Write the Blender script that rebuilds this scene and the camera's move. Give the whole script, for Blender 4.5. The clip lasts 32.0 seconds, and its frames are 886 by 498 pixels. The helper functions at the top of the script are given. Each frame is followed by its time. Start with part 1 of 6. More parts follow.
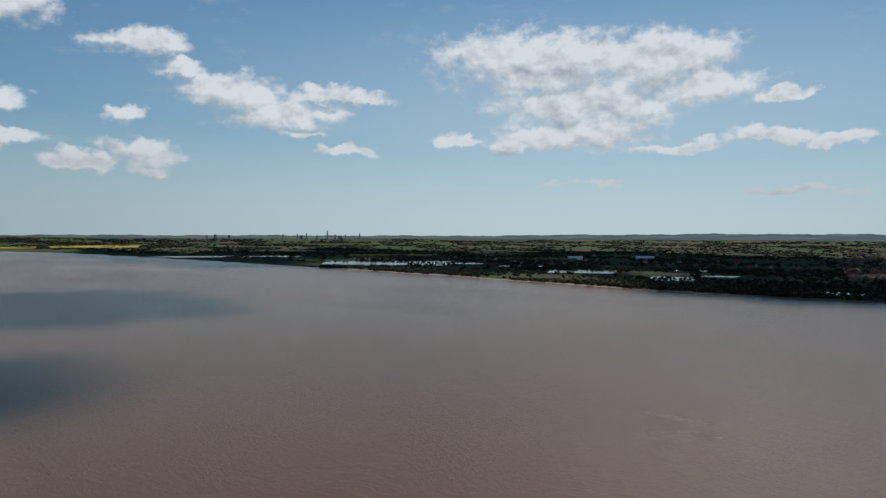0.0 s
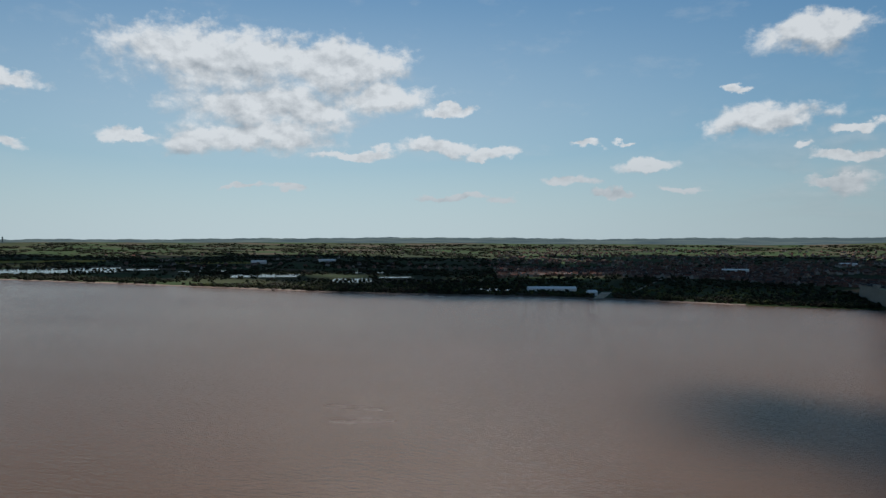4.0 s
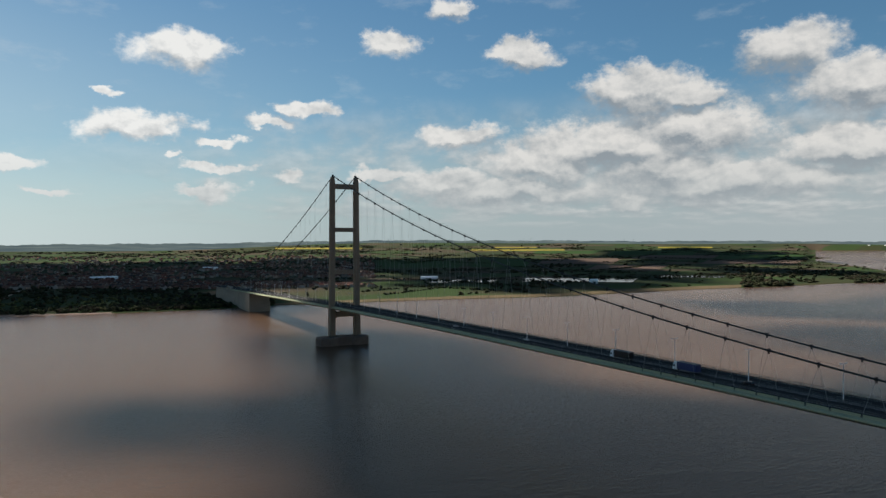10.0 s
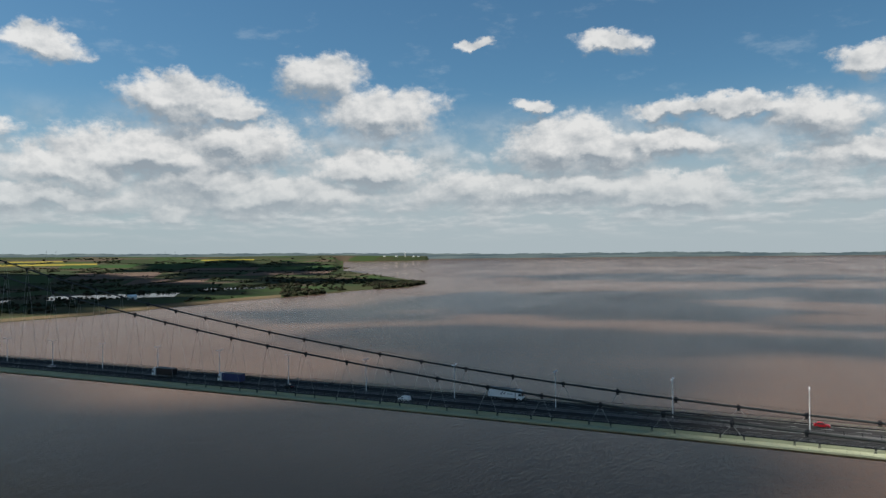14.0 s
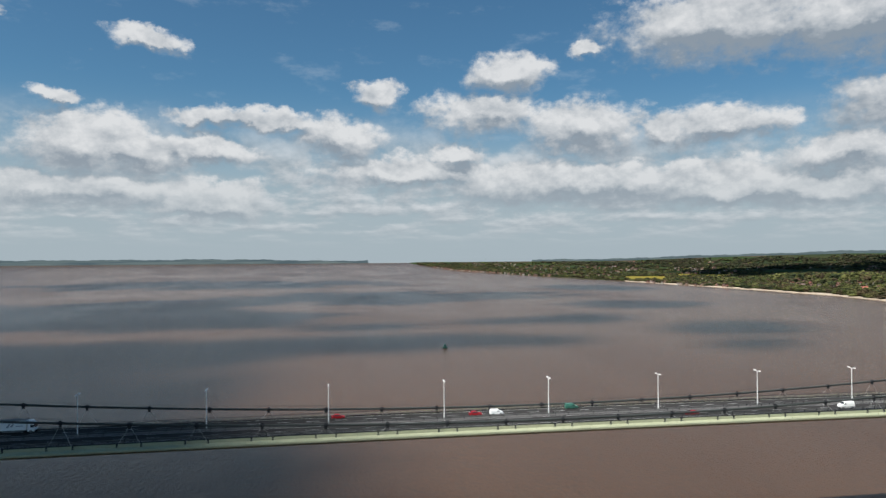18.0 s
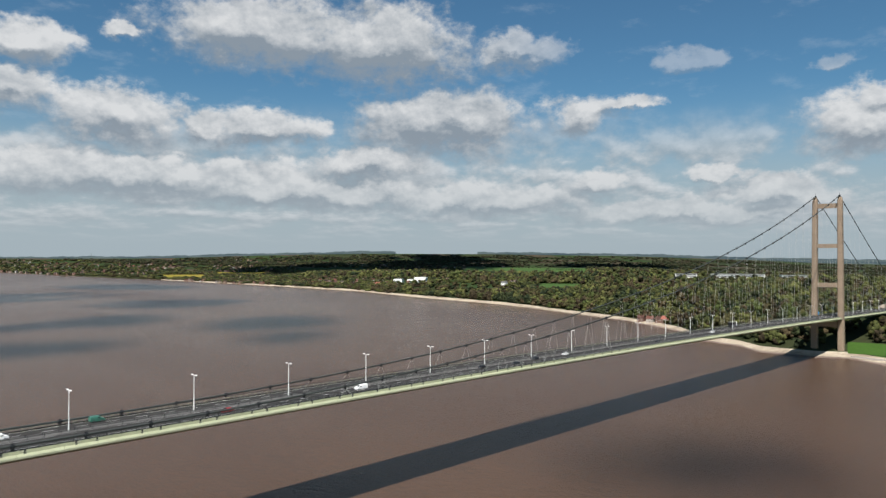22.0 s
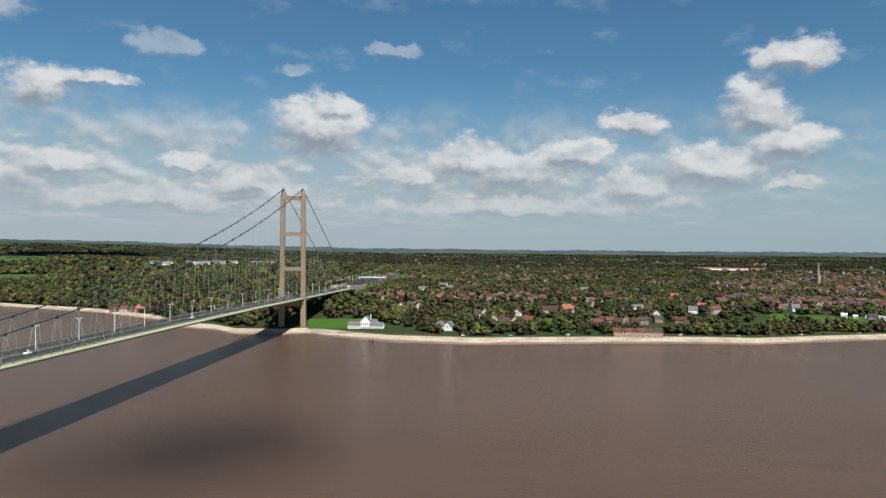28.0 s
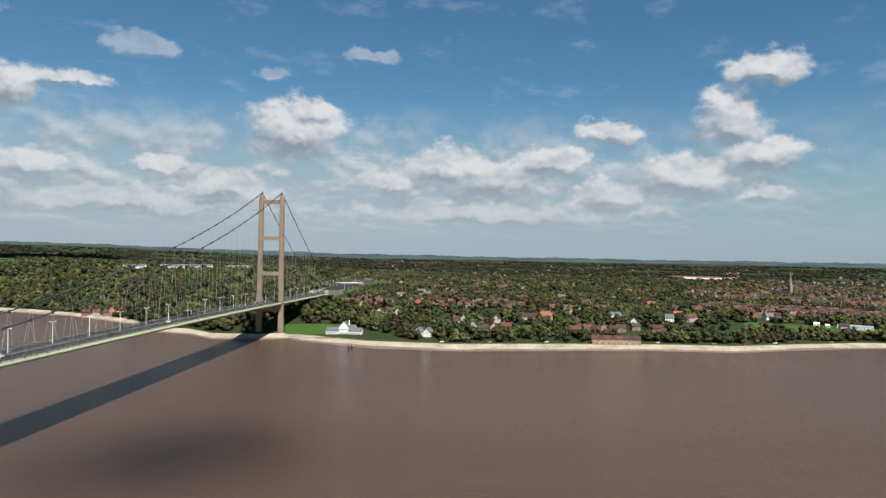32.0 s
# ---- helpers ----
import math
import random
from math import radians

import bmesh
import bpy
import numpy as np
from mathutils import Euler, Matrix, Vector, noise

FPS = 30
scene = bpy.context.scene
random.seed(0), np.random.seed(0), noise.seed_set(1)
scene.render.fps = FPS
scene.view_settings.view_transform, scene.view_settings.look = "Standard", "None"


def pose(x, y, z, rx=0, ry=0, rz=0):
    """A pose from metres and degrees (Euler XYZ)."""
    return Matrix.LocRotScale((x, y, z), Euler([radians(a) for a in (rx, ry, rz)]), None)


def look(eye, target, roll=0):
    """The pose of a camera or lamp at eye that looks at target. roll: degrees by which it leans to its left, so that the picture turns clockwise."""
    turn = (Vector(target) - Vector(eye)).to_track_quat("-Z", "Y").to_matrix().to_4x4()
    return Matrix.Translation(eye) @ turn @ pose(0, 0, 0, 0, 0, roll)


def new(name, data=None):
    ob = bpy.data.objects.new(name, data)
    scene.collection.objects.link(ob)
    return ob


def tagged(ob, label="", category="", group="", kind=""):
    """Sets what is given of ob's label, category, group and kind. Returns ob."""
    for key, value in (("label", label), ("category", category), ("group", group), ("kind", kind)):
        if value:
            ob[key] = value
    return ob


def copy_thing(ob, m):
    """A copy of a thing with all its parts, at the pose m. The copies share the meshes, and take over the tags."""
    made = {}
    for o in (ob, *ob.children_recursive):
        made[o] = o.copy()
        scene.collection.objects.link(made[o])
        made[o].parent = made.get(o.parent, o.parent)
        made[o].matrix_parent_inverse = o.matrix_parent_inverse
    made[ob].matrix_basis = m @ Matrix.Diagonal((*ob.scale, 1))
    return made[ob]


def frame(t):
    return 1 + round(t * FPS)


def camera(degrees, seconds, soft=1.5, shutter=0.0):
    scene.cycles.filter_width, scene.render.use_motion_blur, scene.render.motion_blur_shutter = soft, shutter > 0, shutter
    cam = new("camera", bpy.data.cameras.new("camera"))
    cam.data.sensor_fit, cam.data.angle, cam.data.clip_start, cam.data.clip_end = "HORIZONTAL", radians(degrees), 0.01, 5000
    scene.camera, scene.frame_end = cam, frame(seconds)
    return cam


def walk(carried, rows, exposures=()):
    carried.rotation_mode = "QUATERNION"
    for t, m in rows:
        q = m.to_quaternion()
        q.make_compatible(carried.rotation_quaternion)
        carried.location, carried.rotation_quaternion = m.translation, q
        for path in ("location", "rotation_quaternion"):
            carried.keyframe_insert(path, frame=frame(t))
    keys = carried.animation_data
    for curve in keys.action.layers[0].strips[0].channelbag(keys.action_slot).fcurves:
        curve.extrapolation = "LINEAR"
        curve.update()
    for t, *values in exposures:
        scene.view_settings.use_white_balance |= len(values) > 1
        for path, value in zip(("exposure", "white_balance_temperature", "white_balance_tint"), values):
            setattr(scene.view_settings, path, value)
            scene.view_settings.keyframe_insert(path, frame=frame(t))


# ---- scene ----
cam = camera(64.38, 32.0, 1.4)
PATH = [
    (0.0, 235.63, 600.31, 88.37, 88.768, -0.205, 226.445),
    (0.5, 234.40, 602.34, 88.55, 88.768, -0.237, 223.516),
    (1.0, 233.16, 604.38, 88.74, 88.799, -0.284, 220.488),
    (1.5, 231.93, 606.42, 88.93, 88.846, -0.297, 217.473),
    (2.0, 230.70, 608.46, 89.12, 88.902, -0.277, 214.368),
    (2.5, 229.46, 610.50, 89.30, 88.967, -0.251, 211.150),
    (3.0, 228.23, 612.53, 89.49, 89.041, -0.227, 207.881),
    (3.5, 226.92, 614.73, 89.85, 89.081, -0.222, 204.537),
    (5.5, 221.65, 623.53, 91.28, 89.267, -0.285, 189.988),
    (6.0, 220.62, 624.61, 91.73, 89.270, -0.339, 186.058),
    (6.5, 219.59, 625.68, 92.17, 89.269, -0.360, 182.103),
    (7.0, 218.56, 626.76, 92.62, 89.321, -0.340, 178.168),
    (7.5, 217.53, 627.84, 93.06, 89.360, -0.270, 174.199),
    (8.0, 216.50, 628.92, 93.51, 89.383, -0.183, 170.307),
    (8.5, 216.42, 629.11, 93.36, 89.455, -0.113, 166.148),
    (9.0, 216.34, 629.30, 93.22, 89.518, -0.056, 161.876),
    (9.5, 216.27, 629.49, 93.08, 89.585, -0.005, 157.503),
    (10.0, 216.19, 629.68, 92.94, 89.654, 0.068, 153.064),
    (10.5, 216.11, 629.88, 92.80, 89.788, 0.171, 148.592),
    (11.0, 216.04, 630.07, 92.66, 89.893, 0.225, 144.124),
    (11.5, 215.96, 630.26, 92.51, 90.008, 0.261, 139.640),
    (12.0, 215.88, 630.45, 92.37, 90.127, 0.328, 135.189),
    (12.5, 216.36, 630.54, 92.49, 90.237, 0.410, 130.556),
    (13.0, 216.84, 630.63, 92.61, 90.332, 0.487, 126.042),
    (13.5, 217.31, 630.72, 92.72, 90.409, 0.530, 121.511),
    (14.0, 217.79, 630.81, 92.84, 90.490, 0.551, 117.096),
    (14.5, 218.27, 630.90, 92.96, 90.574, 0.551, 112.657),
    (16.5, 220.00, 631.33, 93.52, 90.801, 0.474, 93.946),
    (17.0, 220.30, 631.50, 93.73, 90.797, 0.442, 89.267),
    (17.5, 220.60, 631.66, 93.94, 90.818, 0.398, 84.981),
    (18.0, 220.90, 631.83, 94.16, 90.810, 0.321, 80.705),
    (18.5, 221.20, 632.00, 94.37, 90.800, 0.240, 76.517),
    (19.0, 221.50, 632.16, 94.58, 90.776, 0.160, 72.074),
    (19.5, 221.27, 632.22, 94.56, 90.775, 0.086, 67.407),
    (20.0, 221.03, 632.28, 94.55, 90.752, 0.024, 62.853),
    (20.5, 220.79, 632.34, 94.53, 90.688, -0.006, 58.260),
    (21.0, 220.55, 632.40, 94.51, 90.653, -0.073, 53.658),
    (21.5, 220.32, 632.46, 94.49, 90.634, -0.163, 49.032),
    (22.0, 220.08, 632.51, 94.47, 90.630, -0.244, 44.459),
    (22.5, 219.80, 632.33, 94.40, 90.606, -0.317, 39.416),
    (23.0, 219.53, 632.14, 94.32, 90.567, -0.348, 34.632),
    (23.5, 219.25, 631.96, 94.25, 90.539, -0.390, 29.447),
    (24.0, 218.98, 631.77, 94.17, 90.469, -0.385, 24.376),
    (24.5, 218.70, 631.59, 94.09, 90.362, -0.367, 19.342),
    (25.0, 218.43, 631.40, 94.02, 90.266, -0.351, 14.207),
    (25.5, 218.15, 631.22, 93.94, 90.153, -0.326, 9.020),
    (26.0, 217.87, 631.03, 93.87, 90.053, -0.309, 4.582),
    (26.5, 217.47, 631.06, 93.75, 89.975, -0.305, 4.300),
    (28.5, 215.86, 631.20, 93.30, 89.830, -0.407, 3.147),
    (29.0, 215.46, 631.23, 93.18, 89.878, -0.467, 2.879),
    (29.5, 215.00, 631.45, 93.17, 89.983, -0.549, 2.561),
    (30.0, 214.55, 631.67, 93.16, 90.041, -0.634, 2.249),
    (30.5, 214.09, 631.88, 93.15, 90.104, -0.720, 1.937),
    (31.0, 213.63, 632.10, 93.14, 90.191, -0.810, 1.912),
    (31.5, 213.18, 632.32, 93.13, 90.257, -0.894, 1.892),
    (32.0, 212.72, 632.54, 93.12, 90.374, -0.973, 1.575),
]
walk(cam, [(r[0], pose(*r[1:])) for r in PATH],
     exposures=[(0, 0.39, 6080, 9), (3, 0.39, 6080, 9), (6, 0.45, 6300, 10), (8, 0.59, 6550, 10), (10, 0.73, 6630, 10), (13, 0.83, 6530, 10), (17, 0.79, 6250, 10), (24, 0.73, 6270, 10), (32, 0.78, 6200, 10)])
# ---- light: one sun, clear blue sky, broken cumulus ----
SUN_AZ, SUN_EL = 208.0, 54.8          # degrees, anticlockwise from +y; height
sun = new("sun", bpy.data.lights.new("sun", "SUN"))
sun.data.energy, sun.data.angle, sun.data.color = 5.0, radians(0.8), (1.0, 0.95, 0.88)
sx, sy, sz = (-math.sin(radians(SUN_AZ)) * math.cos(radians(SUN_EL)), math.cos(radians(SUN_AZ)) * math.cos(radians(SUN_EL)), math.sin(radians(SUN_EL)))
sun.matrix_world = look((sx * 100, sy * 100, sz * 100), (0, 0, 0))

# Cumulus: bearing from az 115, height, half width and half height, in degrees
CLOUDS_SE = [
    (143.4, 15.6, 3.7, 1.2),
    (134.8, 13.8, 3.7, 1.1),
    (131.8, 12.2, 1.9, 0.8),
    (128.2, 10.9, 4.0, 1.5),
    (124.3, 9.4, 5.1, 1.4),
    (119.5, 11.0, 4.3, 0.7),
    (103.6, 13.5, 8.8, 2.4),
    (94.9, 13.3, 6.2, 2.1),
    (99.6, 10.1, 8.1, 2.1),
    (101.4, 8.0, 7.0, 1.2),
    (90.9, 11.1, 4.3, 1.4),
    (144.2, 9.3, 1.8, 0.7),
    (135.3, 8.8, 1.5, 0.7),
    (134.8, 6.0, 2.8, 1.3),
    (139.0, 5.1, 2.6, 0.7),
    (144.2, 6.4, 3.4, 0.7),
    (134.1, 4.8, 1.8, 0.6),
    (110.4, 7.5, 2.0, 0.5),
    (106.1, 7.2, 2.4, 1.0),
    (86.7, 7.3, 3.0, 0.7),
    (93.7, 6.8, 4.0, 0.4),
    (85.7, 10.2, 1.8, 0.4),
    (119.3, 6.4, 2.1, 0.4),
    (122.5, 7.7, 1.8, 0.4),
]
CLOUDS_S = [
    (58.3, 14.6, 3.9, 1.4),
    (42.4, 15.9, 2.5, 0.8),
    (49.0, 10.7, 2.3, 0.7),
    (61.8, 8.8, 4.4, 1.0),
    (69.9, 5.7, 2.2, 0.6),
    (55.8, 4.2, 1.8, 1.0),
    (55.2, 8.0, 1.6, 0.4),
    (55.8, 6.1, 2.9, 0.4),
    (50.4, 5.5, 1.3, 0.5),
    (74.0, 7.4, 1.4, 0.3),
    (51.7, 9.3, 2.4, 0.5),
    (75.8, 4.3, 2.0, 0.4),
    (72.7, 3.5, 2.1, 0.3),
    (81.5, 3.2, 1.5, 0.4),
    (85.3, 3.4, 2.2, 0.3),
    (57.8, 4.5, 1.3, 0.4),
    (102.0, 3.7, 1.4, 0.2),
    (98.7, 3.7, 1.5, 0.3),
    (82.4, 6.9, 2.0, 0.5),
    (63.8, 11.0, 0.6, 0.4),
    (67.1, 3.8, 1.8, 0.3),
    (59.4, 6.8, 0.8, 0.3),
    (71.1, 7.8, 0.7, 0.2),
]
CLOUDS_SW = [
    (42.5, 15.9, 3.1, 1.1),
    (32.2, 14.9, 3.1, 1.0),
    (37.2, 18.4, 1.9, 0.9),
    (36.0, 8.8, 3.5, 1.0),
    (22.4, 12.0, 4.2, 1.7),
    (18.8, 11.0, 2.7, 1.2),
    (25.0, 7.8, 7.3, 1.6),
    (30.1, 6.3, 4.9, 1.5),
    (20.6, 5.7, 6.0, 2.1),
    (37.6, 5.0, 4.8, 1.5),
    (34.3, 3.8, 6.0, 1.2),
    (22.8, 3.3, 2.5, 0.8),
    (43.0, 5.5, 2.3, 0.6),
]
CLOUDS_W = [
    (21.4, 11.6, 5.1, 2.0),
    (11.8, 13.9, 3.6, 2.1),
    (7.2, 11.2, 5.7, 2.3),
    (18.7, 8.6, 7.3, 2.0),
    (24.5, 7.7, 7.4, 2.2),
    (8.1, 6.7, 5.9, 1.8),
    (30.1, 6.4, 5.4, 1.8),
    (36.4, 8.9, 3.4, 0.8),
    (-7.5, 8.5, 5.0, 2.5),
    (-11.1, 7.9, 4.2, 1.8),
    (-5.1, 11.6, 2.1, 0.7),
    (-15.9, 10.8, 3.5, 0.9),
    (-11.2, 16.1, 2.6, 0.8),
    (-0.5, 16.6, 1.1, 0.5),
    (-15.5, 8.4, 4.6, 1.4),
    (-5.9, 5.2, 12.2, 1.8),
    (16.5, 4.7, 13.4, 1.9),
    (33.7, 4.3, 9.9, 1.3),
    (-16.6, 4.5, 5.2, 1.8),
]
CLOUDS_NW = [
    (-11.4, 16.2, 2.5, 0.7),
    (-55.8, 17.2, 8.5, 3.0),
    (-65.4, 16.5, 7.6, 3.4),
    (-68.7, 10.9, 5.8, 3.1),
    (-39.6, 14.9, 3.2, 1.6),
    (-46.0, 16.3, 1.9, 0.7),
    (-20.4, 11.0, 6.0, 0.9),
    (-25.8, 9.5, 4.0, 1.9),
    (-28.9, 13.2, 1.8, 1.1),
    (-37.8, 11.5, 5.5, 1.9),
    (-45.5, 10.1, 5.0, 2.5),
    (-56.2, 10.0, 5.1, 1.6),
    (-35.5, 8.4, 2.3, 1.0),
    (-46.8, 6.0, 18.4, 2.1),
    (-62.2, 5.2, 10.3, 1.8),
    (-15.4, 4.0, 5.1, 1.1),
    (-31.4, 7.1, 8.8, 1.5),
]
CLOUDS_N = [
    (-76.6, 16.0, 4.1, 1.3),
    (-71.6, 10.7, 6.3, 3.1),
    (-81.6, 11.3, 3.0, 1.7),
    (-84.8, 12.1, 3.1, 0.7),
    (-90.2, 15.1, 2.1, 0.9),
    (-101.7, 9.4, 4.2, 2.5),
    (-102.7, 11.0, 1.9, 1.2),
    (-92.0, 6.3, 2.6, 0.7),
    (-83.4, 6.0, 2.5, 1.2),
    (-64.6, 7.4, 6.0, 1.8),
    (-58.7, 5.0, 13.5, 1.9),
    (-107.8, 15.5, 2.0, 0.6),
    (-74.8, 4.5, 10.8, 1.6),
    (-96.2, 4.8, 5.0, 1.2),
    (-52.0, 9.7, 2.2, 1.2),
]
CLOUDS_NE = [
    (-89.8, 14.8, 1.9, 0.8),
    (-107.2, 15.4, 2.1, 0.7),
    (-99.4, 13.9, 1.8, 0.7),
    (-113.3, 7.0, 4.3, 1.7),
    (-117.8, 6.0, 5.8, 2.1),
    (-122.0, 7.4, 3.5, 1.3),
    (-126.5, 9.8, 2.3, 1.2),
    (-138.2, 13.7, 2.8, 1.4),
    (-135.4, 10.3, 2.7, 2.4),
    (-137.4, 7.6, 3.8, 1.9),
    (-132.5, 6.1, 4.6, 1.8),
    (-137.9, 5.1, 2.1, 0.7),
    (-126.5, 4.7, 4.1, 1.3),
    (-109.1, 5.6, 2.7, 1.1),
    (-118.3, 3.3, 13.9, 1.3),
    (-91.2, 3.5, 12.3, 1.1),
]


SKY_LEVEL = 0.80
world = bpy.data.worlds.new("world")
scene.world = world
world.use_nodes = True
wt = world.node_tree
wt.nodes.clear()


def wnode(kind, *ins, **props):
    n = wt.nodes.new(kind)
    for k, v in props.items():
        exec_prop(n, k, v)
    for i, v in enumerate(ins):
        plug(wt, n, i, v)
    return n


def exec_prop(n, k, v):
    if k == "op":
        n.operation = v
    elif k == "blend":
        n.blend_type = v
    elif k == "dtype":
        n.data_type = v
    elif k == "clamp":
        n.use_clamp = v


def plug(tree, n, i, v):
    if v is None:
        return
    if isinstance(v, bpy.types.NodeSocket):
        tree.links.new(v, n.inputs[i])
    else:
        n.inputs[i].default_value = v


def wmath(op, a, b=None, c=None, clamp=False):
    return wnode("ShaderNodeMath", a, b, c, op=op, clamp=clamp).outputs[0]


def wvec(op, a, b=None, c=None):
    n = wnode("ShaderNodeVectorMath", a, b, c, op=op)
    return n.outputs["Value"] if op in ("LENGTH", "DOT_PRODUCT") else n.outputs["Vector"]


def wsmooth(x, lo, hi, a=0.0, b=1.0):
    n = wt.nodes.new("ShaderNodeMapRange")
    n.interpolation_type = "SMOOTHSTEP"
    for i, v in enumerate((x, lo, hi, a, b)):
        plug(wt, n, i, v)
    return n.outputs[0]


def wmix(f, a, b):
    n = wt.nodes.new("ShaderNodeMix")
    n.data_type = "RGBA"
    plug(wt, n, 0, f), plug(wt, n, 6, a), plug(wt, n, 7, b)
    return n.outputs[2]


def wnoise(p, scale, detail, rough):
    n = wt.nodes.new("ShaderNodeTexNoise")
    n.noise_dimensions = "2D"
    plug(wt, n, "Vector", p)
    n.inputs["Scale"].default_value, n.inputs["Detail"].default_value, n.inputs["Roughness"].default_value = scale, detail, rough
    return n.outputs[0]


way = wt.nodes.new("ShaderNodeTexCoord").outputs["Generated"]
a0 = radians(115)
ahead = wvec("DOT_PRODUCT", way, (-math.sin(a0), math.cos(a0), 0))
aside = wvec("DOT_PRODUCT", way, (-math.cos(a0), -math.sin(a0), 0))
upward = wvec("DOT_PRODUCT", way, (0, 0, 1))
bearing = wmath("MULTIPLY", wmath("ARCTAN2", aside, ahead), 180 / math.pi)
height = wmath("MULTIPLY", wmath("ARCSINE", upward), 180 / math.pi)
n = wt.nodes.new("ShaderNodeCombineXYZ")
plug(wt, n, 0, bearing), plug(wt, n, 1, height)
P = n.outputs[0]
# ragged edges: the plane is warped by three sizes of noise before the puffs are laid in it
flat = wvec("MULTIPLY", P, (0.7, 1.0, 1.0))


def warp_by(p, scale, detail, rough, size):
    n = wt.nodes.new("ShaderNodeTexNoise")
    n.noise_dimensions = "2D"
    plug(wt, n, "Vector", p)
    n.inputs["Scale"].default_value, n.inputs["Detail"].default_value, n.inputs["Roughness"].default_value = scale, detail, rough
    return wvec("MULTIPLY", wvec("SUBTRACT", n.outputs["Color"], (0.5, 0.5, 0.5)), size)


warp = wvec("ADD", warp_by(flat, 0.30, 2.0, 0.5, (3.6, 2.0, 0.0)), warp_by(flat, 0.95, 5.0, 0.58, (1.5, 1.2, 0.0)))
Q = wvec("ADD", P, warp)


def nearest_puff(q):
    """Distance, in puff radii, to the nearest of all the puffs."""
    out = None
    for az, el, w, h in CLOUDS_SE + CLOUDS_S + CLOUDS_SW + CLOUDS_W + CLOUDS_NW + CLOUDS_N + CLOUDS_NE:
        d = wvec("LENGTH", wvec("MULTIPLY_ADD", q, (0.94 / w, 0.94 / h, 0), (-az * 0.94 / w, -el * 0.94 / h, 0)))
        out = d if out is None else wmath("SMOOTH_MIN", out, d, 0.16)
    return out


def billow(p, scale, detail):
    """Rounded heads like those of cumulus, 0 to 1."""
    v = wt.nodes.new("ShaderNodeTexVoronoi")
    v.voronoi_dimensions, v.feature, v.normalize = "2D", "SMOOTH_F1", True
    plug(wt, v, "Vector", p)
    for nm, x in (("Scale", scale), ("Detail", detail), ("Roughness", 0.62), ("Lacunarity", 2.2), ("Smoothness", 0.55)):
        v.inputs[nm].default_value = x
    return wmath("SUBTRACT", 1.0, wmath("MULTIPLY", v.outputs["Distance"], 1.5))


far = nearest_puff(Q)
high = wmath("SUBTRACT", nearest_puff(wvec("ADD", Q, (-0.3, 0.9, 0.0))), far)      # tops face the light, bases do not
top_side = wsmooth(high, -0.25, 0.35)
rolled = wvec("ADD", flat, wvec("MULTIPLY", warp, (0.25, 0.3, 0.0)))
fine = billow(rolled, 0.62, 4.0)
fine_up = billow(wvec("ADD", rolled, (-0.10, 0.36, 0.0)), 0.62, 3.0)
grain = wnoise(flat, 1.5, 7.0, 0.62)
grain_up = wnoise(wvec("ADD", flat, (-0.10, 0.30, 0.0)), 1.5, 6.0, 0.6)
wide = wnoise(flat, 0.45, 4.0, 0.55)
wide_up = wnoise(wvec("ADD", flat, (-0.25, 0.9, 0.0)), 0.45, 4.0, 0.55)
body = wmath("SUBTRACT", wmath("MULTIPLY_ADD", fine, 0.42, 0.92), far)
body = wmath("ADD", body, wmath("MULTIPLY", wmath("SUBTRACT", grain, 0.5), 0.55))
body = wmath("ADD", body, wmath("MULTIPLY", wmath("SUBTRACT", wide, 0.5), 0.55))
# crisp heads, frayed bases
soft = wmath("MULTIPLY_ADD", top_side, -0.26, 0.78)
cover = wmath("MULTIPLY", wsmooth(wmath("DIVIDE", body, soft), 0.0, 1.0), wsmooth(height, 1.0, 3.4))
# high rags in the north let the blue through
rags = wmath("MULTIPLY", wmath("MULTIPLY", wsmooth(bearing, -70.0, -84.0), wsmooth(bearing, -126.0, -118.0)), wsmooth(height, 12.0, 14.0))
cover = wmath("MULTIPLY", cover, wmath("MULTIPLY_ADD", rags, -0.62, 1.0))
# a broken layer that thickens toward the west and north, its rolls thinner the lower they lie
n = wt.nodes.new("ShaderNodeCombineXYZ")
low_h = wmath("LOGARITHM", wmath("ADD", wmath("MAXIMUM", height, 0.0), 1.1), math.e)
plug(wt, n, 0, wmath("MULTIPLY", bearing, 0.17)), plug(wt, n, 1, wmath("MULTIPLY", low_h, 2.6))
roll_p = n.outputs[0]
roll = wnoise(roll_p, 1.25, 7.0, 0.56)
roll_up = wnoise(wvec("ADD", roll_p, (-0.04, 0.17, 0.0)), 1.25, 6.0, 0.55)
cloudy = wmath("MULTIPLY", wsmooth(wmath("ABSOLUTE", wmath("ADD", bearing, 42.0)), 118.0, 62.0), wsmooth(height, 12.5, 6.5))
cloudy = wmath("MULTIPLY", cloudy, wsmooth(height, 0.7, 2.6))
layer = wmath("MULTIPLY", wsmooth(roll, 0.36, 0.64), cloudy)
thick = wmath("MULTIPLY", wmath("SUBTRACT", roll, roll_up), 2.6)
# thin high wisps over the whole sky
wisp_p = wvec("MULTIPLY", P, (0.10, 0.26, 1.0))
wisp = wmath("MULTIPLY", wsmooth(wnoise(wisp_p, 1.9, 8.0, 0.62), 0.55, 0.80), wsmooth(height, 3.0, 8.0))
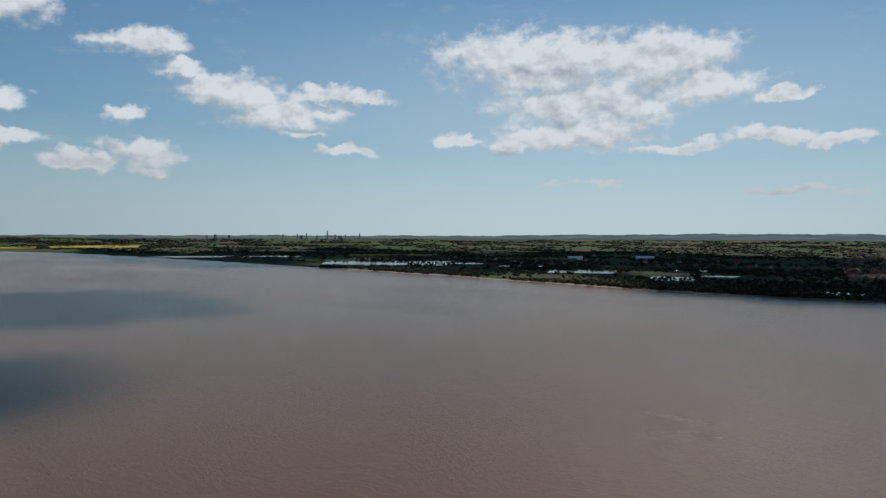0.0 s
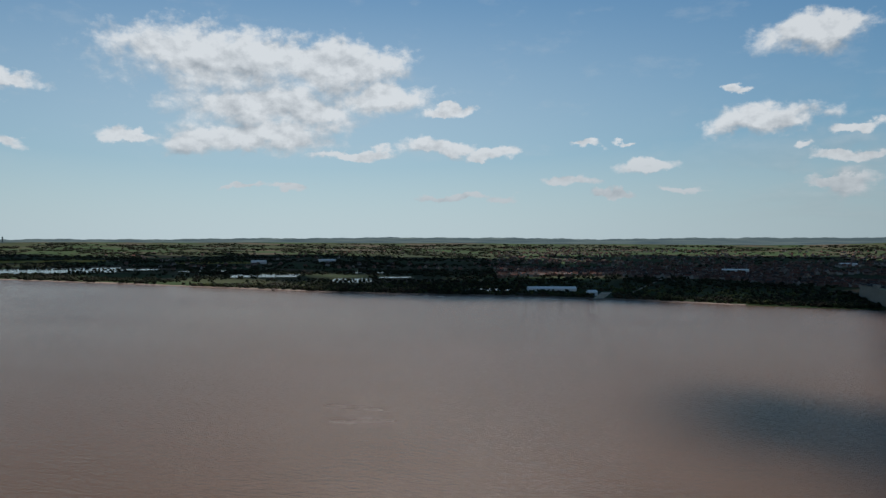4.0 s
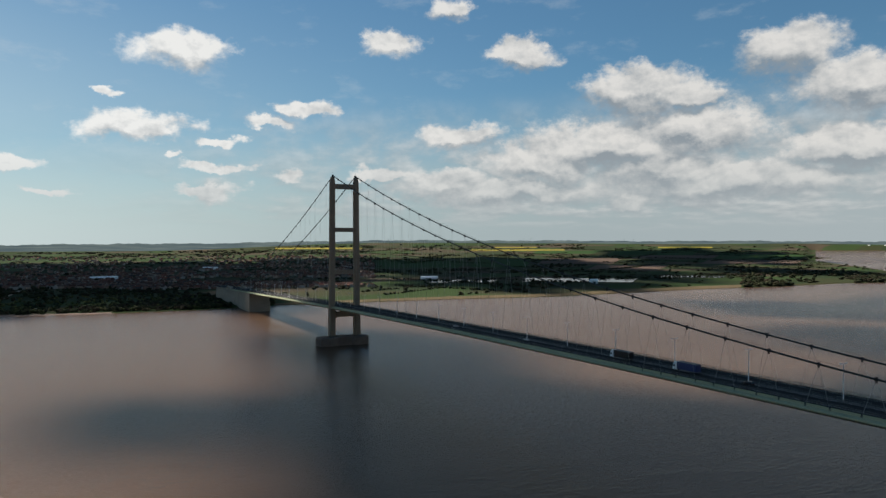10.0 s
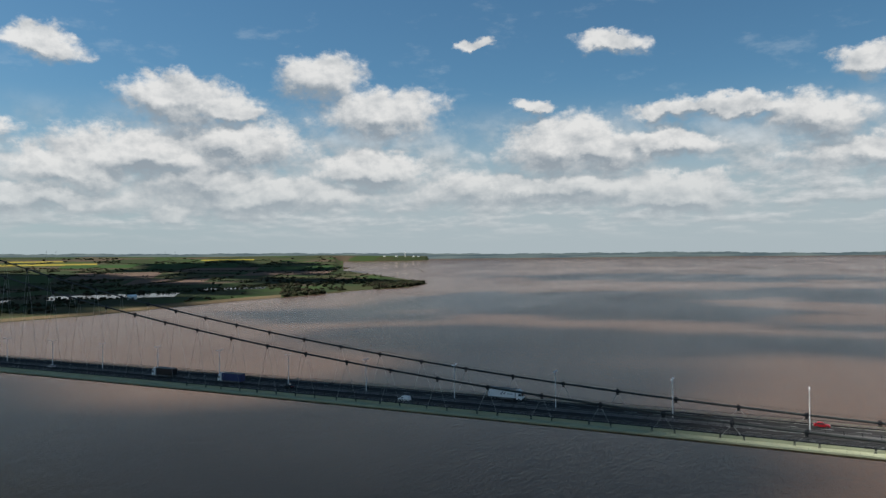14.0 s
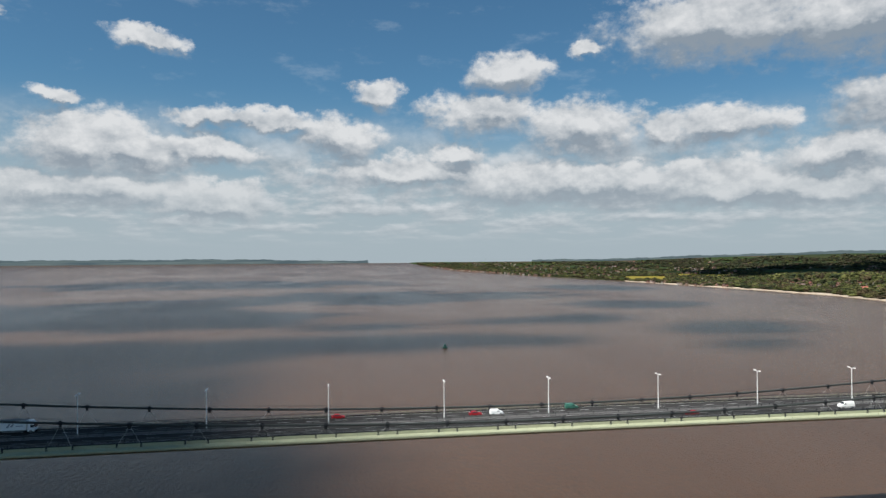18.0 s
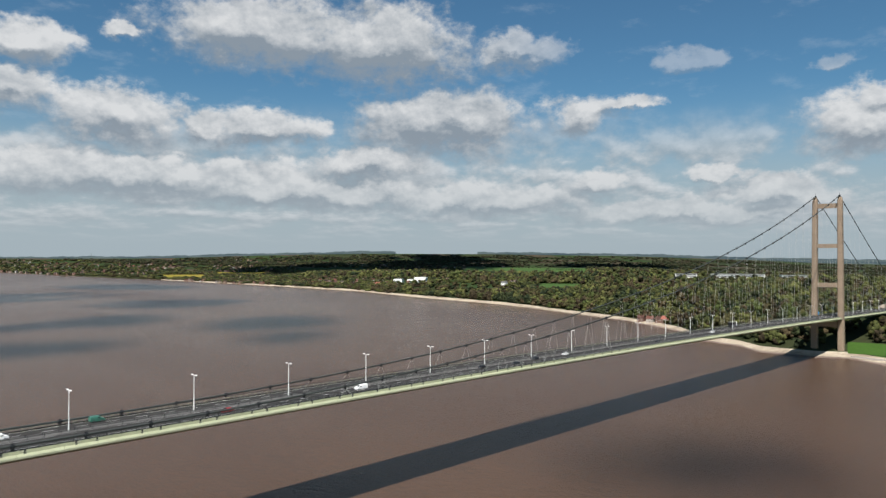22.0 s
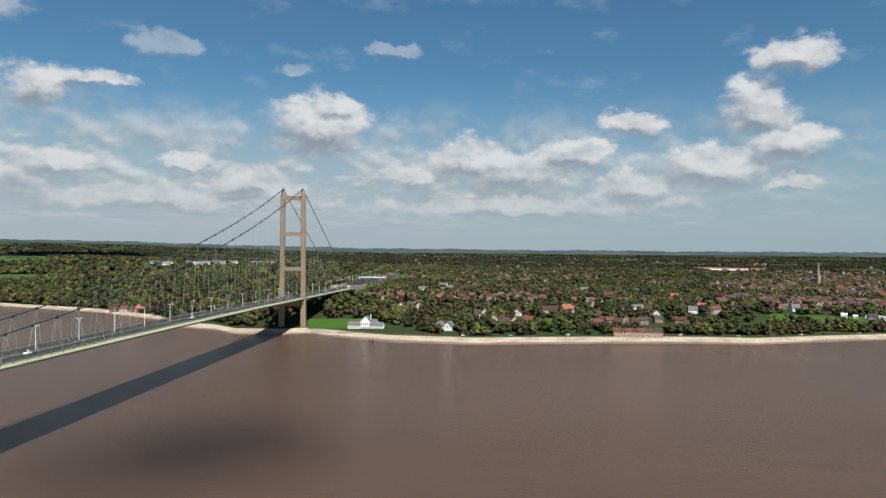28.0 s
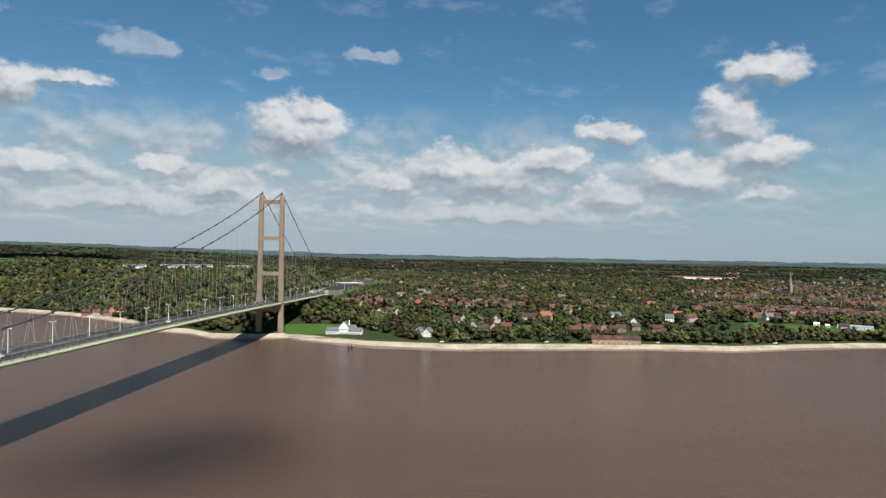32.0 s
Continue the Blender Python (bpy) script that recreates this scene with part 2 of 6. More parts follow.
# thin veil of haze and far cloud toward the west and north
veil = wmath("MULTIPLY", wsmooth(height, 12.0, 2.0), wsmooth(wmath("ABSOLUTE", wmath("ADD", bearing, 45.0)), 105.0, 50.0))
relief = wmath("ADD", wmath("MULTIPLY", wmath("SUBTRACT", fine, fine_up), 0.42), wmath("MULTIPLY", wmath("SUBTRACT", wide, wide_up), 1.25))
relief = wmath("ADD", relief, wmath("MULTIPLY", wmath("SUBTRACT", grain, grain_up), 0.30))
base_shade = wmath("MULTIPLY", wsmooth(high, 0.34, -0.42), wsmooth(bearing, 75.0, 15.0, 0.34, 0.92))
# the deep cloud in the north-west is grey nearly to its top
deep = wmath("MULTIPLY", wsmooth(wmath("ABSOLUTE", wmath("ADD", bearing, 66.0)), 20.0, 7.0), wsmooth(height, 8.0, 12.0))
base_shade = wmath("MULTIPLY_ADD", deep, wsmooth(high, 0.6, -0.2, 0.05, 0.3), base_shade)
lit = wmath("SUBTRACT", wmath("ADD", relief, wsmooth(bearing, 60.0, 20.0, 0.94, 0.84)), base_shade, clamp=True)
sun_white = wmix(wsmooth(bearing, 75.0, 20.0), (0.66, 0.67, 0.665, 1), (0.545, 0.542, 0.53, 1))
cloud_colour = wmix(lit, (0.20, 0.232, 0.262, 1), sun_white)
layer_colour = wmix(wmath("ADD", thick, 0.50, clamp=True), (0.235, 0.270, 0.292, 1), (0.50, 0.51, 0.51, 1))
sky = wt.nodes.new("ShaderNodeTexSky")
sky.sky_type = "NISHITA"
sky.sun_disc = False
sky.sun_elevation, sky.sun_rotation = radians(SUN_EL), radians(360 - SUN_AZ)
sky.altitude, sky.air_density, sky.dust_density, sky.ozone_density = 100, 1.0, 0.35, 3.0
blue = wt.nodes.new("ShaderNodeBackground")
tint = wt.nodes.new("ShaderNodeMix")
tint.data_type, tint.blend_type = "RGBA", "MULTIPLY"
tint.inputs[0].default_value = 1.0
plug(wt, tint, 6, sky.outputs[0]), plug(wt, tint, 7, (0.66, 0.98, 1.02, 1))
plug(wt, blue, 0, tint.outputs[2])
blue.inputs[1].default_value = 0.057 * SKY_LEVEL
haze = wt.nodes.new("ShaderNodeBackground")
sunward = wsmooth(wmath("ABSOLUTE", wmath("ADD", bearing, -98.0)), 78.0, 0.0)
plug(wt, haze, 0, wmix(sunward, (0.25, 0.310, 0.335, 1), (0.49, 0.565, 0.585, 1)))
mist = wt.nodes.new("ShaderNodeBackground")
plug(wt, mist, 0, (0.30, 0.342, 0.362, 1))
white = wt.nodes.new("ShaderNodeBackground")
plug(wt, white, 0, wmix(wmath("MULTIPLY", wsmooth(height, 9.0, 1.0), 0.6), cloud_colour, (0.31, 0.352, 0.368, 1)))
rolls = wt.nodes.new("ShaderNodeBackground")
plug(wt, rolls, 0, wmix(wmath("MULTIPLY", wsmooth(height, 5.0, 0.8), 0.75), layer_colour, (0.31, 0.352, 0.368, 1)))
pale = wt.nodes.new("ShaderNodeBackground")
plug(wt, pale, 0, (0.50, 0.53, 0.545, 1))
for glow in (haze, mist, white, rolls, pale):
    glow.inputs[1].default_value = SKY_LEVEL


def over(amount, below, above):
    n = wt.nodes.new("ShaderNodeMixShader")
    plug(wt, n, 0, amount), plug(wt, n, 1, below.outputs[0]), plug(wt, n, 2, above.outputs[0])
    return n


sky_now = over(wmath("MAXIMUM", wmath("MULTIPLY", wsmooth(height, 14.0, -1.0), 0.92), wmath("MULTIPLY", wmath("MULTIPLY", sunward, wsmooth(height, 24.0, 7.0)), 0.55)), blue, haze)
sky_now = over(wmath("MULTIPLY", wisp, 0.16), sky_now, pale)
sky_now = over(wmath("MULTIPLY", veil, 0.75), sky_now, mist)
sky_now = over(wmath("MULTIPLY", layer, 0.88), sky_now, rolls)
sky_now = over(wmath("MULTIPLY", cover, 0.97), sky_now, white)
plug(wt, wt.nodes.new("ShaderNodeOutputWorld"), 0, sky_now.outputs[0])

# ---- materials ----
def material(name, c1, c2=None, rough=0.8, scale=1.0, bump=0.0, metal=0.0, rnd=0.0, obj=0.0, fine=None, spec=0.22):
    """A surface whose colour wanders between c1 and c2 over two sizes of noise; rnd, obj: spread of value by island or by object."""
    m = bpy.data.materials.new(name)
    m.use_nodes = True
    t = m.node_tree
    b = t.nodes["Principled BSDF"]
    b.inputs["Roughness"].default_value, b.inputs["Metallic"].default_value = rough, metal
    b.inputs["Specular IOR Level"].default_value = spec
    c2 = c2 or tuple(0.75 * v for v in c1)
    pos = t.nodes.new("ShaderNodeNewGeometry").outputs["Position"]
    n1, n2 = t.nodes.new("ShaderNodeTexNoise"), t.nodes.new("ShaderNodeTexNoise")
    for n, s, d in ((n1, scale, 3.0), (n2, fine or scale * 9, 4.0)):
        t.links.new(pos, n.inputs["Vector"])
        n.inputs["Scale"].default_value, n.inputs["Detail"].default_value = s, d
    add = t.nodes.new("ShaderNodeMath")
    add.operation = "ADD"
    t.links.new(n1.outputs[0], add.inputs[0]), t.links.new(n2.outputs[0], add.inputs[1])
    r = t.nodes.new("ShaderNodeMapRange")
    t.links.new(add.outputs[0], r.inputs[0])
    r.inputs[1].default_value, r.inputs[2].default_value = 0.7, 1.3
    mix = t.nodes.new("ShaderNodeMix")
    mix.data_type = "RGBA"
    t.links.new(r.outputs[0], mix.inputs[0])
    mix.inputs[6].default_value, mix.inputs[7].default_value = (*c1, 1), (*c2, 1)
    out = mix.outputs[2]
    for amount, sock in ((rnd, "island"), (obj, "object")):
        if amount:
            hsv = t.nodes.new("ShaderNodeHueSaturation")
            src = t.nodes.new("ShaderNodeNewGeometry").outputs["Random Per Island"] if sock == "island" else t.nodes.new("ShaderNodeObjectInfo").outputs["Random"]
            for i, lo, hi in ((2, 1 - amount, 1 + amount), (0, 0.5 - 0.09 * amount, 0.5 + 0.09 * amount)):
                k = t.nodes.new("ShaderNodeMapRange")
                t.links.new(src, k.inputs[0])
                k.inputs[3].default_value, k.inputs[4].default_value = lo, hi
                t.links.new(k.outputs[0], hsv.inputs[i])
            t.links.new(out, hsv.inputs[4])
            out = hsv.outputs[0]
    t.links.new(out, b.inputs["Base Color"])
    if bump:
        bp = t.nodes.new("ShaderNodeBump")
        bp.inputs["Strength"].default_value, bp.inputs["Distance"].default_value = 0.8, bump
        t.links.new(add.outputs[0], bp.inputs["Height"])
        t.links.new(bp.outputs[0], b.inputs["Normal"])
    return m


def palette(m, colours, source="island", cell=0.1):
    """Give a material one of several base colours by island or by object."""
    t = m.node_tree
    b = t.nodes["Principled BSDF"]
    ramp = t.nodes.new("ShaderNodeValToRGB")
    ramp.color_ramp.interpolation = "CONSTANT"
    e = ramp.color_ramp.elements
    while len(e) < len(colours):
        e.new(0.5)
    for i, c in enumerate(colours):
        e[i].position, e[i].color = i / len(colours), (*c, 1)
    if source == "place":
        v, sep = t.nodes.new("ShaderNodeTexVoronoi"), t.nodes.new("ShaderNodeSeparateColor")
        v.voronoi_dimensions = "2D"
        v.inputs["Scale"].default_value = cell
        t.links.new(t.nodes.new("ShaderNodeNewGeometry").outputs["Position"], v.inputs["Vector"])
        t.links.new(v.outputs["Color"], sep.inputs[0])
        src = sep.outputs[0]
    else:
        src = t.nodes.new("ShaderNodeNewGeometry").outputs["Random Per Island"] if source == "island" else t.nodes.new("ShaderNodeObjectInfo").outputs["Random"]
    t.links.new(src, ramp.inputs[0])
    old = b.inputs["Base Color"].links[0].from_socket
    mix = t.nodes.new("ShaderNodeMix")
    mix.data_type, mix.blend_type = "RGBA", "MULTIPLY"
    mix.inputs[0].default_value = 1.0
    t.links.new(ramp.outputs[0], mix.inputs[6]), t.links.new(old, mix.inputs[7])
    t.links.new(mix.outputs[2], b.inputs["Base Color"])
    return m


CONCRETE = material("tower_concrete", (0.26, 0.20, 0.145), (0.20, 0.152, 0.11), 0.9, 0.08, 0.05, spec=0.02)
PIER = material("wet_concrete", (0.20, 0.15, 0.12), (0.12, 0.09, 0.075), 0.85, 0.12, 0.1, spec=0.04)
ANCHOR = material("anchorage_concrete", (0.29, 0.25, 0.20), (0.22, 0.185, 0.145), 0.9, 0.06, 0.05, spec=0.02)
ASPHALT = material("asphalt", (0.042, 0.041, 0.040), (0.032, 0.031, 0.030), 0.95, 0.15, 0.0, spec=0.0)
GREEN_STEEL = material("pale_green_steel", (0.345, 0.36, 0.24), (0.29, 0.305, 0.20), 0.75, 0.2, 0.0, spec=0.05)
CABLE = material("grey_green_cable", (0.055, 0.062, 0.059), (0.042, 0.047, 0.045), 0.6, 0.3, spec=0.05)
DARK_STEEL = material("dark_steel", (0.03, 0.033, 0.035), (0.02, 0.022, 0.024), 0.6, 0.8, spec=0.05)
GALV = material("galvanised_steel", (0.17, 0.17, 0.165), (0.13, 0.13, 0.125), 0.7, 0.8, spec=0.1)
WHITE_PAINT = material("white_paint", (0.78, 0.78, 0.76), (0.68, 0.68, 0.66), 0.5, 0.5)
LINE_PAINT = material("road_marking", (0.6, 0.6, 0.58), (0.4, 0.4, 0.4), 0.8, 1.0)
RUBBER = material("tyre_rubber", (0.02, 0.02, 0.02), None, 0.8, 2.0)
GLASS_DARK = material("dark_glass", (0.02, 0.025, 0.03), None, 0.08, 0.5)
RED_PAINT = material("red_car_paint", (0.38, 0.02, 0.025), (0.30, 0.015, 0.02), 0.25, 0.5)
BLUE_PAINT = material("navy_curtain", (0.03, 0.045, 0.13), (0.02, 0.03, 0.09), 0.5, 0.4)
BLACK_PAINT = material("black_car_paint", (0.02, 0.02, 0.022), None, 0.25, 0.5)
GREEN_PAINT = material("green_van_paint", (0.05, 0.15, 0.11), None, 0.3, 0.5)
SILVER_PAINT = material("silver_car_paint", (0.55, 0.56, 0.57), None, 0.3, 0.5, metal=0.4)
GREY_PAINT = material("grey_decal", (0.28, 0.30, 0.32), None, 0.5, 0.5)
BUOY_GREEN = material("buoy_green", (0.01, 0.10, 0.07), None, 0.45, 1.0)
ROOF_TILE = palette(material("roof_tiles", (0.9, 0.9, 0.9), (0.6, 0.6, 0.6), 0.85, 0.3, 0.05, obj=0.2, spec=0.05), [(0.105, 0.054, 0.042), (0.088, 0.052, 0.042), (0.07, 0.06, 0.056), (0.13, 0.058, 0.044)], "object")
TAN_BRICK = material("sandy_brick", (0.32, 0.235, 0.155), (0.25, 0.18, 0.12), 0.85, 0.5, spec=0.08)
BRICK = palette(material("house_brick", (0.95, 0.95, 0.95), (0.75, 0.75, 0.75), 0.85, 0.5, obj=0.15), [(0.22, 0.125, 0.092), (0.27, 0.185, 0.14), (0.19, 0.11, 0.08), (0.36, 0.32, 0.28), (0.24, 0.155, 0.12)], "object")
CREAM = palette(material("cream_render", (0.95, 0.95, 0.95), (0.8, 0.8, 0.8), 0.85, 0.5, obj=0.12), [(0.52, 0.43, 0.36), (0.46, 0.33, 0.27), (0.58, 0.51, 0.44)], "object")
RENDER_WHITE = material("white_render", (0.75, 0.74, 0.70), (0.66, 0.65, 0.61), 0.8, 0.4)
SLATE = material("slate_roof", (0.13, 0.125, 0.125), (0.09, 0.09, 0.09), 0.7, 0.6, 0.03)
PANTILE = material("red_pantile", (0.30, 0.10, 0.07), (0.22, 0.08, 0.056), 0.8, 0.6, 0.05)
TIMBER = material("weathered_timber", (0.10, 0.075, 0.055), (0.06, 0.045, 0.035), 0.9, 0.7, 0.1)
SAND = material("shingle_beach", (0.46, 0.395, 0.30), (0.20, 0.155, 0.11), 0.95, 0.045, 0.0, fine=0.4, spec=0.03)
GRASS = material("mown_grass", (0.050, 0.098, 0.018), (0.036, 0.076, 0.015), 0.95, 0.02, 0.0, fine=0.3, spec=0.03)
MEADOW = material("spring_meadow", (0.052, 0.092, 0.026), (0.040, 0.072, 0.022), 0.95, 0.008, 0.0, fine=0.06, spec=0.03)
RAPE = material("rapeseed_bloom", (0.20, 0.16, 0.026), (0.165, 0.135, 0.03), 0.95, 0.01, 0.0, fine=0.1, spec=0.03)
CROP = material("young_cereal_crop", (0.026, 0.053, 0.016), (0.021, 0.042, 0.014), 0.95, 0.006, 0.0, fine=0.05, spec=0.03)
PLOUGH = material("ploughed_soil", (0.095, 0.066, 0.05), (0.075, 0.053, 0.041), 0.95, 0.006, 0.0, fine=0.05, spec=0.03)
REED = material("reed_bed", (0.115, 0.086, 0.05), (0.078, 0.062, 0.036), 0.95, 0.01, 0.0, fine=0.08, spec=0.03)
LEAF = palette(material("leaves", (1.15, 1.12, 1.0), (0.55, 0.55, 0.55), 0.75, 0.3, 0.9, rnd=0.5, fine=0.9, spec=0.05), [(0.054, 0.060, 0.022), (0.042, 0.048, 0.020), (0.076, 0.082, 0.028), (0.052, 0.048, 0.022), (0.058, 0.045, 0.026), (0.032, 0.040, 0.019), (0.084, 0.087, 0.032), (0.040, 0.032, 0.020), (0.022, 0.030, 0.016), (0.046, 0.058, 0.020)], "place", 0.05)
DARK_LEAF = palette(material("dark_leaves", (0.9, 0.9, 0.9), (0.55, 0.55, 0.55), 0.8, 0.2, 0.4, rnd=0.35, fine=0.7, spec=0.03), [(0.034, 0.037, 0.019), (0.027, 0.034, 0.018), (0.044, 0.046, 0.023), (0.040, 0.033, 0.021)], "place", 0.06)
BARK = material("bark", (0.09, 0.07, 0.05), None, 0.9, 2.0)
CLOUD = material("cloud_water", (0.9, 0.9, 0.9), (0.85, 0.85, 0.86), 1.0, 0.002, 0.0)
FAR_HOUSE = palette(material("town_houses", (0.95, 0.95, 0.95), (0.75, 0.75, 0.75), 0.85, 0.05, rnd=0.25, spec=0.05), [(0.115, 0.055, 0.042), (0.085, 0.05, 0.04), (0.066, 0.056, 0.053), (0.14, 0.105, 0.09), (0.105, 0.06, 0.048), (0.13, 0.052, 0.038)])


def ground_material():
    """Patchwork of fields, scrub and gardens, by position on the plan."""
    m = material("farmland", (0.024, 0.030, 0.014), (0.034, 0.032, 0.018), 0.95, 0.012, 0.0, fine=0.08, spec=0.03)
    t = m.node_tree
    b = t.nodes["Principled BSDF"]
    pos = t.nodes.new("ShaderNodeNewGeometry").outputs["Position"]
    v = t.nodes.new("ShaderNodeTexVoronoi")
    v.voronoi_dimensions = "2D"
    v.inputs["Scale"].default_value = 0.0042
    mp = t.nodes.new("ShaderNodeMapping")
    mp.inputs["Scale"].default_value, mp.inputs["Rotation"].default_value = (1.0, 1.9, 1.0), (0, 0, 0.5)
    t.links.new(pos, mp.inputs[0]), t.links.new(mp.outputs[0], v.inputs["Vector"])
    sep = t.nodes.new("ShaderNodeSeparateColor")
    t.links.new(v.outputs["Color"], sep.inputs[0])
    ramp = t.nodes.new("ShaderNodeValToRGB")
    ramp.color_ramp.interpolation = "CONSTANT"
    cols = [(0.024, 0.046, 0.014), (0.032, 0.038, 0.016), (0.021, 0.034, 0.014), (0.066, 0.048, 0.034), (0.026, 0.05, 0.015), (0.042, 0.043, 0.021), (0.02, 0.03, 0.013)]
    e = ramp.color_ramp.elements
    while len(e) < len(cols):
        e.new(0.5)
    for i, c in enumerate(cols):
        e[i].position, e[i].color = i / len(cols), (*c, 1)
    t.links.new(sep.outputs[0], ramp.inputs[0])
    old = b.inputs["Base Color"].links[0].from_socket
    mix = t.nodes.new("ShaderNodeMix")
    mix.data_type = "RGBA"
    mix.inputs[0].default_value = 0.65
    t.links.new(old, mix.inputs[6]), t.links.new(ramp.outputs[0], mix.inputs[7])
    t.links.new(mix.outputs[2], b.inputs["Base Color"])
    return m


GUSTS = ((470, 160, 230), (400, 290, 190), (430, 90, 200))          # x, y and reach


def water_material(name, c1, c2, rough, wave, tint_scale=0.0016):
    m = bpy.data.materials.new(name)
    m.use_nodes = True
    t = m.node_tree
    b = t.nodes["Principled BSDF"]
    b.inputs["Roughness"].default_value, b.inputs["IOR"].default_value, b.inputs["Specular IOR Level"].default_value = rough, 1.15, 0.5
    pos = t.nodes.new("ShaderNodeNewGeometry").outputs["Position"]
    mp = t.nodes.new("ShaderNodeMapping")
    mp.inputs["Rotation"].default_value, mp.inputs["Scale"].default_value = (0, 0, 0.45), (1.0, 2.4, 1.0)
    t.links.new(pos, mp.inputs[0])
    n = t.nodes.new("ShaderNodeTexNoise")
    t.links.new(mp.outputs[0], n.inputs["Vector"])
    n.inputs["Scale"].default_value, n.inputs["Detail"].default_value, n.inputs["Distortion"].default_value = tint_scale, 5.0, 0.6
    r = t.nodes.new("ShaderNodeMapRange")
    t.links.new(n.outputs[0], r.inputs[0])
    r.inputs[1].default_value, r.inputs[2].default_value = 0.35, 0.65
    mix = t.nodes.new("ShaderNodeMix")
    mix.data_type = "RGBA"
    t.links.new(r.outputs[0], mix.inputs[0])
    mix.inputs[6].default_value, mix.inputs[7].default_value = (*c1, 1), (*c2, 1)
    t.links.new(mix.outputs[2], b.inputs["Base Color"])
    # gusts roughen the water in patches
    gust = None
    for gx, gy, gr in GUSTS:
        d, k = t.nodes.new("ShaderNodeVectorMath"), t.nodes.new("ShaderNodeMapRange")
        d.operation = "DISTANCE"
        d.inputs[1].default_value = (gx, gy, 0)
        k.interpolation_type = "SMOOTHSTEP"
        k.inputs[1].default_value, k.inputs[2].default_value = gr, 0.0
        t.links.new(pos, d.inputs[0]), t.links.new(d.outputs["Value"], k.inputs[0])
        both = t.nodes.new("ShaderNodeMath")
        both.operation = "MAXIMUM"
        t.links.new(k.outputs[0], both.inputs[0])
        if gust:
            t.links.new(gust, both.inputs[1])
        gust = both.outputs[0]
    ruffled = t.nodes.new("ShaderNodeMapRange")
    patchy = t.nodes.new("ShaderNodeMath")
    patchy.operation = "MULTIPLY"
    t.links.new(gust, patchy.inputs[0]), t.links.new(r.outputs[0], patchy.inputs[1])
    t.links.new(patchy.outputs[0], ruffled.inputs[0])
    ruffled.inputs[3].default_value, ruffled.inputs[4].default_value = rough, rough * 2.3
    t.links.new(ruffled.outputs[0], b.inputs["Roughness"])
    breeze = t.nodes.new("ShaderNodeMapRange")
    t.links.new(n.outputs[0], breeze.inputs[0])
    breeze.inputs[1].default_value, breeze.inputs[2].default_value, breeze.inputs[3].default_value, breeze.inputs[4].default_value = 0.3, 0.7, wave * 0.75, wave * 1.25
    # wind ripples, chop and long swell
    last = None
    for scale, depth, gain in ((0.9, 0.26, breeze.outputs[0]), (0.22, 0.75, breeze.outputs[0]), (0.03, 0.8, breeze.outputs[0])):
        w = t.nodes.new("ShaderNodeTexNoise")
        t.links.new(mp.outputs[0], w.inputs["Vector"])
        w.inputs["Scale"].default_value, w.inputs["Detail"].default_value, w.inputs["Roughness"].default_value = scale, 3.0, 0.6
        bp = t.nodes.new("ShaderNodeBump")
        bp.inputs["Strength"].default_value, bp.inputs["Distance"].default_value = wave, depth
        t.links.new(w.outputs[0], bp.inputs["Height"]), t.links.new(gain, bp.inputs["Strength"])
        if last:
            t.links.new(last, bp.inputs["Normal"])
        last = bp.outputs[0]
    t.links.new(last, b.inputs["Normal"])
    return m


HANGER = material("white_hanger_wire", (0.40, 0.40, 0.37), (0.32, 0.32, 0.30), 0.6, 0.5)


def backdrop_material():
    """Far hills beyond the land that is built, glowing, with haze painted into their colour."""
    m = bpy.data.materials.new("far_hills_painted_haze")
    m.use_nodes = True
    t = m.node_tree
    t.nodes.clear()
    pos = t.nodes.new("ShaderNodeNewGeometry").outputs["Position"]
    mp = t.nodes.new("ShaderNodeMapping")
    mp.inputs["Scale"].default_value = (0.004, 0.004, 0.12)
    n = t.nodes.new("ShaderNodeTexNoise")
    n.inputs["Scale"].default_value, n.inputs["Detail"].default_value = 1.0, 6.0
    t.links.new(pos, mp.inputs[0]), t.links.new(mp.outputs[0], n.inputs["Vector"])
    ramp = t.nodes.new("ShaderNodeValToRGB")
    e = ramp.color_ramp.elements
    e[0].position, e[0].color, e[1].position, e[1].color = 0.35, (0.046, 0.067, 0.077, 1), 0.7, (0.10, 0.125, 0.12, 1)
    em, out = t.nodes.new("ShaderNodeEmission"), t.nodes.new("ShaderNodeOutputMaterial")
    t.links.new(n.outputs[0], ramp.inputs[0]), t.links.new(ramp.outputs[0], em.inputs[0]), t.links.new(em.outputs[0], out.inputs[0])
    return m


FARM = ground_material()
RIVER = water_material("muddy_river_water", (0.0755, 0.0445, 0.0275), (0.063, 0.0385, 0.0255), 0.14, 0.75)
POND = water_material("pond_water", (0.03, 0.04, 0.045), (0.035, 0.045, 0.05), 0.06, 0.1, 0.01)
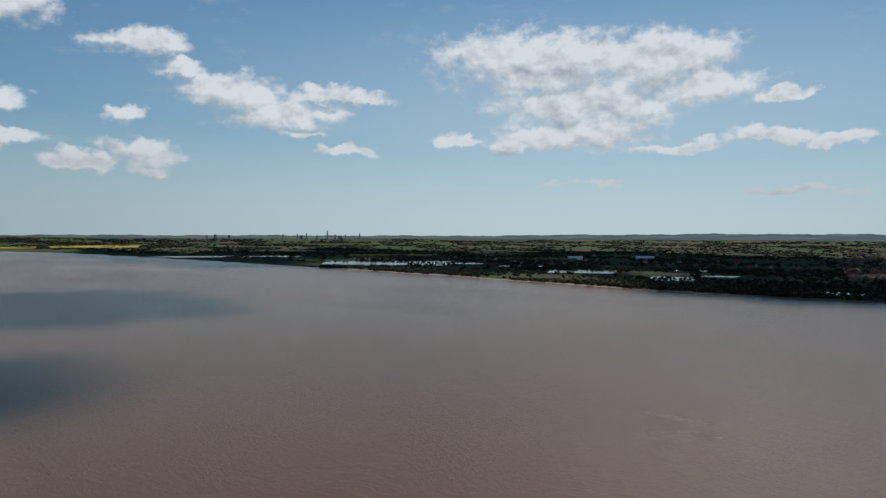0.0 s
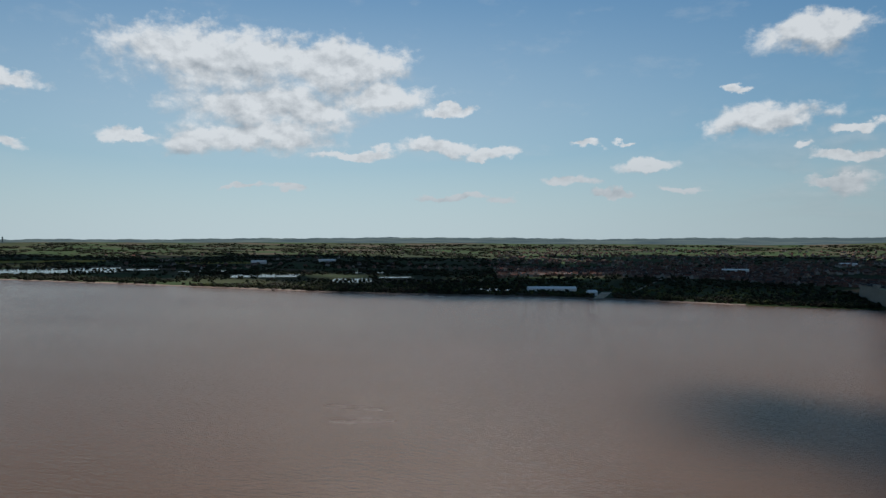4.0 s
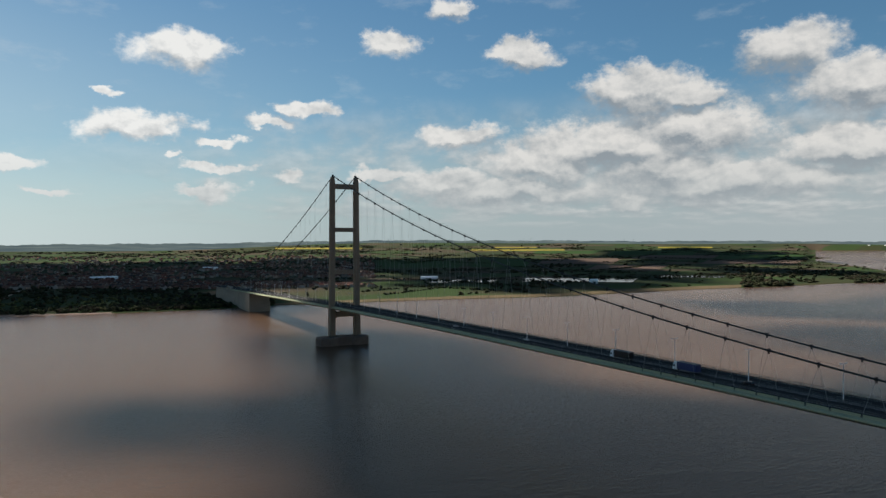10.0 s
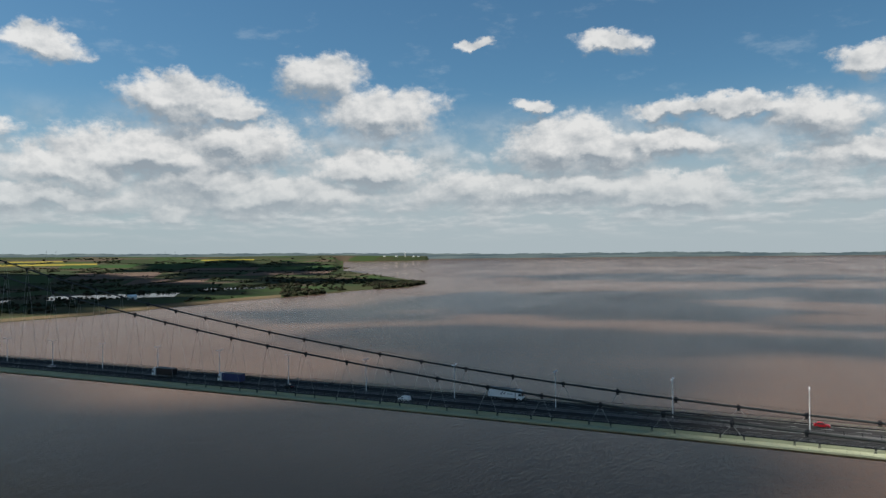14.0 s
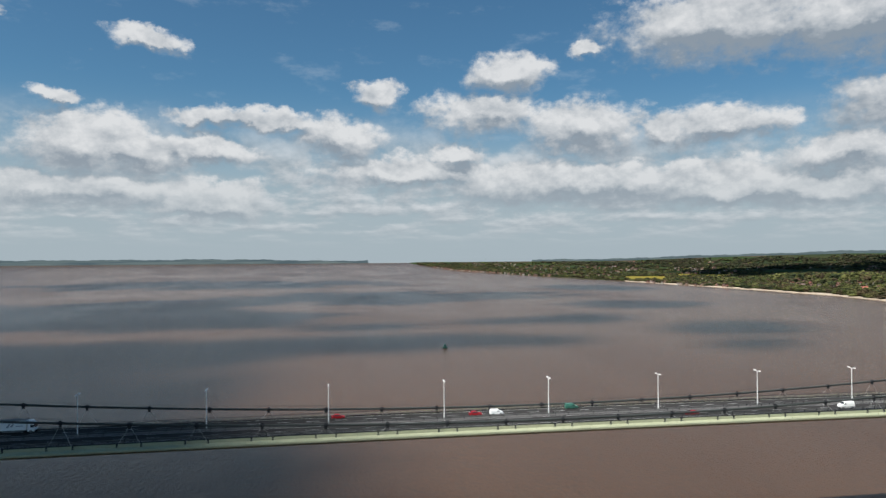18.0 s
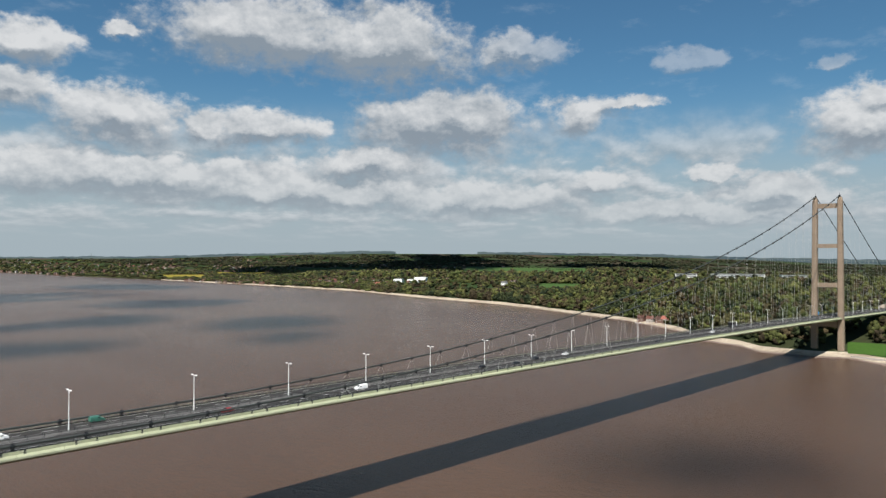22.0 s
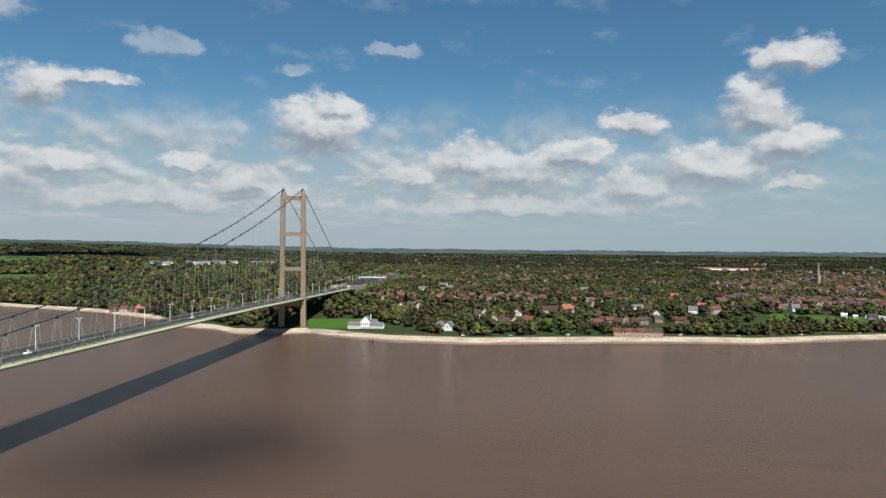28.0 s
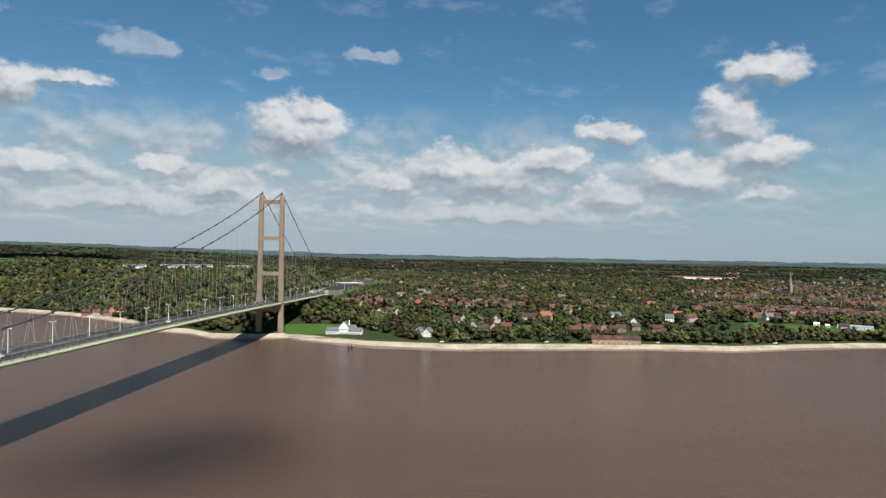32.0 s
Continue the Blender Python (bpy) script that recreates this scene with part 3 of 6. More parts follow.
# ---- mesh helpers ----
class Shape:
    """Gathers boxes, tubes and prisms into one mesh."""

    def __init__(self):
        self.v, self.f = [], []

    def quads(self, pts, faces):
        n = len(self.v)
        self.v += [tuple(p) for p in pts]
        self.f += [tuple(n + i for i in f) for f in faces]
        return self

    def box(self, x0, x1, y0, y1, z0, z1, top=1.0, topy=None):
        """top, topy: how far the upper face narrows in x and y."""
        cx, cy = (x0 + x1) / 2, (y0 + y1) / 2
        topy = top if topy is None else topy
        p = [(x, y, z0) for x, y in ((x0, y0), (x1, y0), (x1, y1), (x0, y1))]
        p += [(cx + (x - cx) * top, cy + (y - cy) * topy, z1) for x, y in ((x0, y0), (x1, y0), (x1, y1), (x0, y1))]
        return self.quads(p, [(0, 3, 2, 1), (4, 5, 6, 7), (0, 1, 5, 4), (1, 2, 6, 5), (2, 3, 7, 6), (3, 0, 4, 7)])

    def tube(self, pts, r, sides=6, cap=True):
        pts = [Vector(p) for p in pts]
        rings = []
        for i, p in enumerate(pts):
            d = (pts[min(i + 1, len(pts) - 1)] - pts[max(i - 1, 0)]).normalized()
            a = d.cross(Vector((1, 0, 0)) if abs(d.x) < 0.8 else Vector((0, 1, 0))).normalized()
            b = d.cross(a)
            rr = r[i] if isinstance(r, (list, tuple)) else r
            rings.append([p + rr * (math.cos(2 * math.pi * k / sides) * a + math.sin(2 * math.pi * k / sides) * b) for k in range(sides)])
        n = len(self.v)
        self.v += [tuple(q) for ring in rings for q in ring]
        for i in range(len(pts) - 1):
            for k in range(sides):
                k2 = (k + 1) % sides
                self.f.append((n + i * sides + k, n + i * sides + k2, n + (i + 1) * sides + k2, n + (i + 1) * sides + k))
        if cap:
            self.f.append(tuple(n + k for k in range(sides))[::-1])
            self.f.append(tuple(n + (len(pts) - 1) * sides + k for k in range(sides)))
        return self

    def sweep(self, section, stations, closed=True, caps=True):
        """section(y) gives the outline (x, z) at each station y."""
        n = len(self.v)
        rings = [[(x, y, z) for x, z in section(y)] for y in stations]
        m = len(rings[0])
        for ring in rings:
            self.v += ring
        for i in range(len(rings) - 1):
            for k in range(m if closed else m - 1):
                k2 = (k + 1) % m
                self.f.append((n + i * m + k, n + (i + 1) * m + k, n + (i + 1) * m + k2, n + i * m + k2))
        if caps and closed:
            self.f.append(tuple(n + k for k in range(m)))
            self.f.append(tuple(n + (len(rings) - 1) * m + k for k in range(m))[::-1])
        return self

    def mesh(self, name, mat, smooth=False):
        me = bpy.data.meshes.new(name)
        me.from_pydata(self.v, [], self.f)
        if mat:
            me.materials.append(mat)
        if smooth:
            me.polygons.foreach_set("use_smooth", [True] * len(me.polygons))
        me.update()
        return me


def part(name, shape, mat, parent, label="", smooth=False):
    me = shape.mesh(name, mat, smooth) if isinstance(shape, Shape) else shape
    ob = new(name, me)
    ob.parent = parent
    if label:
        tagged(ob, label)
    return ob


def thing(name, label, category, group="", kind="", at=None):
    ob = new(name)
    ob.empty_display_size = 1.0
    if at is not None:
        ob.matrix_basis = at
    return tagged(ob, label, category, group, kind)


def big_mesh(name, verts, tris, mat, smooth=False):
    """A mesh from arrays of places and triangles."""
    me = bpy.data.meshes.new(name)
    me.vertices.add(len(verts))
    me.vertices.foreach_set("co", np.ascontiguousarray(verts, dtype=np.float32).ravel())
    me.loops.add(tris.size)
    me.loops.foreach_set("vertex_index", np.ascontiguousarray(tris, dtype=np.int32).ravel())
    me.polygons.add(len(tris))
    k = tris.shape[1]
    me.polygons.foreach_set("loop_start", np.arange(0, tris.size, k, dtype=np.int32))
    me.polygons.foreach_set("loop_total", np.full(len(tris), k, dtype=np.int32))
    if smooth:
        me.polygons.foreach_set("use_smooth", np.ones(len(tris), dtype=bool))
    me.materials.append(mat)
    me.update(calc_edges=True)
    me.validate()
    return me


# ---- the lie of the land ----
# Plan: +y runs north along the bridge from the south tower at 0 to the north tower at 1410; +x is downstream.
CX, CY, EYE_Z, EDGE = 220.0, 636.0, 94.3, 4920.0
SOUTH_SHORE = [(4549, -18), (3341, -353), (2359, -411), (1722, -426), (1203, -423), (808, -404), (578, -432), (450, -451), (330, -446), (192, -431), (65, -427), (-53, -446), (-201, -444), (-350, -428), (-537, -401), (-719, -417), (-917, -434), (-1146, -418), (-1373, -431), (-1565, -397), (-1898, -491)]
NORTH_SHORE = [(-5693, 1614), (-3228, 1748), (-2336, 1817), (-1705, 1844), (-1297, 1838), (-925, 1752), (-678, 1716), (-458, 1631), (-314, 1571), (-194, 1489), (-130, 1411), (-84, 1396), (-48, 1361), (2, 1362), (27, 1376), (92, 1333), (124, 1317), (206, 1307), (293, 1323), (404, 1338), (482, 1337), (556, 1364), (629, 1388), (989, 1452), (2495, 1462), (4680, 1133)]
SKYLINE = [(-180, 0.0), (-168, -0.15), (-160, -0.05), (-150, -0.1), (-131, -0.3), (-98, -0.31), (-60, -0.3), (-31, -0.25), (-20, -0.3), (0, -0.27), (10, -0.2), (20, 0.0), (30, 0.25), (40, 0.32),
           (50, 0.36), (58, 0.15), (66, -0.1), (75, -0.22), (90, -0.16), (100, 0.0), (110, -0.05), (119, 0.05), (127, 0.15), (140, 0.18), (150, 0.25), (160, 0.26), (172, 0.05), (180, 0.0)]


def base_rise(r):
    """Beyond 2.5 km the plain lifts gently, so that it meets the sky at its true height."""
    return 67.0 * np.clip((np.asarray(r, float) - 2500) / (EDGE - 2500), 0, 1) ** 2


_r = np.linspace(300, EDGE, 900)
_seen = EYE_Z * _r / np.maximum(EYE_Z - base_rise(_r), 1)


def squeeze(r):
    """True distance to the distance at which it is laid out."""
    return np.interp(r, _seen, _r)


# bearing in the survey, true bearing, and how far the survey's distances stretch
SURVEY = np.array([(-60, -59.54, 0.974), (-48, -47.35, 0.977), (-36, -35.21, 0.981), (-24, -23.15, 0.984), (-12, -11.16, 0.987), (0, 0.90, 0.993), (12, 13.03, 1.003), (24, 25.05, 1.010), (36, 36.91, 1.012), (48, 48.64, 1.014), (60, 60.41, 1.018), (72, 72.23, 1.020), (84, 83.97, 1.019), (96, 95.71, 1.014), (108, 107.52, 1.007), (120, 119.33, 1.000), (132, 131.16, 0.994), (144, 142.99, 0.987), (156, 154.76, 0.982), (168, 166.45, 0.986), (180, 178.11, 0.992), (192, 189.82, 0.989), (204, 201.54, 0.987), (216, 213.25, 0.991), (228, 224.95, 0.998), (288, 286.00, 0.985), (300, 300.46, 0.974)])


def polar(x, y):
    a = (np.degrees(np.arctan2(-(x - CX), y - CY)) - SURVEY[0, 1]) % 360 + SURVEY[0, 1]
    az = np.interp(a, SURVEY[:, 1], SURVEY[:, 0])
    return (az + 180) % 360 - 180, np.hypot(x - CX, y - CY) / np.interp(az, SURVEY[:, 0], SURVEY[:, 2])


def plan(az, r):
    b = (np.asarray(az, float) + 60) % 360 - 60
    a, r = np.radians(np.interp(b, SURVEY[:, 0], SURVEY[:, 1])), r * np.interp(b, SURVEY[:, 0], SURVEY[:, 2])
    return CX - r * np.sin(a), CY + r * np.cos(a)


RISE = np.array([(-180, 0.74), (-106, 0.74), (-96, 1), (-74, 1), (-62, 0.68), (8, 0.68), (20, 1), (163, 1), (175, 0.74), (180, 0.74)])


def plain_rise(az, r):
    """The plain stays lower north and south, where the haze-painted backdrop shows above it."""
    return base_rise(r) * np.interp(az, RISE[:, 0], RISE[:, 1])


def shore_table():
    rows = []
    for line in (SOUTH_SHORE, NORTH_SHORE):
        for (x0, y0), (x1, y1) in zip(line, line[1:]):
            for k in range(12):
                a, r = polar(x0 + (x1 - x0) * k / 12, y0 + (y1 - y0) * k / 12)
                if r < 5500:
                    rows.append((float(a), min(float(squeeze(r)), 4860.0 if a < 60 else 5000.0)))
    rows += [(a, 5000.0) for a in range(84, 118, 2)] + [(118.45, 5000.0)] + [(a, 4700.0) for a in range(-94, -80, 2)]
    rows.sort()
    rows = [(rows[-1][0] - 360, rows[-1][1])] + rows + [(rows[0][0] + 360, rows[0][1])]
    return np.array(rows)


SHORE = shore_table()
SKY = np.array(SKYLINE)
# how far below the skyline land stops and the haze-painted backdrop shows, in degrees
PAINTED_HAZE_BAND = np.array([(-180, 0.3), (-60, 0.4), (5, 0.36), (18, 0.14), (60, 0.12), (80, 0.2), (119, 0.14), (165, 0.14), (180, 0.3)])


def wrap(az):
    return (np.asarray(az, float) + 180) % 360 - 180


def shore_r(az):
    return np.interp(wrap(az), SHORE[:, 0], SHORE[:, 1])


def wobble(x, y, s):
    """Smooth plan noise, 0 to 1."""
    return 0.5 + 0.25 * (np.sin(x / s + 1.7 * np.sin(y / s * 0.8 + 0.6)) + np.sin(y / s * 1.13 + 1.3 * np.sin(x / s * 0.7 + 2.1)))


def land_z(az, r):
    """Height of the ground; below the water beyond the shore."""
    az, r = np.asarray(wrap(az)), np.asarray(r, float)
    rs = shore_r(az)
    far = EYE_Z + EDGE * np.tan(np.radians(np.interp(az, SKY[:, 0], SKY[:, 1]) - np.interp(az, PAINTED_HAZE_BAND[:, 0], PAINTED_HAZE_BAND[:, 1])))
    d = r - rs
    x, y = plan(az, r)
    north = (az > -75) & (az < 84)
    beach = np.where(north, 2.6 * np.clip(d / 34, -2.5, 1), 2.2 * np.clip(d / 16, -2.5, 1))
    k = np.clip((r - rs - 60) / np.maximum(EDGE - rs - 60, 100), 0, 1)
    hill = np.maximum(far - 67.0 - 3.0, 1.5) * k ** 1.15
    # wooded bank behind the north shore, higher west of the bridge
    bank = np.where(north, np.interp(az, [-75, -31, -5, 5, 12, 30, 60, 84], [4, 5, 8, 16, 22, 20, 8, 2]) * np.clip((d - 45) / 330, 0, 1) ** 1.2 * np.clip((4300 - r) / 1500, 0, 1), 0.0)
    soft = np.clip(d / 200, 0, 1) * wobble(x, y, 240) * 4
    # the creek behind the headland upstream
    inlet = np.clip((126.5 - az) / 2.0, 0, 1) * (az > 117.5) * np.clip((r - 2310 - (az - 119) * 150) / 60, 0, 1) * np.clip((4790 - r) / 60, 0, 1)
    z = plain_rise(az, r) + beach + hill + bank + soft
    z = np.where((az > 84) & (az < 118.95) & (r > 2000), base_rise(r) - 22.0, z)
    return np.where((inlet > 0) & (az > 118.95), base_rise(r) * 1.0 - 4.0 * inlet + (1 - inlet) * 1.5, z)


def skyline_z(az, r):
    """Height at which the skyline passes on a bearing."""
    return EYE_Z + r * math.tan(radians(float(np.interp(wrap(az), SKY[:, 0], SKY[:, 1]))))


def ground_at(x, y):
    a, r = polar(x, y)
    return float(land_z(a, r))


def site(az, el):
    """The place on the land that lies on a bearing and at an angle below the eye."""
    r = np.linspace(float(shore_r(az)), EDGE - 30, 1200)
    e = np.degrees(np.arctan2(land_z(np.full_like(r, az), r) - EYE_Z, r))
    e = np.maximum.accumulate(e)
    rr = float(np.interp(el, e, r))
    x, y = plan(az, rr)
    return float(x), float(y), float(land_z(az, rr))


def grid_mesh(name, nx, ny, places, mat, closed=False):
    """places: array (nx, ny, 3)."""
    i, j = np.meshgrid(np.arange(nx if closed else nx - 1), np.arange(ny - 1), indexing="ij")
    i2 = (i + 1) % nx
    f = np.stack([i * ny + j, i * ny + j + 1, i2 * ny + j + 1, i2 * ny + j], -1).reshape(-1, 4)
    return big_mesh(name, places.reshape(-1, 3), f, mat, True)


# one ground sheet: river bed, beach, land out to the skyline
AZ = np.arange(-180, 180, 0.3)
U = np.concatenate([np.linspace(-1, -0.02, 8), np.linspace(0, 1, 110)])
RS = shore_r(AZ)[:, None]
T = np.clip(U, 0, 1)[None, :]
RR = np.where(U[None, :] < 0, RS - 45 - (-U[None, :]) * (RS - 150), RS - 40 + (EDGE - RS + 40) * (0.06 * T + 0.94 * T ** 2.4))
AA = np.repeat(AZ[:, None], len(U), 1)
X, Y = plan(AA, RR)
tagged(new("ground", grid_mesh("ground", len(AZ), len(U), np.stack([X, Y, land_z(AA, RR)], -1), FARM, True)), "patchwork of dark green fields and scrub along the estuary", "ground", kind="structure")
# the river sheet
RW = np.concatenate([np.linspace(0.5, 2400, 60), np.linspace(2450, EDGE - 5, 60)])
AW = np.arange(-180, 180, 2.0)
A2, R2 = np.meshgrid(AW, RW, indexing="ij")
X, Y = plan(A2, R2)
tagged(new("water", grid_mesh("water", len(AW), len(RW), np.stack([X, Y, base_rise(R2) - 60 * (np.interp(A2, RISE[:, 0], RISE[:, 1]) < 0.999) * np.clip((R2 - shore_r(A2) - 60) / 200, 0, 1)], -1), RIVER, True)), "wide brown muddy estuary water with small wind ripples", "water", kind="structure")


# ring of hills that closes the view beyond the land, haze painted into its glow
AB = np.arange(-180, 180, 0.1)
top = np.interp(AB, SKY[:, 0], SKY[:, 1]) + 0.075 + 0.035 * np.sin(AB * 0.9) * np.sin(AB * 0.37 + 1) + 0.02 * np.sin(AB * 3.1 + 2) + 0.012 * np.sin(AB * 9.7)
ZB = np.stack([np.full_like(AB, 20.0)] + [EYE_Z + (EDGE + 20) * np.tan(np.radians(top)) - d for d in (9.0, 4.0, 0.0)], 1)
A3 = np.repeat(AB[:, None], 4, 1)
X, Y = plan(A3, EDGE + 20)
tagged(new("backdrop", grid_mesh("backdrop", len(AB), 4, np.stack([X, Y, ZB], -1), backdrop_material(), True)), "low blue-grey hills on the horizon, haze painted into their glow", "distant hills", kind="structure")


def strip(name, label, category, mat, az0, az1, d0, d1, lift, step=0.25):
    """A band of ground that follows the shore, from d0 to d1 metres inland."""
    a = np.arange(az0, az1 + step / 2, step)
    w = np.linspace(0, 1, 5)
    aa, ww = np.meshgrid(a, w, indexing="ij")
    x, y = plan(aa, shore_r(aa))
    k0, k1 = (np.interp(aa, [az0, az1], v) if not np.isscalar(v) else v for v in (d0, d1))
    edge = 5 * (wobble(x, y, 37) - 0.5) * (ww > 0.9)
    r = shore_r(aa) + k0 + (k1 - k0) * ww + edge
    x, y = plan(aa, r)
    tagged(new(name, grid_mesh(name, len(a), len(w), np.stack([x, y, land_z(aa, r) + lift], -1), mat)), label, category, kind="structure")


strip("beach", "pale shingle and sand beach along the north bank", "beach", SAND, -33, 66, -10, 32, 0.12)
strip("foreshore_mud", "wet brown mud at the foot of the shingle", "mud", PIER, -33, 30, -4, 6, 0.2)
for a0, a1, d0, d1 in ((2, 9, 0, 7), (-6, -1.5, 1, 8), (-12, -9, -1, 4), (-20, -14, 0, 6), (-28, -25, 2, 10), (14, 24, -1, 6), (28, 37, 1, 6)):
    strip("weed_bank", "brown wet weed and stones on the shingle", "seaweed", PIER, a0, a1, d0, d1, 0.26)
strip("reed_bank", "brown reed bed along the south shore", "reeds", REED, 131, 168, 2, (60, 18), 0.3)
strip("mud_bank", "dark narrow mud bank below the south shore scrub", "mud", PIER, -180, -101, -4, 9, 0.1)


CLEAR = []                                   # bearings and heights kept free of trees


def patch(name, label, category, mat, az0, az1, el0, el1, slant=0.0, lift=0.5, n=14, flat=None):
    """A field or pond between two bearings and two heights below the eye; slant: how far its far side is shifted, in degrees."""
    CLEAR.append((min(az0, az1) + min(slant, 0), max(az0, az1) + max(slant, 0), el0 - 0.05, el1))
    pts = np.zeros((n, n, 3))
    for i in range(n):
        for j in range(n):
            u, v = i / (n - 1), j / (n - 1)
            e = el0 + (el1 - el0) * v
            a = az0 + (az1 - az0) * u + slant * v
            x, y, z = site(a, e)
            s = 1 + 0.03 * math.sin(i * 2.1 + j * 0.9)
            pts[i, j] = (x, y, z + lift)
    if flat is not None:
        pts[:, :, 2] = pts[:, :, 2].max() if flat < 0 else flat
    tagged(new(name, grid_mesh(name, n, n, pts, mat)), label, category, kind="structure")


YELLOW = "bright yellow rapeseed field in full bloom"
for a0, a1, e0, e1 in ((-102.2, -108, -1.18, -1.02), (-99, -101.5, -1.2, -1.08), (-123.5, -130.5, -1.92, -1.76), (-135.3, -141.5, -2.12, -1.98)):
    patch("rapeseed_field", YELLOW, "field", RAPE, a0, a1, e0, e1)
for a0, a1, e0, e1 in ((152, 144.3, -0.52, -0.40), (168, 161, -0.36, -0.24), (137, 133, -0.3, -0.2), (150, 146.5, -0.28, -0.2)):
    patch("rapeseed_field", YELLOW, "field", RAPE, a0, a1, e0, e1)
for a0, a1, e0, e1 in ((66, 62.8, -1.72, -1.48), (62, 58.3, -1.5, -1.3)):
    patch("rapeseed_field", YELLOW, "field", RAPE, a0, a1, e0, e1)
for a0, a1, e0, e1 in ((146.5, 140.5, -1.55, -1.1), (142.5, 137, -2.0, -1.62), (134, 127.5, -1.5, -1.2), (139, 132, -1.05, -0.85)):
    patch("ploughed_field", "reddish brown ploughed field between hedges", "field", PLOUGH, a0, a1, e0, e1, -0.8)
for a0, a1, e0, e1 in ((160, 153, -1.9, -1.3), (152, 147.5, -1.85, -1.2), (141, 134.5, -0.85, -0.5), (133, 126.5, -1.1, -0.75), (147, 142, -0.75, -0.5), (56, 50.5, -1.2, -0.95)):
    patch("cereal_field", "smooth mid green field of young cereal", "field", CROP, a0, a1, e0, e1, -0.6)
for a0, a1, e0, e1 in ((42.3, 32.4, -1.4, -0.86), (36.0, 32.8, -2.5, -2.15), (29.0, 26.2, -1.75, -1.5)):
    patch("meadow", "wide bright green meadow between woods", "meadow", MEADOW, a0, a1, e0, e1, -0.5)
for a0, a1, e0, e1 in ((13.6, 7.9, -6.72, -5.91), (-3.9, -6.4, -6.3, -5.7), (-18.0, -22.2, -6.1, -5.65), (-22.2, -31, -5.35, -4.75), (-9.9, -10.6, -6.4, -5.6)):
    patch("lawn", "mown green lawn behind the shore road", "lawn", GRASS, a0, a1, e0, e1, lift=0.25)
POOL = "flooded clay pit with pale reflecting water"
for a0, a1, e0, e1 in ((-121.3, -131.2, -2.7, -2.36), (-131.4, -134.0, -2.58, -2.48), (-108, -119.5, -1.98, -1.88), (-139.4, -144.6, -3.22, -2.98), (-147.3, -150.6, -3.68, -3.38), (-151.2, -153.6, -3.32, -3.22), (-158.3, -161.8, -4.34, -4.16),
                       (-135.5, -139, -2.75, -2.68), (-148.5, -151.5, -2.92, -2.84), (147.8, 139.0, -2.98, -2.70), (137, 132.5, -2.55, -2.42), (155.5, 150.2, -3.05, -2.86)):
    patch("pond", POOL, "pond", POND, a0, a1, e0, e1, -0.4, 0.4, flat=None)
# ---- the suspension bridge ----
STEP = 18.1                                 # spacing of the cable bands and deck units
Y_S, Y_N = 0.0, 1410.0                       # towers
END_S, END_N = -500.0, 1702.0                # where the cables go to ground

TOP = 157.4                                  # cable saddles


def deck_z(y):
    if y > 1410:
        return 36.0 - 0.0196 * (y - 1410)
    if y < -150:
        return 32.65 + 0.0245 * (y + 150)
    return 43.12 - 7.12 * ((y - 705) / 705) ** 2


def cable_z(y):
    if y < Y_S:
        k = (y - END_S) / (Y_S - END_S)
        return deck_z(END_S) + 2.3 + (TOP - deck_z(END_S) - 2.3) * k - 52 * k * (1 - k)
    if y > Y_N:
        k = (END_N - y) / (END_N - Y_N)
        return deck_z(END_N) + 1.8 + (TOP - deck_z(END_N) - 1.8) * k - 8 * k * (1 - k)
    return 44.4 + (TOP - 44.4) * ((y - 705) / 705) ** 2


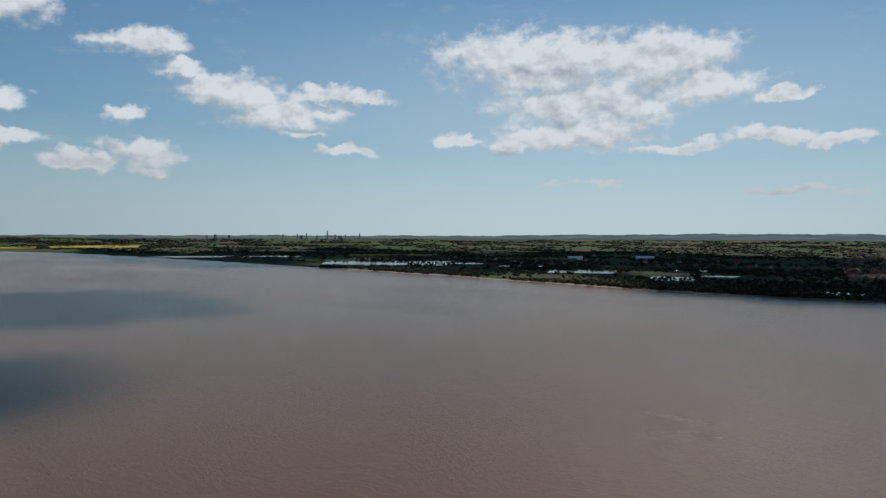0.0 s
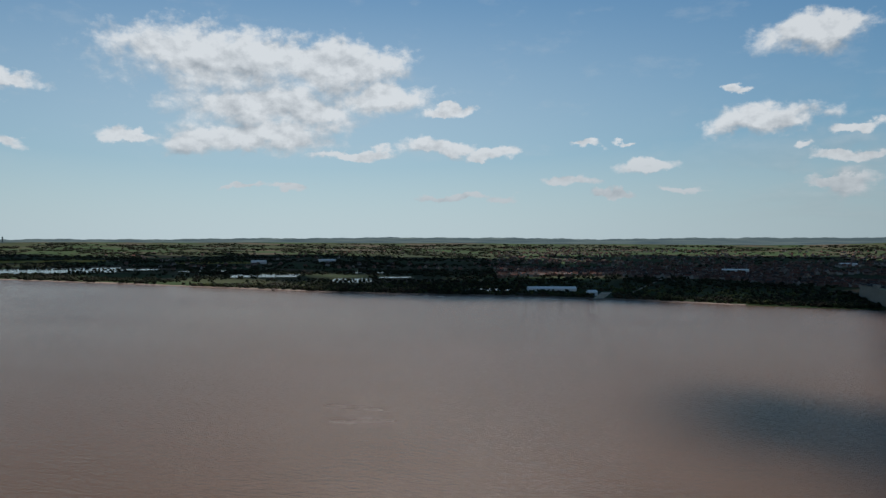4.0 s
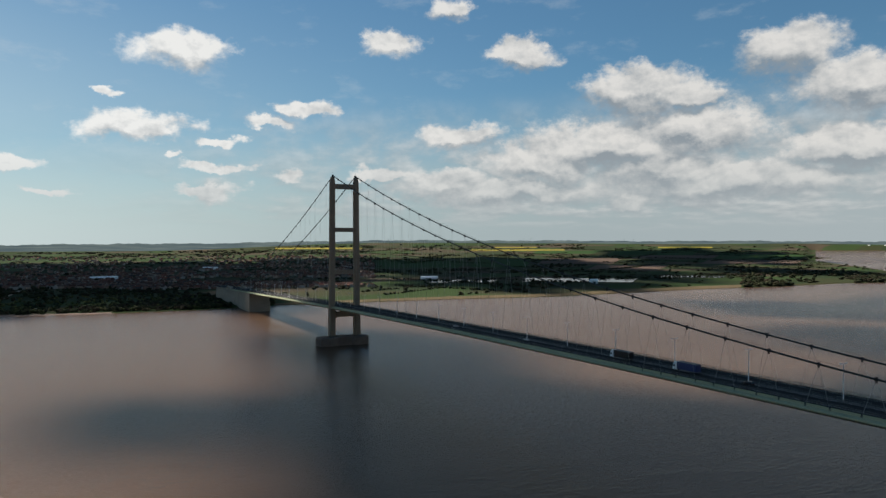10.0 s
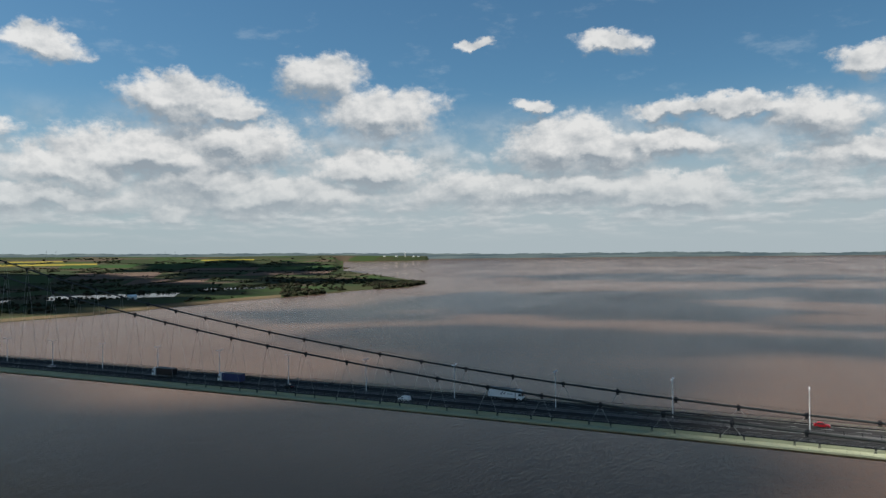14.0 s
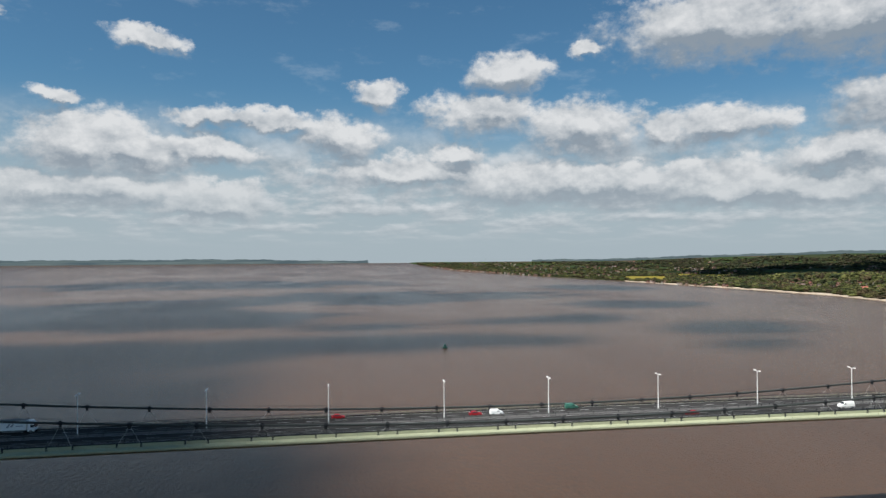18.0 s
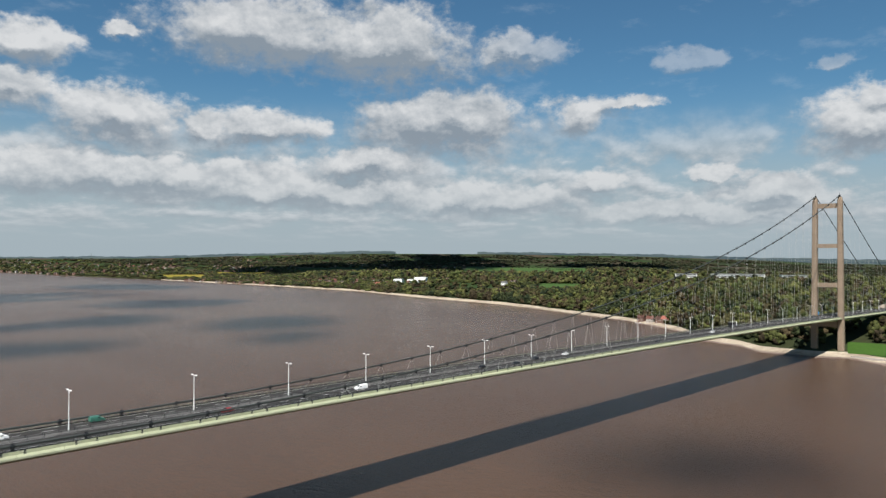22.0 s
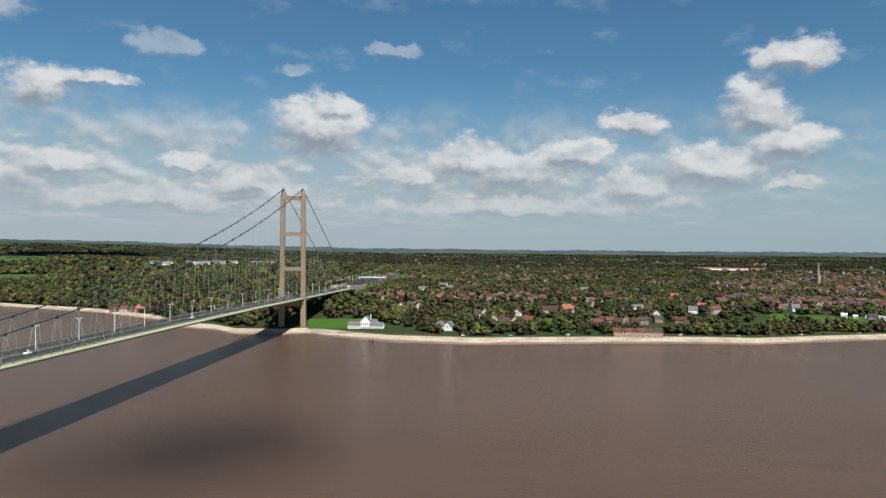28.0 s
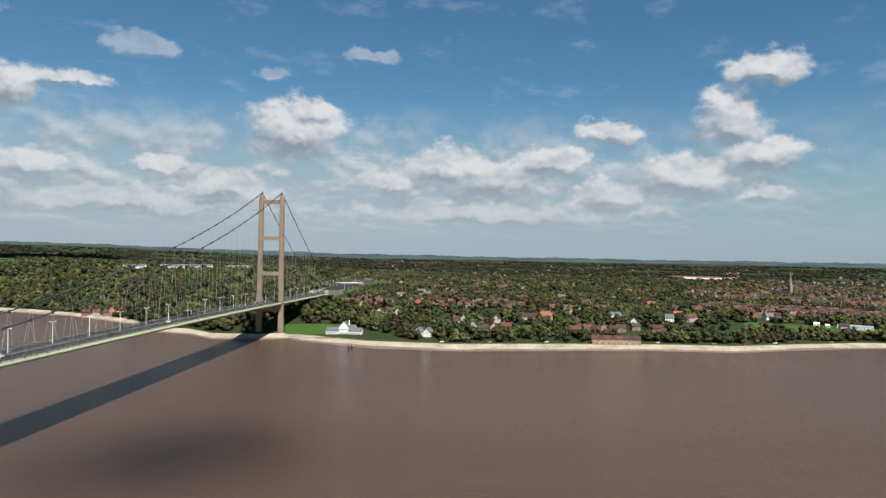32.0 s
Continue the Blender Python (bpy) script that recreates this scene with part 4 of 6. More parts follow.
def build_tower(y, foot, label):
    t = thing("bridge_tower", label, "bridge tower", "towers of the suspension bridge", at=Matrix.Translation((0, y, 0)))
    for s in (-1, 1):
        leg = Shape()
        # slender leg with chamfered corners and a raked cap
        def ring(z, w, d, x0):
            c = 0.7
            return [(x0 + px, py, z) for px, py in ((-w + c, -d), (w - c, -d), (w, -d + c), (w, d - c), (w - c, d), (-w + c, d), (-w, d - c), (-w, -d + c))]
        levels = [(foot, 2.9, 3.3), (deck_z(y) - 4.6, 2.75, 3.1), (deck_z(y) - 2.6, 2.45, 3.0), (72.0, 2.45, 2.9), (108.0, 2.35, 2.75), (149.5, 2.25, 2.6), (152.5, 2.15, 2.4), (156.1, 1.4, 1.7)]
        x0 = s * 12.3
        rings = [ring(z, w, d, x0 - s * 0.9 * (z - foot) / 160) for z, w, d in levels]
        pts = [p for r in rings for p in r]
        faces = [(8 * i + k, 8 * i + (k + 1) % 8, 8 * i + 8 + (k + 1) % 8, 8 * i + 8 + k) for i in range(len(rings) - 1) for k in range(8)]
        faces += [tuple(range(7, -1, -1)), tuple(8 * (len(rings) - 1) + k for k in range(8))]
        lg = part("leg", leg.quads(pts, faces), CONCRETE, t)
        for z in np.arange(foot + 9, 145, 9.0):      # lift joints of the slipform
            w = 2.45
            part("lift_joint", Shape().box(x0 - s * 0.9 * (z - foot) / 160 - w - 0.02, x0 - s * 0.9 * (z - foot) / 160 + w + 0.02, -3.02 + 0.0016 * z, 3.02 - 0.0016 * z, z, z + 0.12), PIER, lg)
        part("cable_saddle", Shape().box(s * 11 - 0.8, s * 11 + 0.8, -1.9, 1.9, 155.5, 158.0, 0.7, 0.5), DARK_STEEL, t, "dark steel cable saddle")
        part("mast", Shape().tube([(s * 11, 0, 157.9), (s * 11, 0, 160.4)], 0.12, 5), DARK_STEEL, t, "small aircraft warning mast")
    for z0, z1 in ((145.0, 149.6), (105.0, 109.0), (65.6, 69.8)):
        h = (z1 - z0)
        b = Shape().sweep(lambda q: [(x, z) for x, z in ((-10.6, z0 - 1.1), (-9.0, z0), (9.0, z0), (10.6, z0 - 1.1), (10.6, z1 + 0.6), (9.6, z1), (-9.6, z1), (-10.6, z1 + 0.6))], [-1.9, 1.9])
        part("cross_beam", b, CONCRETE, t)
    z1 = deck_z(y) - 5.2
    b = Shape().sweep(lambda q: [(-10.4, z1 - 7.5), (-8.6, z1 - 5.4), (-5, z1 - 4.9), (5, z1 - 4.9), (8.6, z1 - 5.4), (10.4, z1 - 7.5), (10.4, z1), (-10.4, z1)], [-2.2, 2.2])
    part("cross_beam", b, CONCRETE, t)
    part("bearing", Shape().box(-9.5, -7.5, -1.2, 1.2, z1, z1 + 0.5), DARK_STEEL, t)
    part("bearing", Shape().box(7.5, 9.5, -1.2, 1.2, z1, z1 + 0.5), DARK_STEEL, t)
    part("access_sign", Shape().box(-11.6, -8.9, 3.2, 3.4, deck_z(y) + 1.2, deck_z(y) + 4.2), material("blue_sign", (0.06, 0.22, 0.45), None, 0.5, 0.4), t, "blue road sign beside the carriageway") if foot < 5 else None
    return t


south = build_tower(Y_S, 8.4, "tall twin-legged concrete bridge tower standing on a pier in the river")
north = build_tower(Y_N, 1.6, "tall twin-legged tan concrete bridge tower at the beach")
# the river pier: two caissons joined by a slab
pier = thing("tower_pier", "dark wet concrete pier with rounded ends in the river", "bridge pier")
for cx in (15.6, -11.6):
    ring = [(cx + 11.5 * math.cos(a) * 1.02, 10.5 * math.sin(a)) for a in np.linspace(0, 2 * math.pi, 28, endpoint=False)]
    s = Shape().quads([(x, y, -4.0) for x, y in ring] + [(x, y, 6.6) for x, y in ring] + [(cx + (x - cx) * 0.95, y * 0.95, 7.2) for x, y in ring],
                      [(k, (k + 1) % 28, 28 + (k + 1) % 28, 28 + k) for k in range(28)] + [(28 + k, 28 + (k + 1) % 28, 56 + (k + 1) % 28, 56 + k) for k in range(28)] + [tuple(range(56, 84))])
    part("caisson", s, PIER, pier)
part("pier_slab", Shape().sweep(lambda q: [(-21, -3.5), (-21, 6.9), (-12, 7.4), (2, 7.8), (16, 7.4), (25, 6.9), (25, -3.5)], [-8.2, 8.2]), PIER, pier)
for x in range(-20, 25, 3):
    for yy in (-7.2, 7.2):
        part("fender_post", Shape().box(x - 0.12, x + 0.12, yy - 0.12, yy + 0.12, 6.8, 8.9), DARK_STEEL, pier)
part("tower_plinth", Shape().box(-17, 17, 1402, 1418, -1, 2.4, 0.94), PIER, thing("tower_footing", "low dark concrete footing under the tower at the beach", "footing"))

# deck: welded steel box units, each as long as one cable band
deck = thing("bridge_deck", "slender pale green steel box deck carrying a dual carriageway", "bridge deck")
KERB = material("worn_concrete", (0.13, 0.125, 0.12), (0.09, 0.087, 0.084), 0.9, 0.2, spec=0.0)
SECTION = [(-14.3, -1.05), (-14.3, -1.55), (-11.3, -2.2), (-4.8, -4.5), (4.8, -4.5), (11.3, -2.2), (14.3, -1.55), (14.3, -1.05), (11.35, -0.85), (11.3, 0.0), (-11.3, 0.0), (-11.35, -0.85)]
units = np.arange(END_S, END_N + 150, STEP)
for y in units:
    y1 = y + STEP - 0.04
    part("deck_unit", Shape().sweep(lambda q: [(x, deck_z(q) + z) for x, z in SECTION], [y, y1]), GREEN_STEEL, deck)


def ribbon(x0, x1, lift, ys, thick=0.12):
    return Shape().sweep(lambda q: [(x0, deck_z(q) + lift), (x0, deck_z(q) + lift + thick), (x1, deck_z(q) + lift + thick), (x1, deck_z(q) + lift)], ys)


LONG = list(np.arange(END_S - 200, END_N + 160, STEP))
for x0, x1 in ((-10.3, -1.3), (1.3, 10.3)):
    part("carriageway", ribbon(x0, x1, 0.004, LONG, 0.10), ASPHALT, deck, "dark asphalt carriageway")
part("central_reserve", ribbon(-1.25, 1.25, 0.004, LONG, 0.22), KERB, deck, "dark grey central reserve")
for s in (-1, 1):
    for x, z in ((10.75, 0.55), (10.75, 0.95), (1.0, 0.65)):
        part("guard_rail", ribbon(s * x - 0.05, s * x + 0.05, z, LONG, 0.10), GALV, deck, "galvanised guard rail")
    for z in (-0.2, 0.15):
        part("hand_rail", ribbon(s * 14.15 - 0.035, s * 14.15 + 0.035, z, LONG, 0.07), GREEN_STEEL, deck)
    part("hand_rail", ribbon(s * 11.3 - 0.05, s * 11.3 + 0.05, 1.3, LONG, 0.1), DARK_STEEL, deck)
    part("kerb_beam", ribbon(s * 11.1 - 0.18, s * 11.1 + 0.18, 0.0, LONG, 0.3), DARK_STEEL, deck, "dark steel edge beam")
marks = Shape()
for y in np.arange(END_S, END_N + 120, 9.0):
    for x in (-5.8, 5.8):
        z = deck_z(y) + 0.11
        marks.box(x - 0.09, x + 0.09, y, y + 4.0, z, z + 0.012)
for x in (-9.9, -1.7, 1.7, 9.9):
    for y in LONG[:-1]:
        marks.quads([(x - 0.08, y, deck_z(y) + 0.115), (x + 0.08, y, deck_z(y) + 0.115), (x + 0.08, y + STEP, deck_z(y + STEP) + 0.115), (x - 0.08, y + STEP, deck_z(y + STEP) + 0.115)], [(0, 1, 2, 3)])
tagged(part("lane_marking", marks, LINE_PAINT, deck, "worn white lane markings"), kind="stuff")
# barrier posts: those nearest to the middle of the span one by one, the rest joined
post = Shape().box(-0.07, 0.07, -0.08, 0.08, -0.1, 1.15, 0.8).box(-0.11, 0.11, -0.11, 0.11, -0.1, 0.12).mesh("barrier_post", DARK_STEEL)
far_posts = Shape()
for x in (-11.3, 11.3, -1.0, 1.0):
    for y in np.arange(END_S - 150, END_N + 120, 4.3):
        if 470 < y < 780:
            part("barrier_post", post, None, deck).location = (x, y, deck_z(y))
        else:
            far_posts.box(x - 0.08, x + 0.08, y - 0.1, y + 0.1, deck_z(y), deck_z(y) + 1.2)
tagged(part("barrier_post_far", far_posts, DARK_STEEL, deck), kind="stuff")
rail_posts = Shape()
for s in (-1, 1):
    for y in np.arange(END_S, END_N + 120, 2.85):
        rail_posts.box(s * 14.15 - 0.04, s * 14.15 + 0.04, y - 0.04, y + 0.04, deck_z(y) - 1.1, deck_z(y) + 0.22)
tagged(part("hand_rail_post", rail_posts, GREEN_STEEL, deck), kind="stuff")

# main cables, bands and inclined hangers
far_hangers = {-1: Shape(), 1: Shape()}
band = Shape()
band.tube([(0, -0.6, 0), (0, 0.6, 0)], 0.47, 8)
band.box(-0.55, 0.55, -0.14, 0.14, -0.8, 0.5).box(-0.08, 0.08, -0.4, 0.4, -1.1, 0.75).box(-0.7, 0.7, -0.08, 0.08, -0.15, 0.15)
BAND = band.mesh("cable_band", DARK_STEEL)
for s in (-1, 1):
    cable = thing("main_cable", "thick grey-green main suspension cable with dark bands", "cable", "main cables of the bridge")
    for y0, y1 in ((END_S, Y_S), (Y_S, Y_N), (Y_N, END_N)):
        ys = np.linspace(y0, y1, int(abs(y1 - y0) / 8) + 2)
        part("cable_span", Shape().tube([(s * 11, y, cable_z(y)) for y in ys], 0.36, 10), CABLE, cable, smooth=True)
    for dz, dx in ((1.15, -0.55), (1.15, 0.55)):
        for y0, y1 in ((Y_S, Y_N), (END_S + 30, Y_S)):
            ys = np.linspace(y0, y1, int(abs(y1 - y0) / 14) + 2)
            part("hand_line", Shape().tube([(s * 11 + dx, y, cable_z(y) + dz) for y in ys], 0.022, 4), DARK_STEEL, cable)
    y_b = [631.11 + STEP * k for k in range(-62, 63)]
    for y in y_b:
        if y < END_S + 25 or y > END_N - 25 or min(abs(y - Y_S), abs(y - Y_N)) < 9:
            continue
        z = cable_z(y)
        slope = math.degrees(math.atan(cable_z(y + 0.5) - cable_z(y - 0.5)))
        part("cable_band", BAND, None, cable).matrix_basis = pose(s * 11, y, z, slope, 0, 0)
        for q in (-1, 1):
            foot_y = y + q * min(STEP * 0.5 - 1.0, 2.6 + 0.12 * (z - deck_z(y)))
            top = (s * 11, y + q * 0.3, z - 0.8)
            low = (s * 11.75, foot_y, deck_z(foot_y) - 0.55)
            if 400 < y < 1010 or abs(y - 1410) < 0:
                part("hanger", Shape().tube([top, low], 0.045, 4, False), HANGER, cable)
                part("hanger_socket", Shape().box(low[0] - 0.16, low[0] + 0.16, foot_y - 0.35, foot_y + 0.35, low[2] - 0.5, low[2] + 0.9, 0.5), DARK_STEEL, cable)
            else:
                far_hangers[s].tube([top, low], 0.042, 3, False)
    tagged(part("hanger_far", far_hangers[s], HANGER, cable), kind="stuff")

# anchorages and approaches
a = thing("south_anchorage", "massive dark concrete anchorage block at the south shore", "anchorage")
part("anchorage_block", Shape().box(-15, 14.2, -640, -361, -4, 14.0, 0.98, 0.995), ANCHOR, a)
part("anchorage_cap", Shape().box(-14.2, 13.6, -638, -363, 14.0, deck_z(-640) - 1.3).sweep(lambda q: [(-14.2, deck_z(-640) - 1.4), (13.6, deck_z(-640) - 1.4), (13.6, deck_z(q) - 1.3), (-14.2, deck_z(q) - 1.3)], [-638, -363]), ANCHOR, a)
for x in (-11, 11):
    part("splay_chamber", Shape().box(x - 2.4, x + 2.4, -545, -508, deck_z(-520) - 1, deck_z(-520) + 3.2, 0.9, 0.6), ANCHOR, a)
a = thing("north_anchorage", "pale concrete anchorage block cut into the wooded bank", "anchorage")
part("anchorage_block", Shape().box(-19, 19, 1676, 1790, 4, deck_z(1700) - 1.2, 0.96), ANCHOR, a)
part("parapet", Shape().box(17.2, 18.0, 1678, 1788, deck_z(1700) - 1.2, deck_z(1700) + 1.6), ANCHOR, a)
part("parapet", Shape().box(-18.0, -17.2, 1678, 1788, deck_z(1700) - 1.2, deck_z(1700) + 1.6), ANCHOR, a)
for x in (-11, 11):
    part("splay_chamber", Shape().box(x - 2.6, x + 2.6, 1672, 1706, deck_z(1690) - 1, deck_z(1690) + 4.2, 0.9, 0.6), ANCHOR, a)
zt = deck_z(1790)
plaza = thing("toll_plaza", "grey toll plaza on an embankment north of the bridge", "toll plaza", at=Matrix.Translation((0, 0, zt)))
part("embankment", Shape().sweep(lambda q: [(-46 - 4, -18), (-30 - (q - 1780) * 0.02, 0), (24 + (q - 1780) * 0.02, 0), (46, -18)], [1786, 1880, 2060, 2300]), GRASS, plaza, "grass embankment")
part("apron", Shape().sweep(lambda q: [(-17 - 12 * min(1, max(0, (q - 1790) / 90)), 0.02), (-17 - 12 * min(1, max(0, (q - 1790) / 90)), 0.14), (17 + 6 * min(1, max(0, (q - 1790) / 90)), 0.14), (17 + 6 * min(1, max(0, (q - 1790) / 90)), 0.02)], [1786, 1830, 1880, 2060, 2290]), ASPHALT, plaza, "worn grey asphalt apron")
for k in range(8):
    x = -25 + k * 6.2
    booth = part("toll_booth", Shape().box(x - 0.9, x + 0.9, 1978, 1984, 0.1, 2.7), WHITE_PAINT, plaza, "white toll booth")
    part("booth_window", Shape().box(x - 0.93, x + 0.93, 1979, 1983, 1.3, 2.2), GLASS_DARK, booth)
part("canopy", Shape().box(-30, 23, 1974, 1988, 5.2, 6.0), WHITE_PAINT, plaza, "white toll canopy")
for k in range(9):
    part("canopy_column", Shape().box(-28.3 + k * 6.2, -27.9 + k * 6.2, 1980.6, 1981.4, 0.1, 5.2), WHITE_PAINT, plaza)


# lamp columns
def make_lamp(h=11.9, arms=(-1, 1)):
    lamp = thing("street_lamp", "white lamp column with two short arms on the central reserve", "street lamp", "lamp columns along the bridge")
    part("base", Shape().box(-0.28, 0.28, -0.28, 0.28, 0.0, 0.7, 0.7), GALV, lamp)
    part("column", Shape().tube([(0, 0, 0.5), (0, 0, h * 0.45), (0, 0, h)], [0.17, 0.14, 0.1], 8), WHITE_PAINT, lamp)
    for s in arms:
        part("arm", Shape().tube([(0, 0, h - 0.15), (s * 0.7, 0, h + 0.12), (s * 1.3, 0, h + 0.2)], 0.06, 6), WHITE_PAINT, lamp)
        part("lantern", Shape().box(s * 1.3 - 0.55, s * 1.3 + 0.55, -0.2, 0.2, h + 0.12, h + 0.36, 0.75), WHITE_PAINT, lamp, "flat grey-white lantern")
    return lamp


lamp0 = make_lamp()
first = True
for k in range(-29, 33):
    y = 595.7 + 36.2 * k
    if abs(y - Y_S) < 6 or abs(y - Y_N) < 6 or y > 1690:
        continue
    y -= 1.8 * (k == 3)
    at = Matrix.Translation((0, y, deck_z(y) + 0.2))
    if first:
        lamp0.matrix_basis, first = at, False
    else:
        copy_thing(lamp0, at)
for k in range(26):
    y = 1800 + (k // 2) * 34
    x = (-18 - 8 * min(1, (y - 1790) / 90), 17 + 5 * min(1, (y - 1790) / 90))[k % 2]
    o = copy_thing(lamp0, Matrix.Translation((x, y, zt + 0.12)))
    tagged(o, "white lamp column beside the toll plaza", group="lamp columns at the toll plaza")
# ---- vehicles on the deck ----
def wheels(v, xs, ys, r):
    w = Shape().tube([(-0.14, 0, 0), (0.14, 0, 0)], r, 12)
    rim = Shape().tube([(-0.15, 0, 0), (0.15, 0, 0)], r * 0.55, 8)
    wm, rm = w.mesh("wheel", RUBBER), rim.mesh("rim", GALV)
    for x in xs:
        for y in ys:
            o = part("wheel", wm, None, v)
            o.location = (x, y, r)
            part("rim", rm, None, o)


def lorry(y, lane, way, body, label, decal=False):
    """way: 1 when it drives north."""
    v = thing("lorry", label, "lorry", at=pose(lane, y, deck_z(y) + 0.11, 0, 0, 0 if way > 0 else 180))
    part("box_body", Shape().box(-1.27, 1.27, -7.0, 3.0, 1.05, 3.95), body, v, "long box body")
    part("body_edge", Shape().box(-1.3, 1.3, -7.02, 3.02, 0.95, 1.1), GALV, v)
    part("body_edge", Shape().box(-1.3, 1.3, -7.02, 3.02, 3.93, 4.02), GALV, v)
    part("chassis", Shape().box(-0.5, 0.5, -6.6, 5.2, 0.55, 0.95), DARK_STEEL, v)
    cab = part("cab", Shape().box(-1.22, 1.22, 3.35, 5.4, 0.6, 2.2).sweep(lambda q: [(-1.2, 2.2), (1.2, 2.2), (1.12, 3.35 if q < 4.8 else 3.0), (-1.12, 3.35 if q < 4.8 else 3.0)], [3.4, 4.7, 5.2]), WHITE_PAINT, v, "white driving cab")
    part("windscreen", Shape().box(-1.1, 1.1, 5.2, 5.42, 1.75, 2.75, 0.95), GLASS_DARK, cab)
    for s in (-1, 1):
        part("side_window", Shape().box(s * 1.19 - 0.05, s * 1.19 + 0.05, 4.2, 5.0, 1.8, 2.6), GLASS_DARK, cab)
        part("mirror", Shape().box(s * 1.4 - 0.1, s * 1.4 + 0.1, 5.15, 5.3, 1.9, 2.5), BLACK_PAINT, cab)
        part("side_guard", Shape().box(s * 1.2 - 0.03, s * 1.2 + 0.03, -3.5, 2.2, 0.5, 0.9), GALV, v)
    part("roof_deflector", Shape().box(-1.1, 1.1, 3.4, 4.7, 3.3, 3.9, 0.9, 0.5), WHITE_PAINT, v)
    part("bumper", Shape().box(-1.22, 1.22, 5.35, 5.55, 0.4, 0.95), BLACK_PAINT, v)
    if decal:
        for s in (-1, 1):
            d = Shape()
            d.quads([(s * 1.29, -2.6, 1.9), (s * 1.29, -1.9, 1.9), (s * 1.29, -1.2, 3.1), (s * 1.29, -1.7, 3.1)], [(0, 1, 2, 3)])
            d.quads([(s * 1.29, -1.5, 2.1), (s * 1.29, -0.8, 2.1), (s * 1.29, -0.2, 3.0), (s * 1.29, -0.7, 3.0)], [(0, 1, 2, 3)])
            d.box(s * 1.29 - 0.005, s * 1.29 + 0.005, 0.2, 2.2, 2.2, 2.45)
            part("decal", d, GREY_PAINT, v, "grey chevron decal with a plain bar")
    wheels(v, (-1.1, 1.1), (-5.6, -4.3, 1.9, 4.3), 0.5)
    return v


def car_shape(l, w, h, hood, boot, roof0, roof1):
    """Side outline swept across the width, narrower at the roof."""
    line = [(-l / 2, 0.35), (-l / 2, 0.62 * h), (boot, 0.68 * h), (roof0, h), (roof1, h), (hood, 0.66 * h), (l / 2 - 0.15, 0.55 * h), (l / 2, 0.32)]
    s = Shape()
    rows = []
    for k in (-1, -0.92, 0.92, 1):
        f = 1.0 if abs(k) < 1 else 0.97
        rows.append([((k * w / 2) * (0.82 if z > 0.8 * h else 1.0), y * f, 0.35 + (z - 0.35) * f if abs(k) < 1 else z) for y, z in line])
    m = len(line)
    s.quads([p for r in rows for p in r], [(i * m + j, i * m + (j + 1) % m, (i + 1) * m + (j + 1) % m, (i + 1) * m + j) for i in range(3) for j in range(m)] + [tuple(range(m))[::-1], tuple(range(3 * m, 4 * m))])
    return s


def car(y, lane, way, paint, label):
    v = thing("car", label, "car", at=pose(lane, y, deck_z(y) + 0.11, 0, 0, 0 if way > 0 else 180))
    part("body", car_shape(4.2, 1.75, 1.46, 1.0, -1.75, -1.3, 0.25), paint, v)
    for s in (-1, 1):
        part("side_window", Shape().quads([(s * 0.885, -1.35, 1.0), (s * 0.885, 0.75, 1.0), (s * 0.76, 0.2, 1.36), (s * 0.76, -1.1, 1.36)], [(0, 1, 2, 3)]), GLASS_DARK, v)
        part("headlight", Shape().box(s * 0.6 - 0.17, s * 0.6 + 0.17, 1.98, 2.1, 0.55, 0.72), SILVER_PAINT, v)
        part("tail_light", Shape().box(s * 0.65 - 0.14, s * 0.65 + 0.14, -2.13, -2.05, 0.6, 0.85), RED_PAINT, v)
    part("windscreen", Shape().quads([(-0.76, 0.93, 1.02), (0.76, 0.93, 1.02), (0.66, 0.34, 1.42), (-0.66, 0.34, 1.42)], [(0, 1, 2, 3)]), GLASS_DARK, v)
    part("rear_window", Shape().quads([(-0.72, -1.78, 1.05), (0.72, -1.78, 1.05), (0.66, -1.36, 1.42), (-0.66, -1.36, 1.42)], [(0, 1, 2, 3)]), GLASS_DARK, v)
    wheels(v, (-0.78, 0.78), (-1.3, 1.32), 0.31)
    return v


def van(y, lane, way, paint, label, big=True):
    h, l = (2.3, 5.3) if big else (1.85, 4.3)
    v = thing("van", label, "van", at=pose(lane, y, deck_z(y) + 0.11, 0, 0, 0 if way > 0 else 180))
    part("body", car_shape(l, 1.9, h, l / 2 - 0.95, -l / 2 + 0.06, -l / 2 + 0.12, l / 2 - 1.6), paint, v)
    part("windscreen", Shape().quads([(-0.8, l / 2 - 1.0, 0.69 * h), (0.8, l / 2 - 1.0, 0.69 * h), (0.7, l / 2 - 1.54, 0.97 * h), (-0.7, l / 2 - 1.54, 0.97 * h)], [(0, 1, 2, 3)]), GLASS_DARK, v)
    for s in (-1, 1):
        part("side_window", Shape().quads([(s * 0.962, l / 2 - 2.1, 0.62 * h), (s * 0.962, l / 2 - 1.2, 0.62 * h), (s * 0.9, l / 2 - 1.55, 0.8 * h), (s * 0.9, l / 2 - 2.1, 0.8 * h)], [(0, 1, 2, 3)]), GLASS_DARK, v)
        part("headlight", Shape().box(s * 0.7 - 0.15, s * 0.7 + 0.15, l / 2 - 0.12, l / 2 + 0.02, 0.6, 0.85), SILVER_PAINT, v)
    part("bumper", Shape().box(-0.92, 0.92, l / 2 - 0.05, l / 2 + 0.1, 0.3, 0.55), BLACK_PAINT, v)
    wheels(v, (-0.86, 0.86), (-l / 2 + 0.95, l / 2 - 0.95), 0.34)
    return v


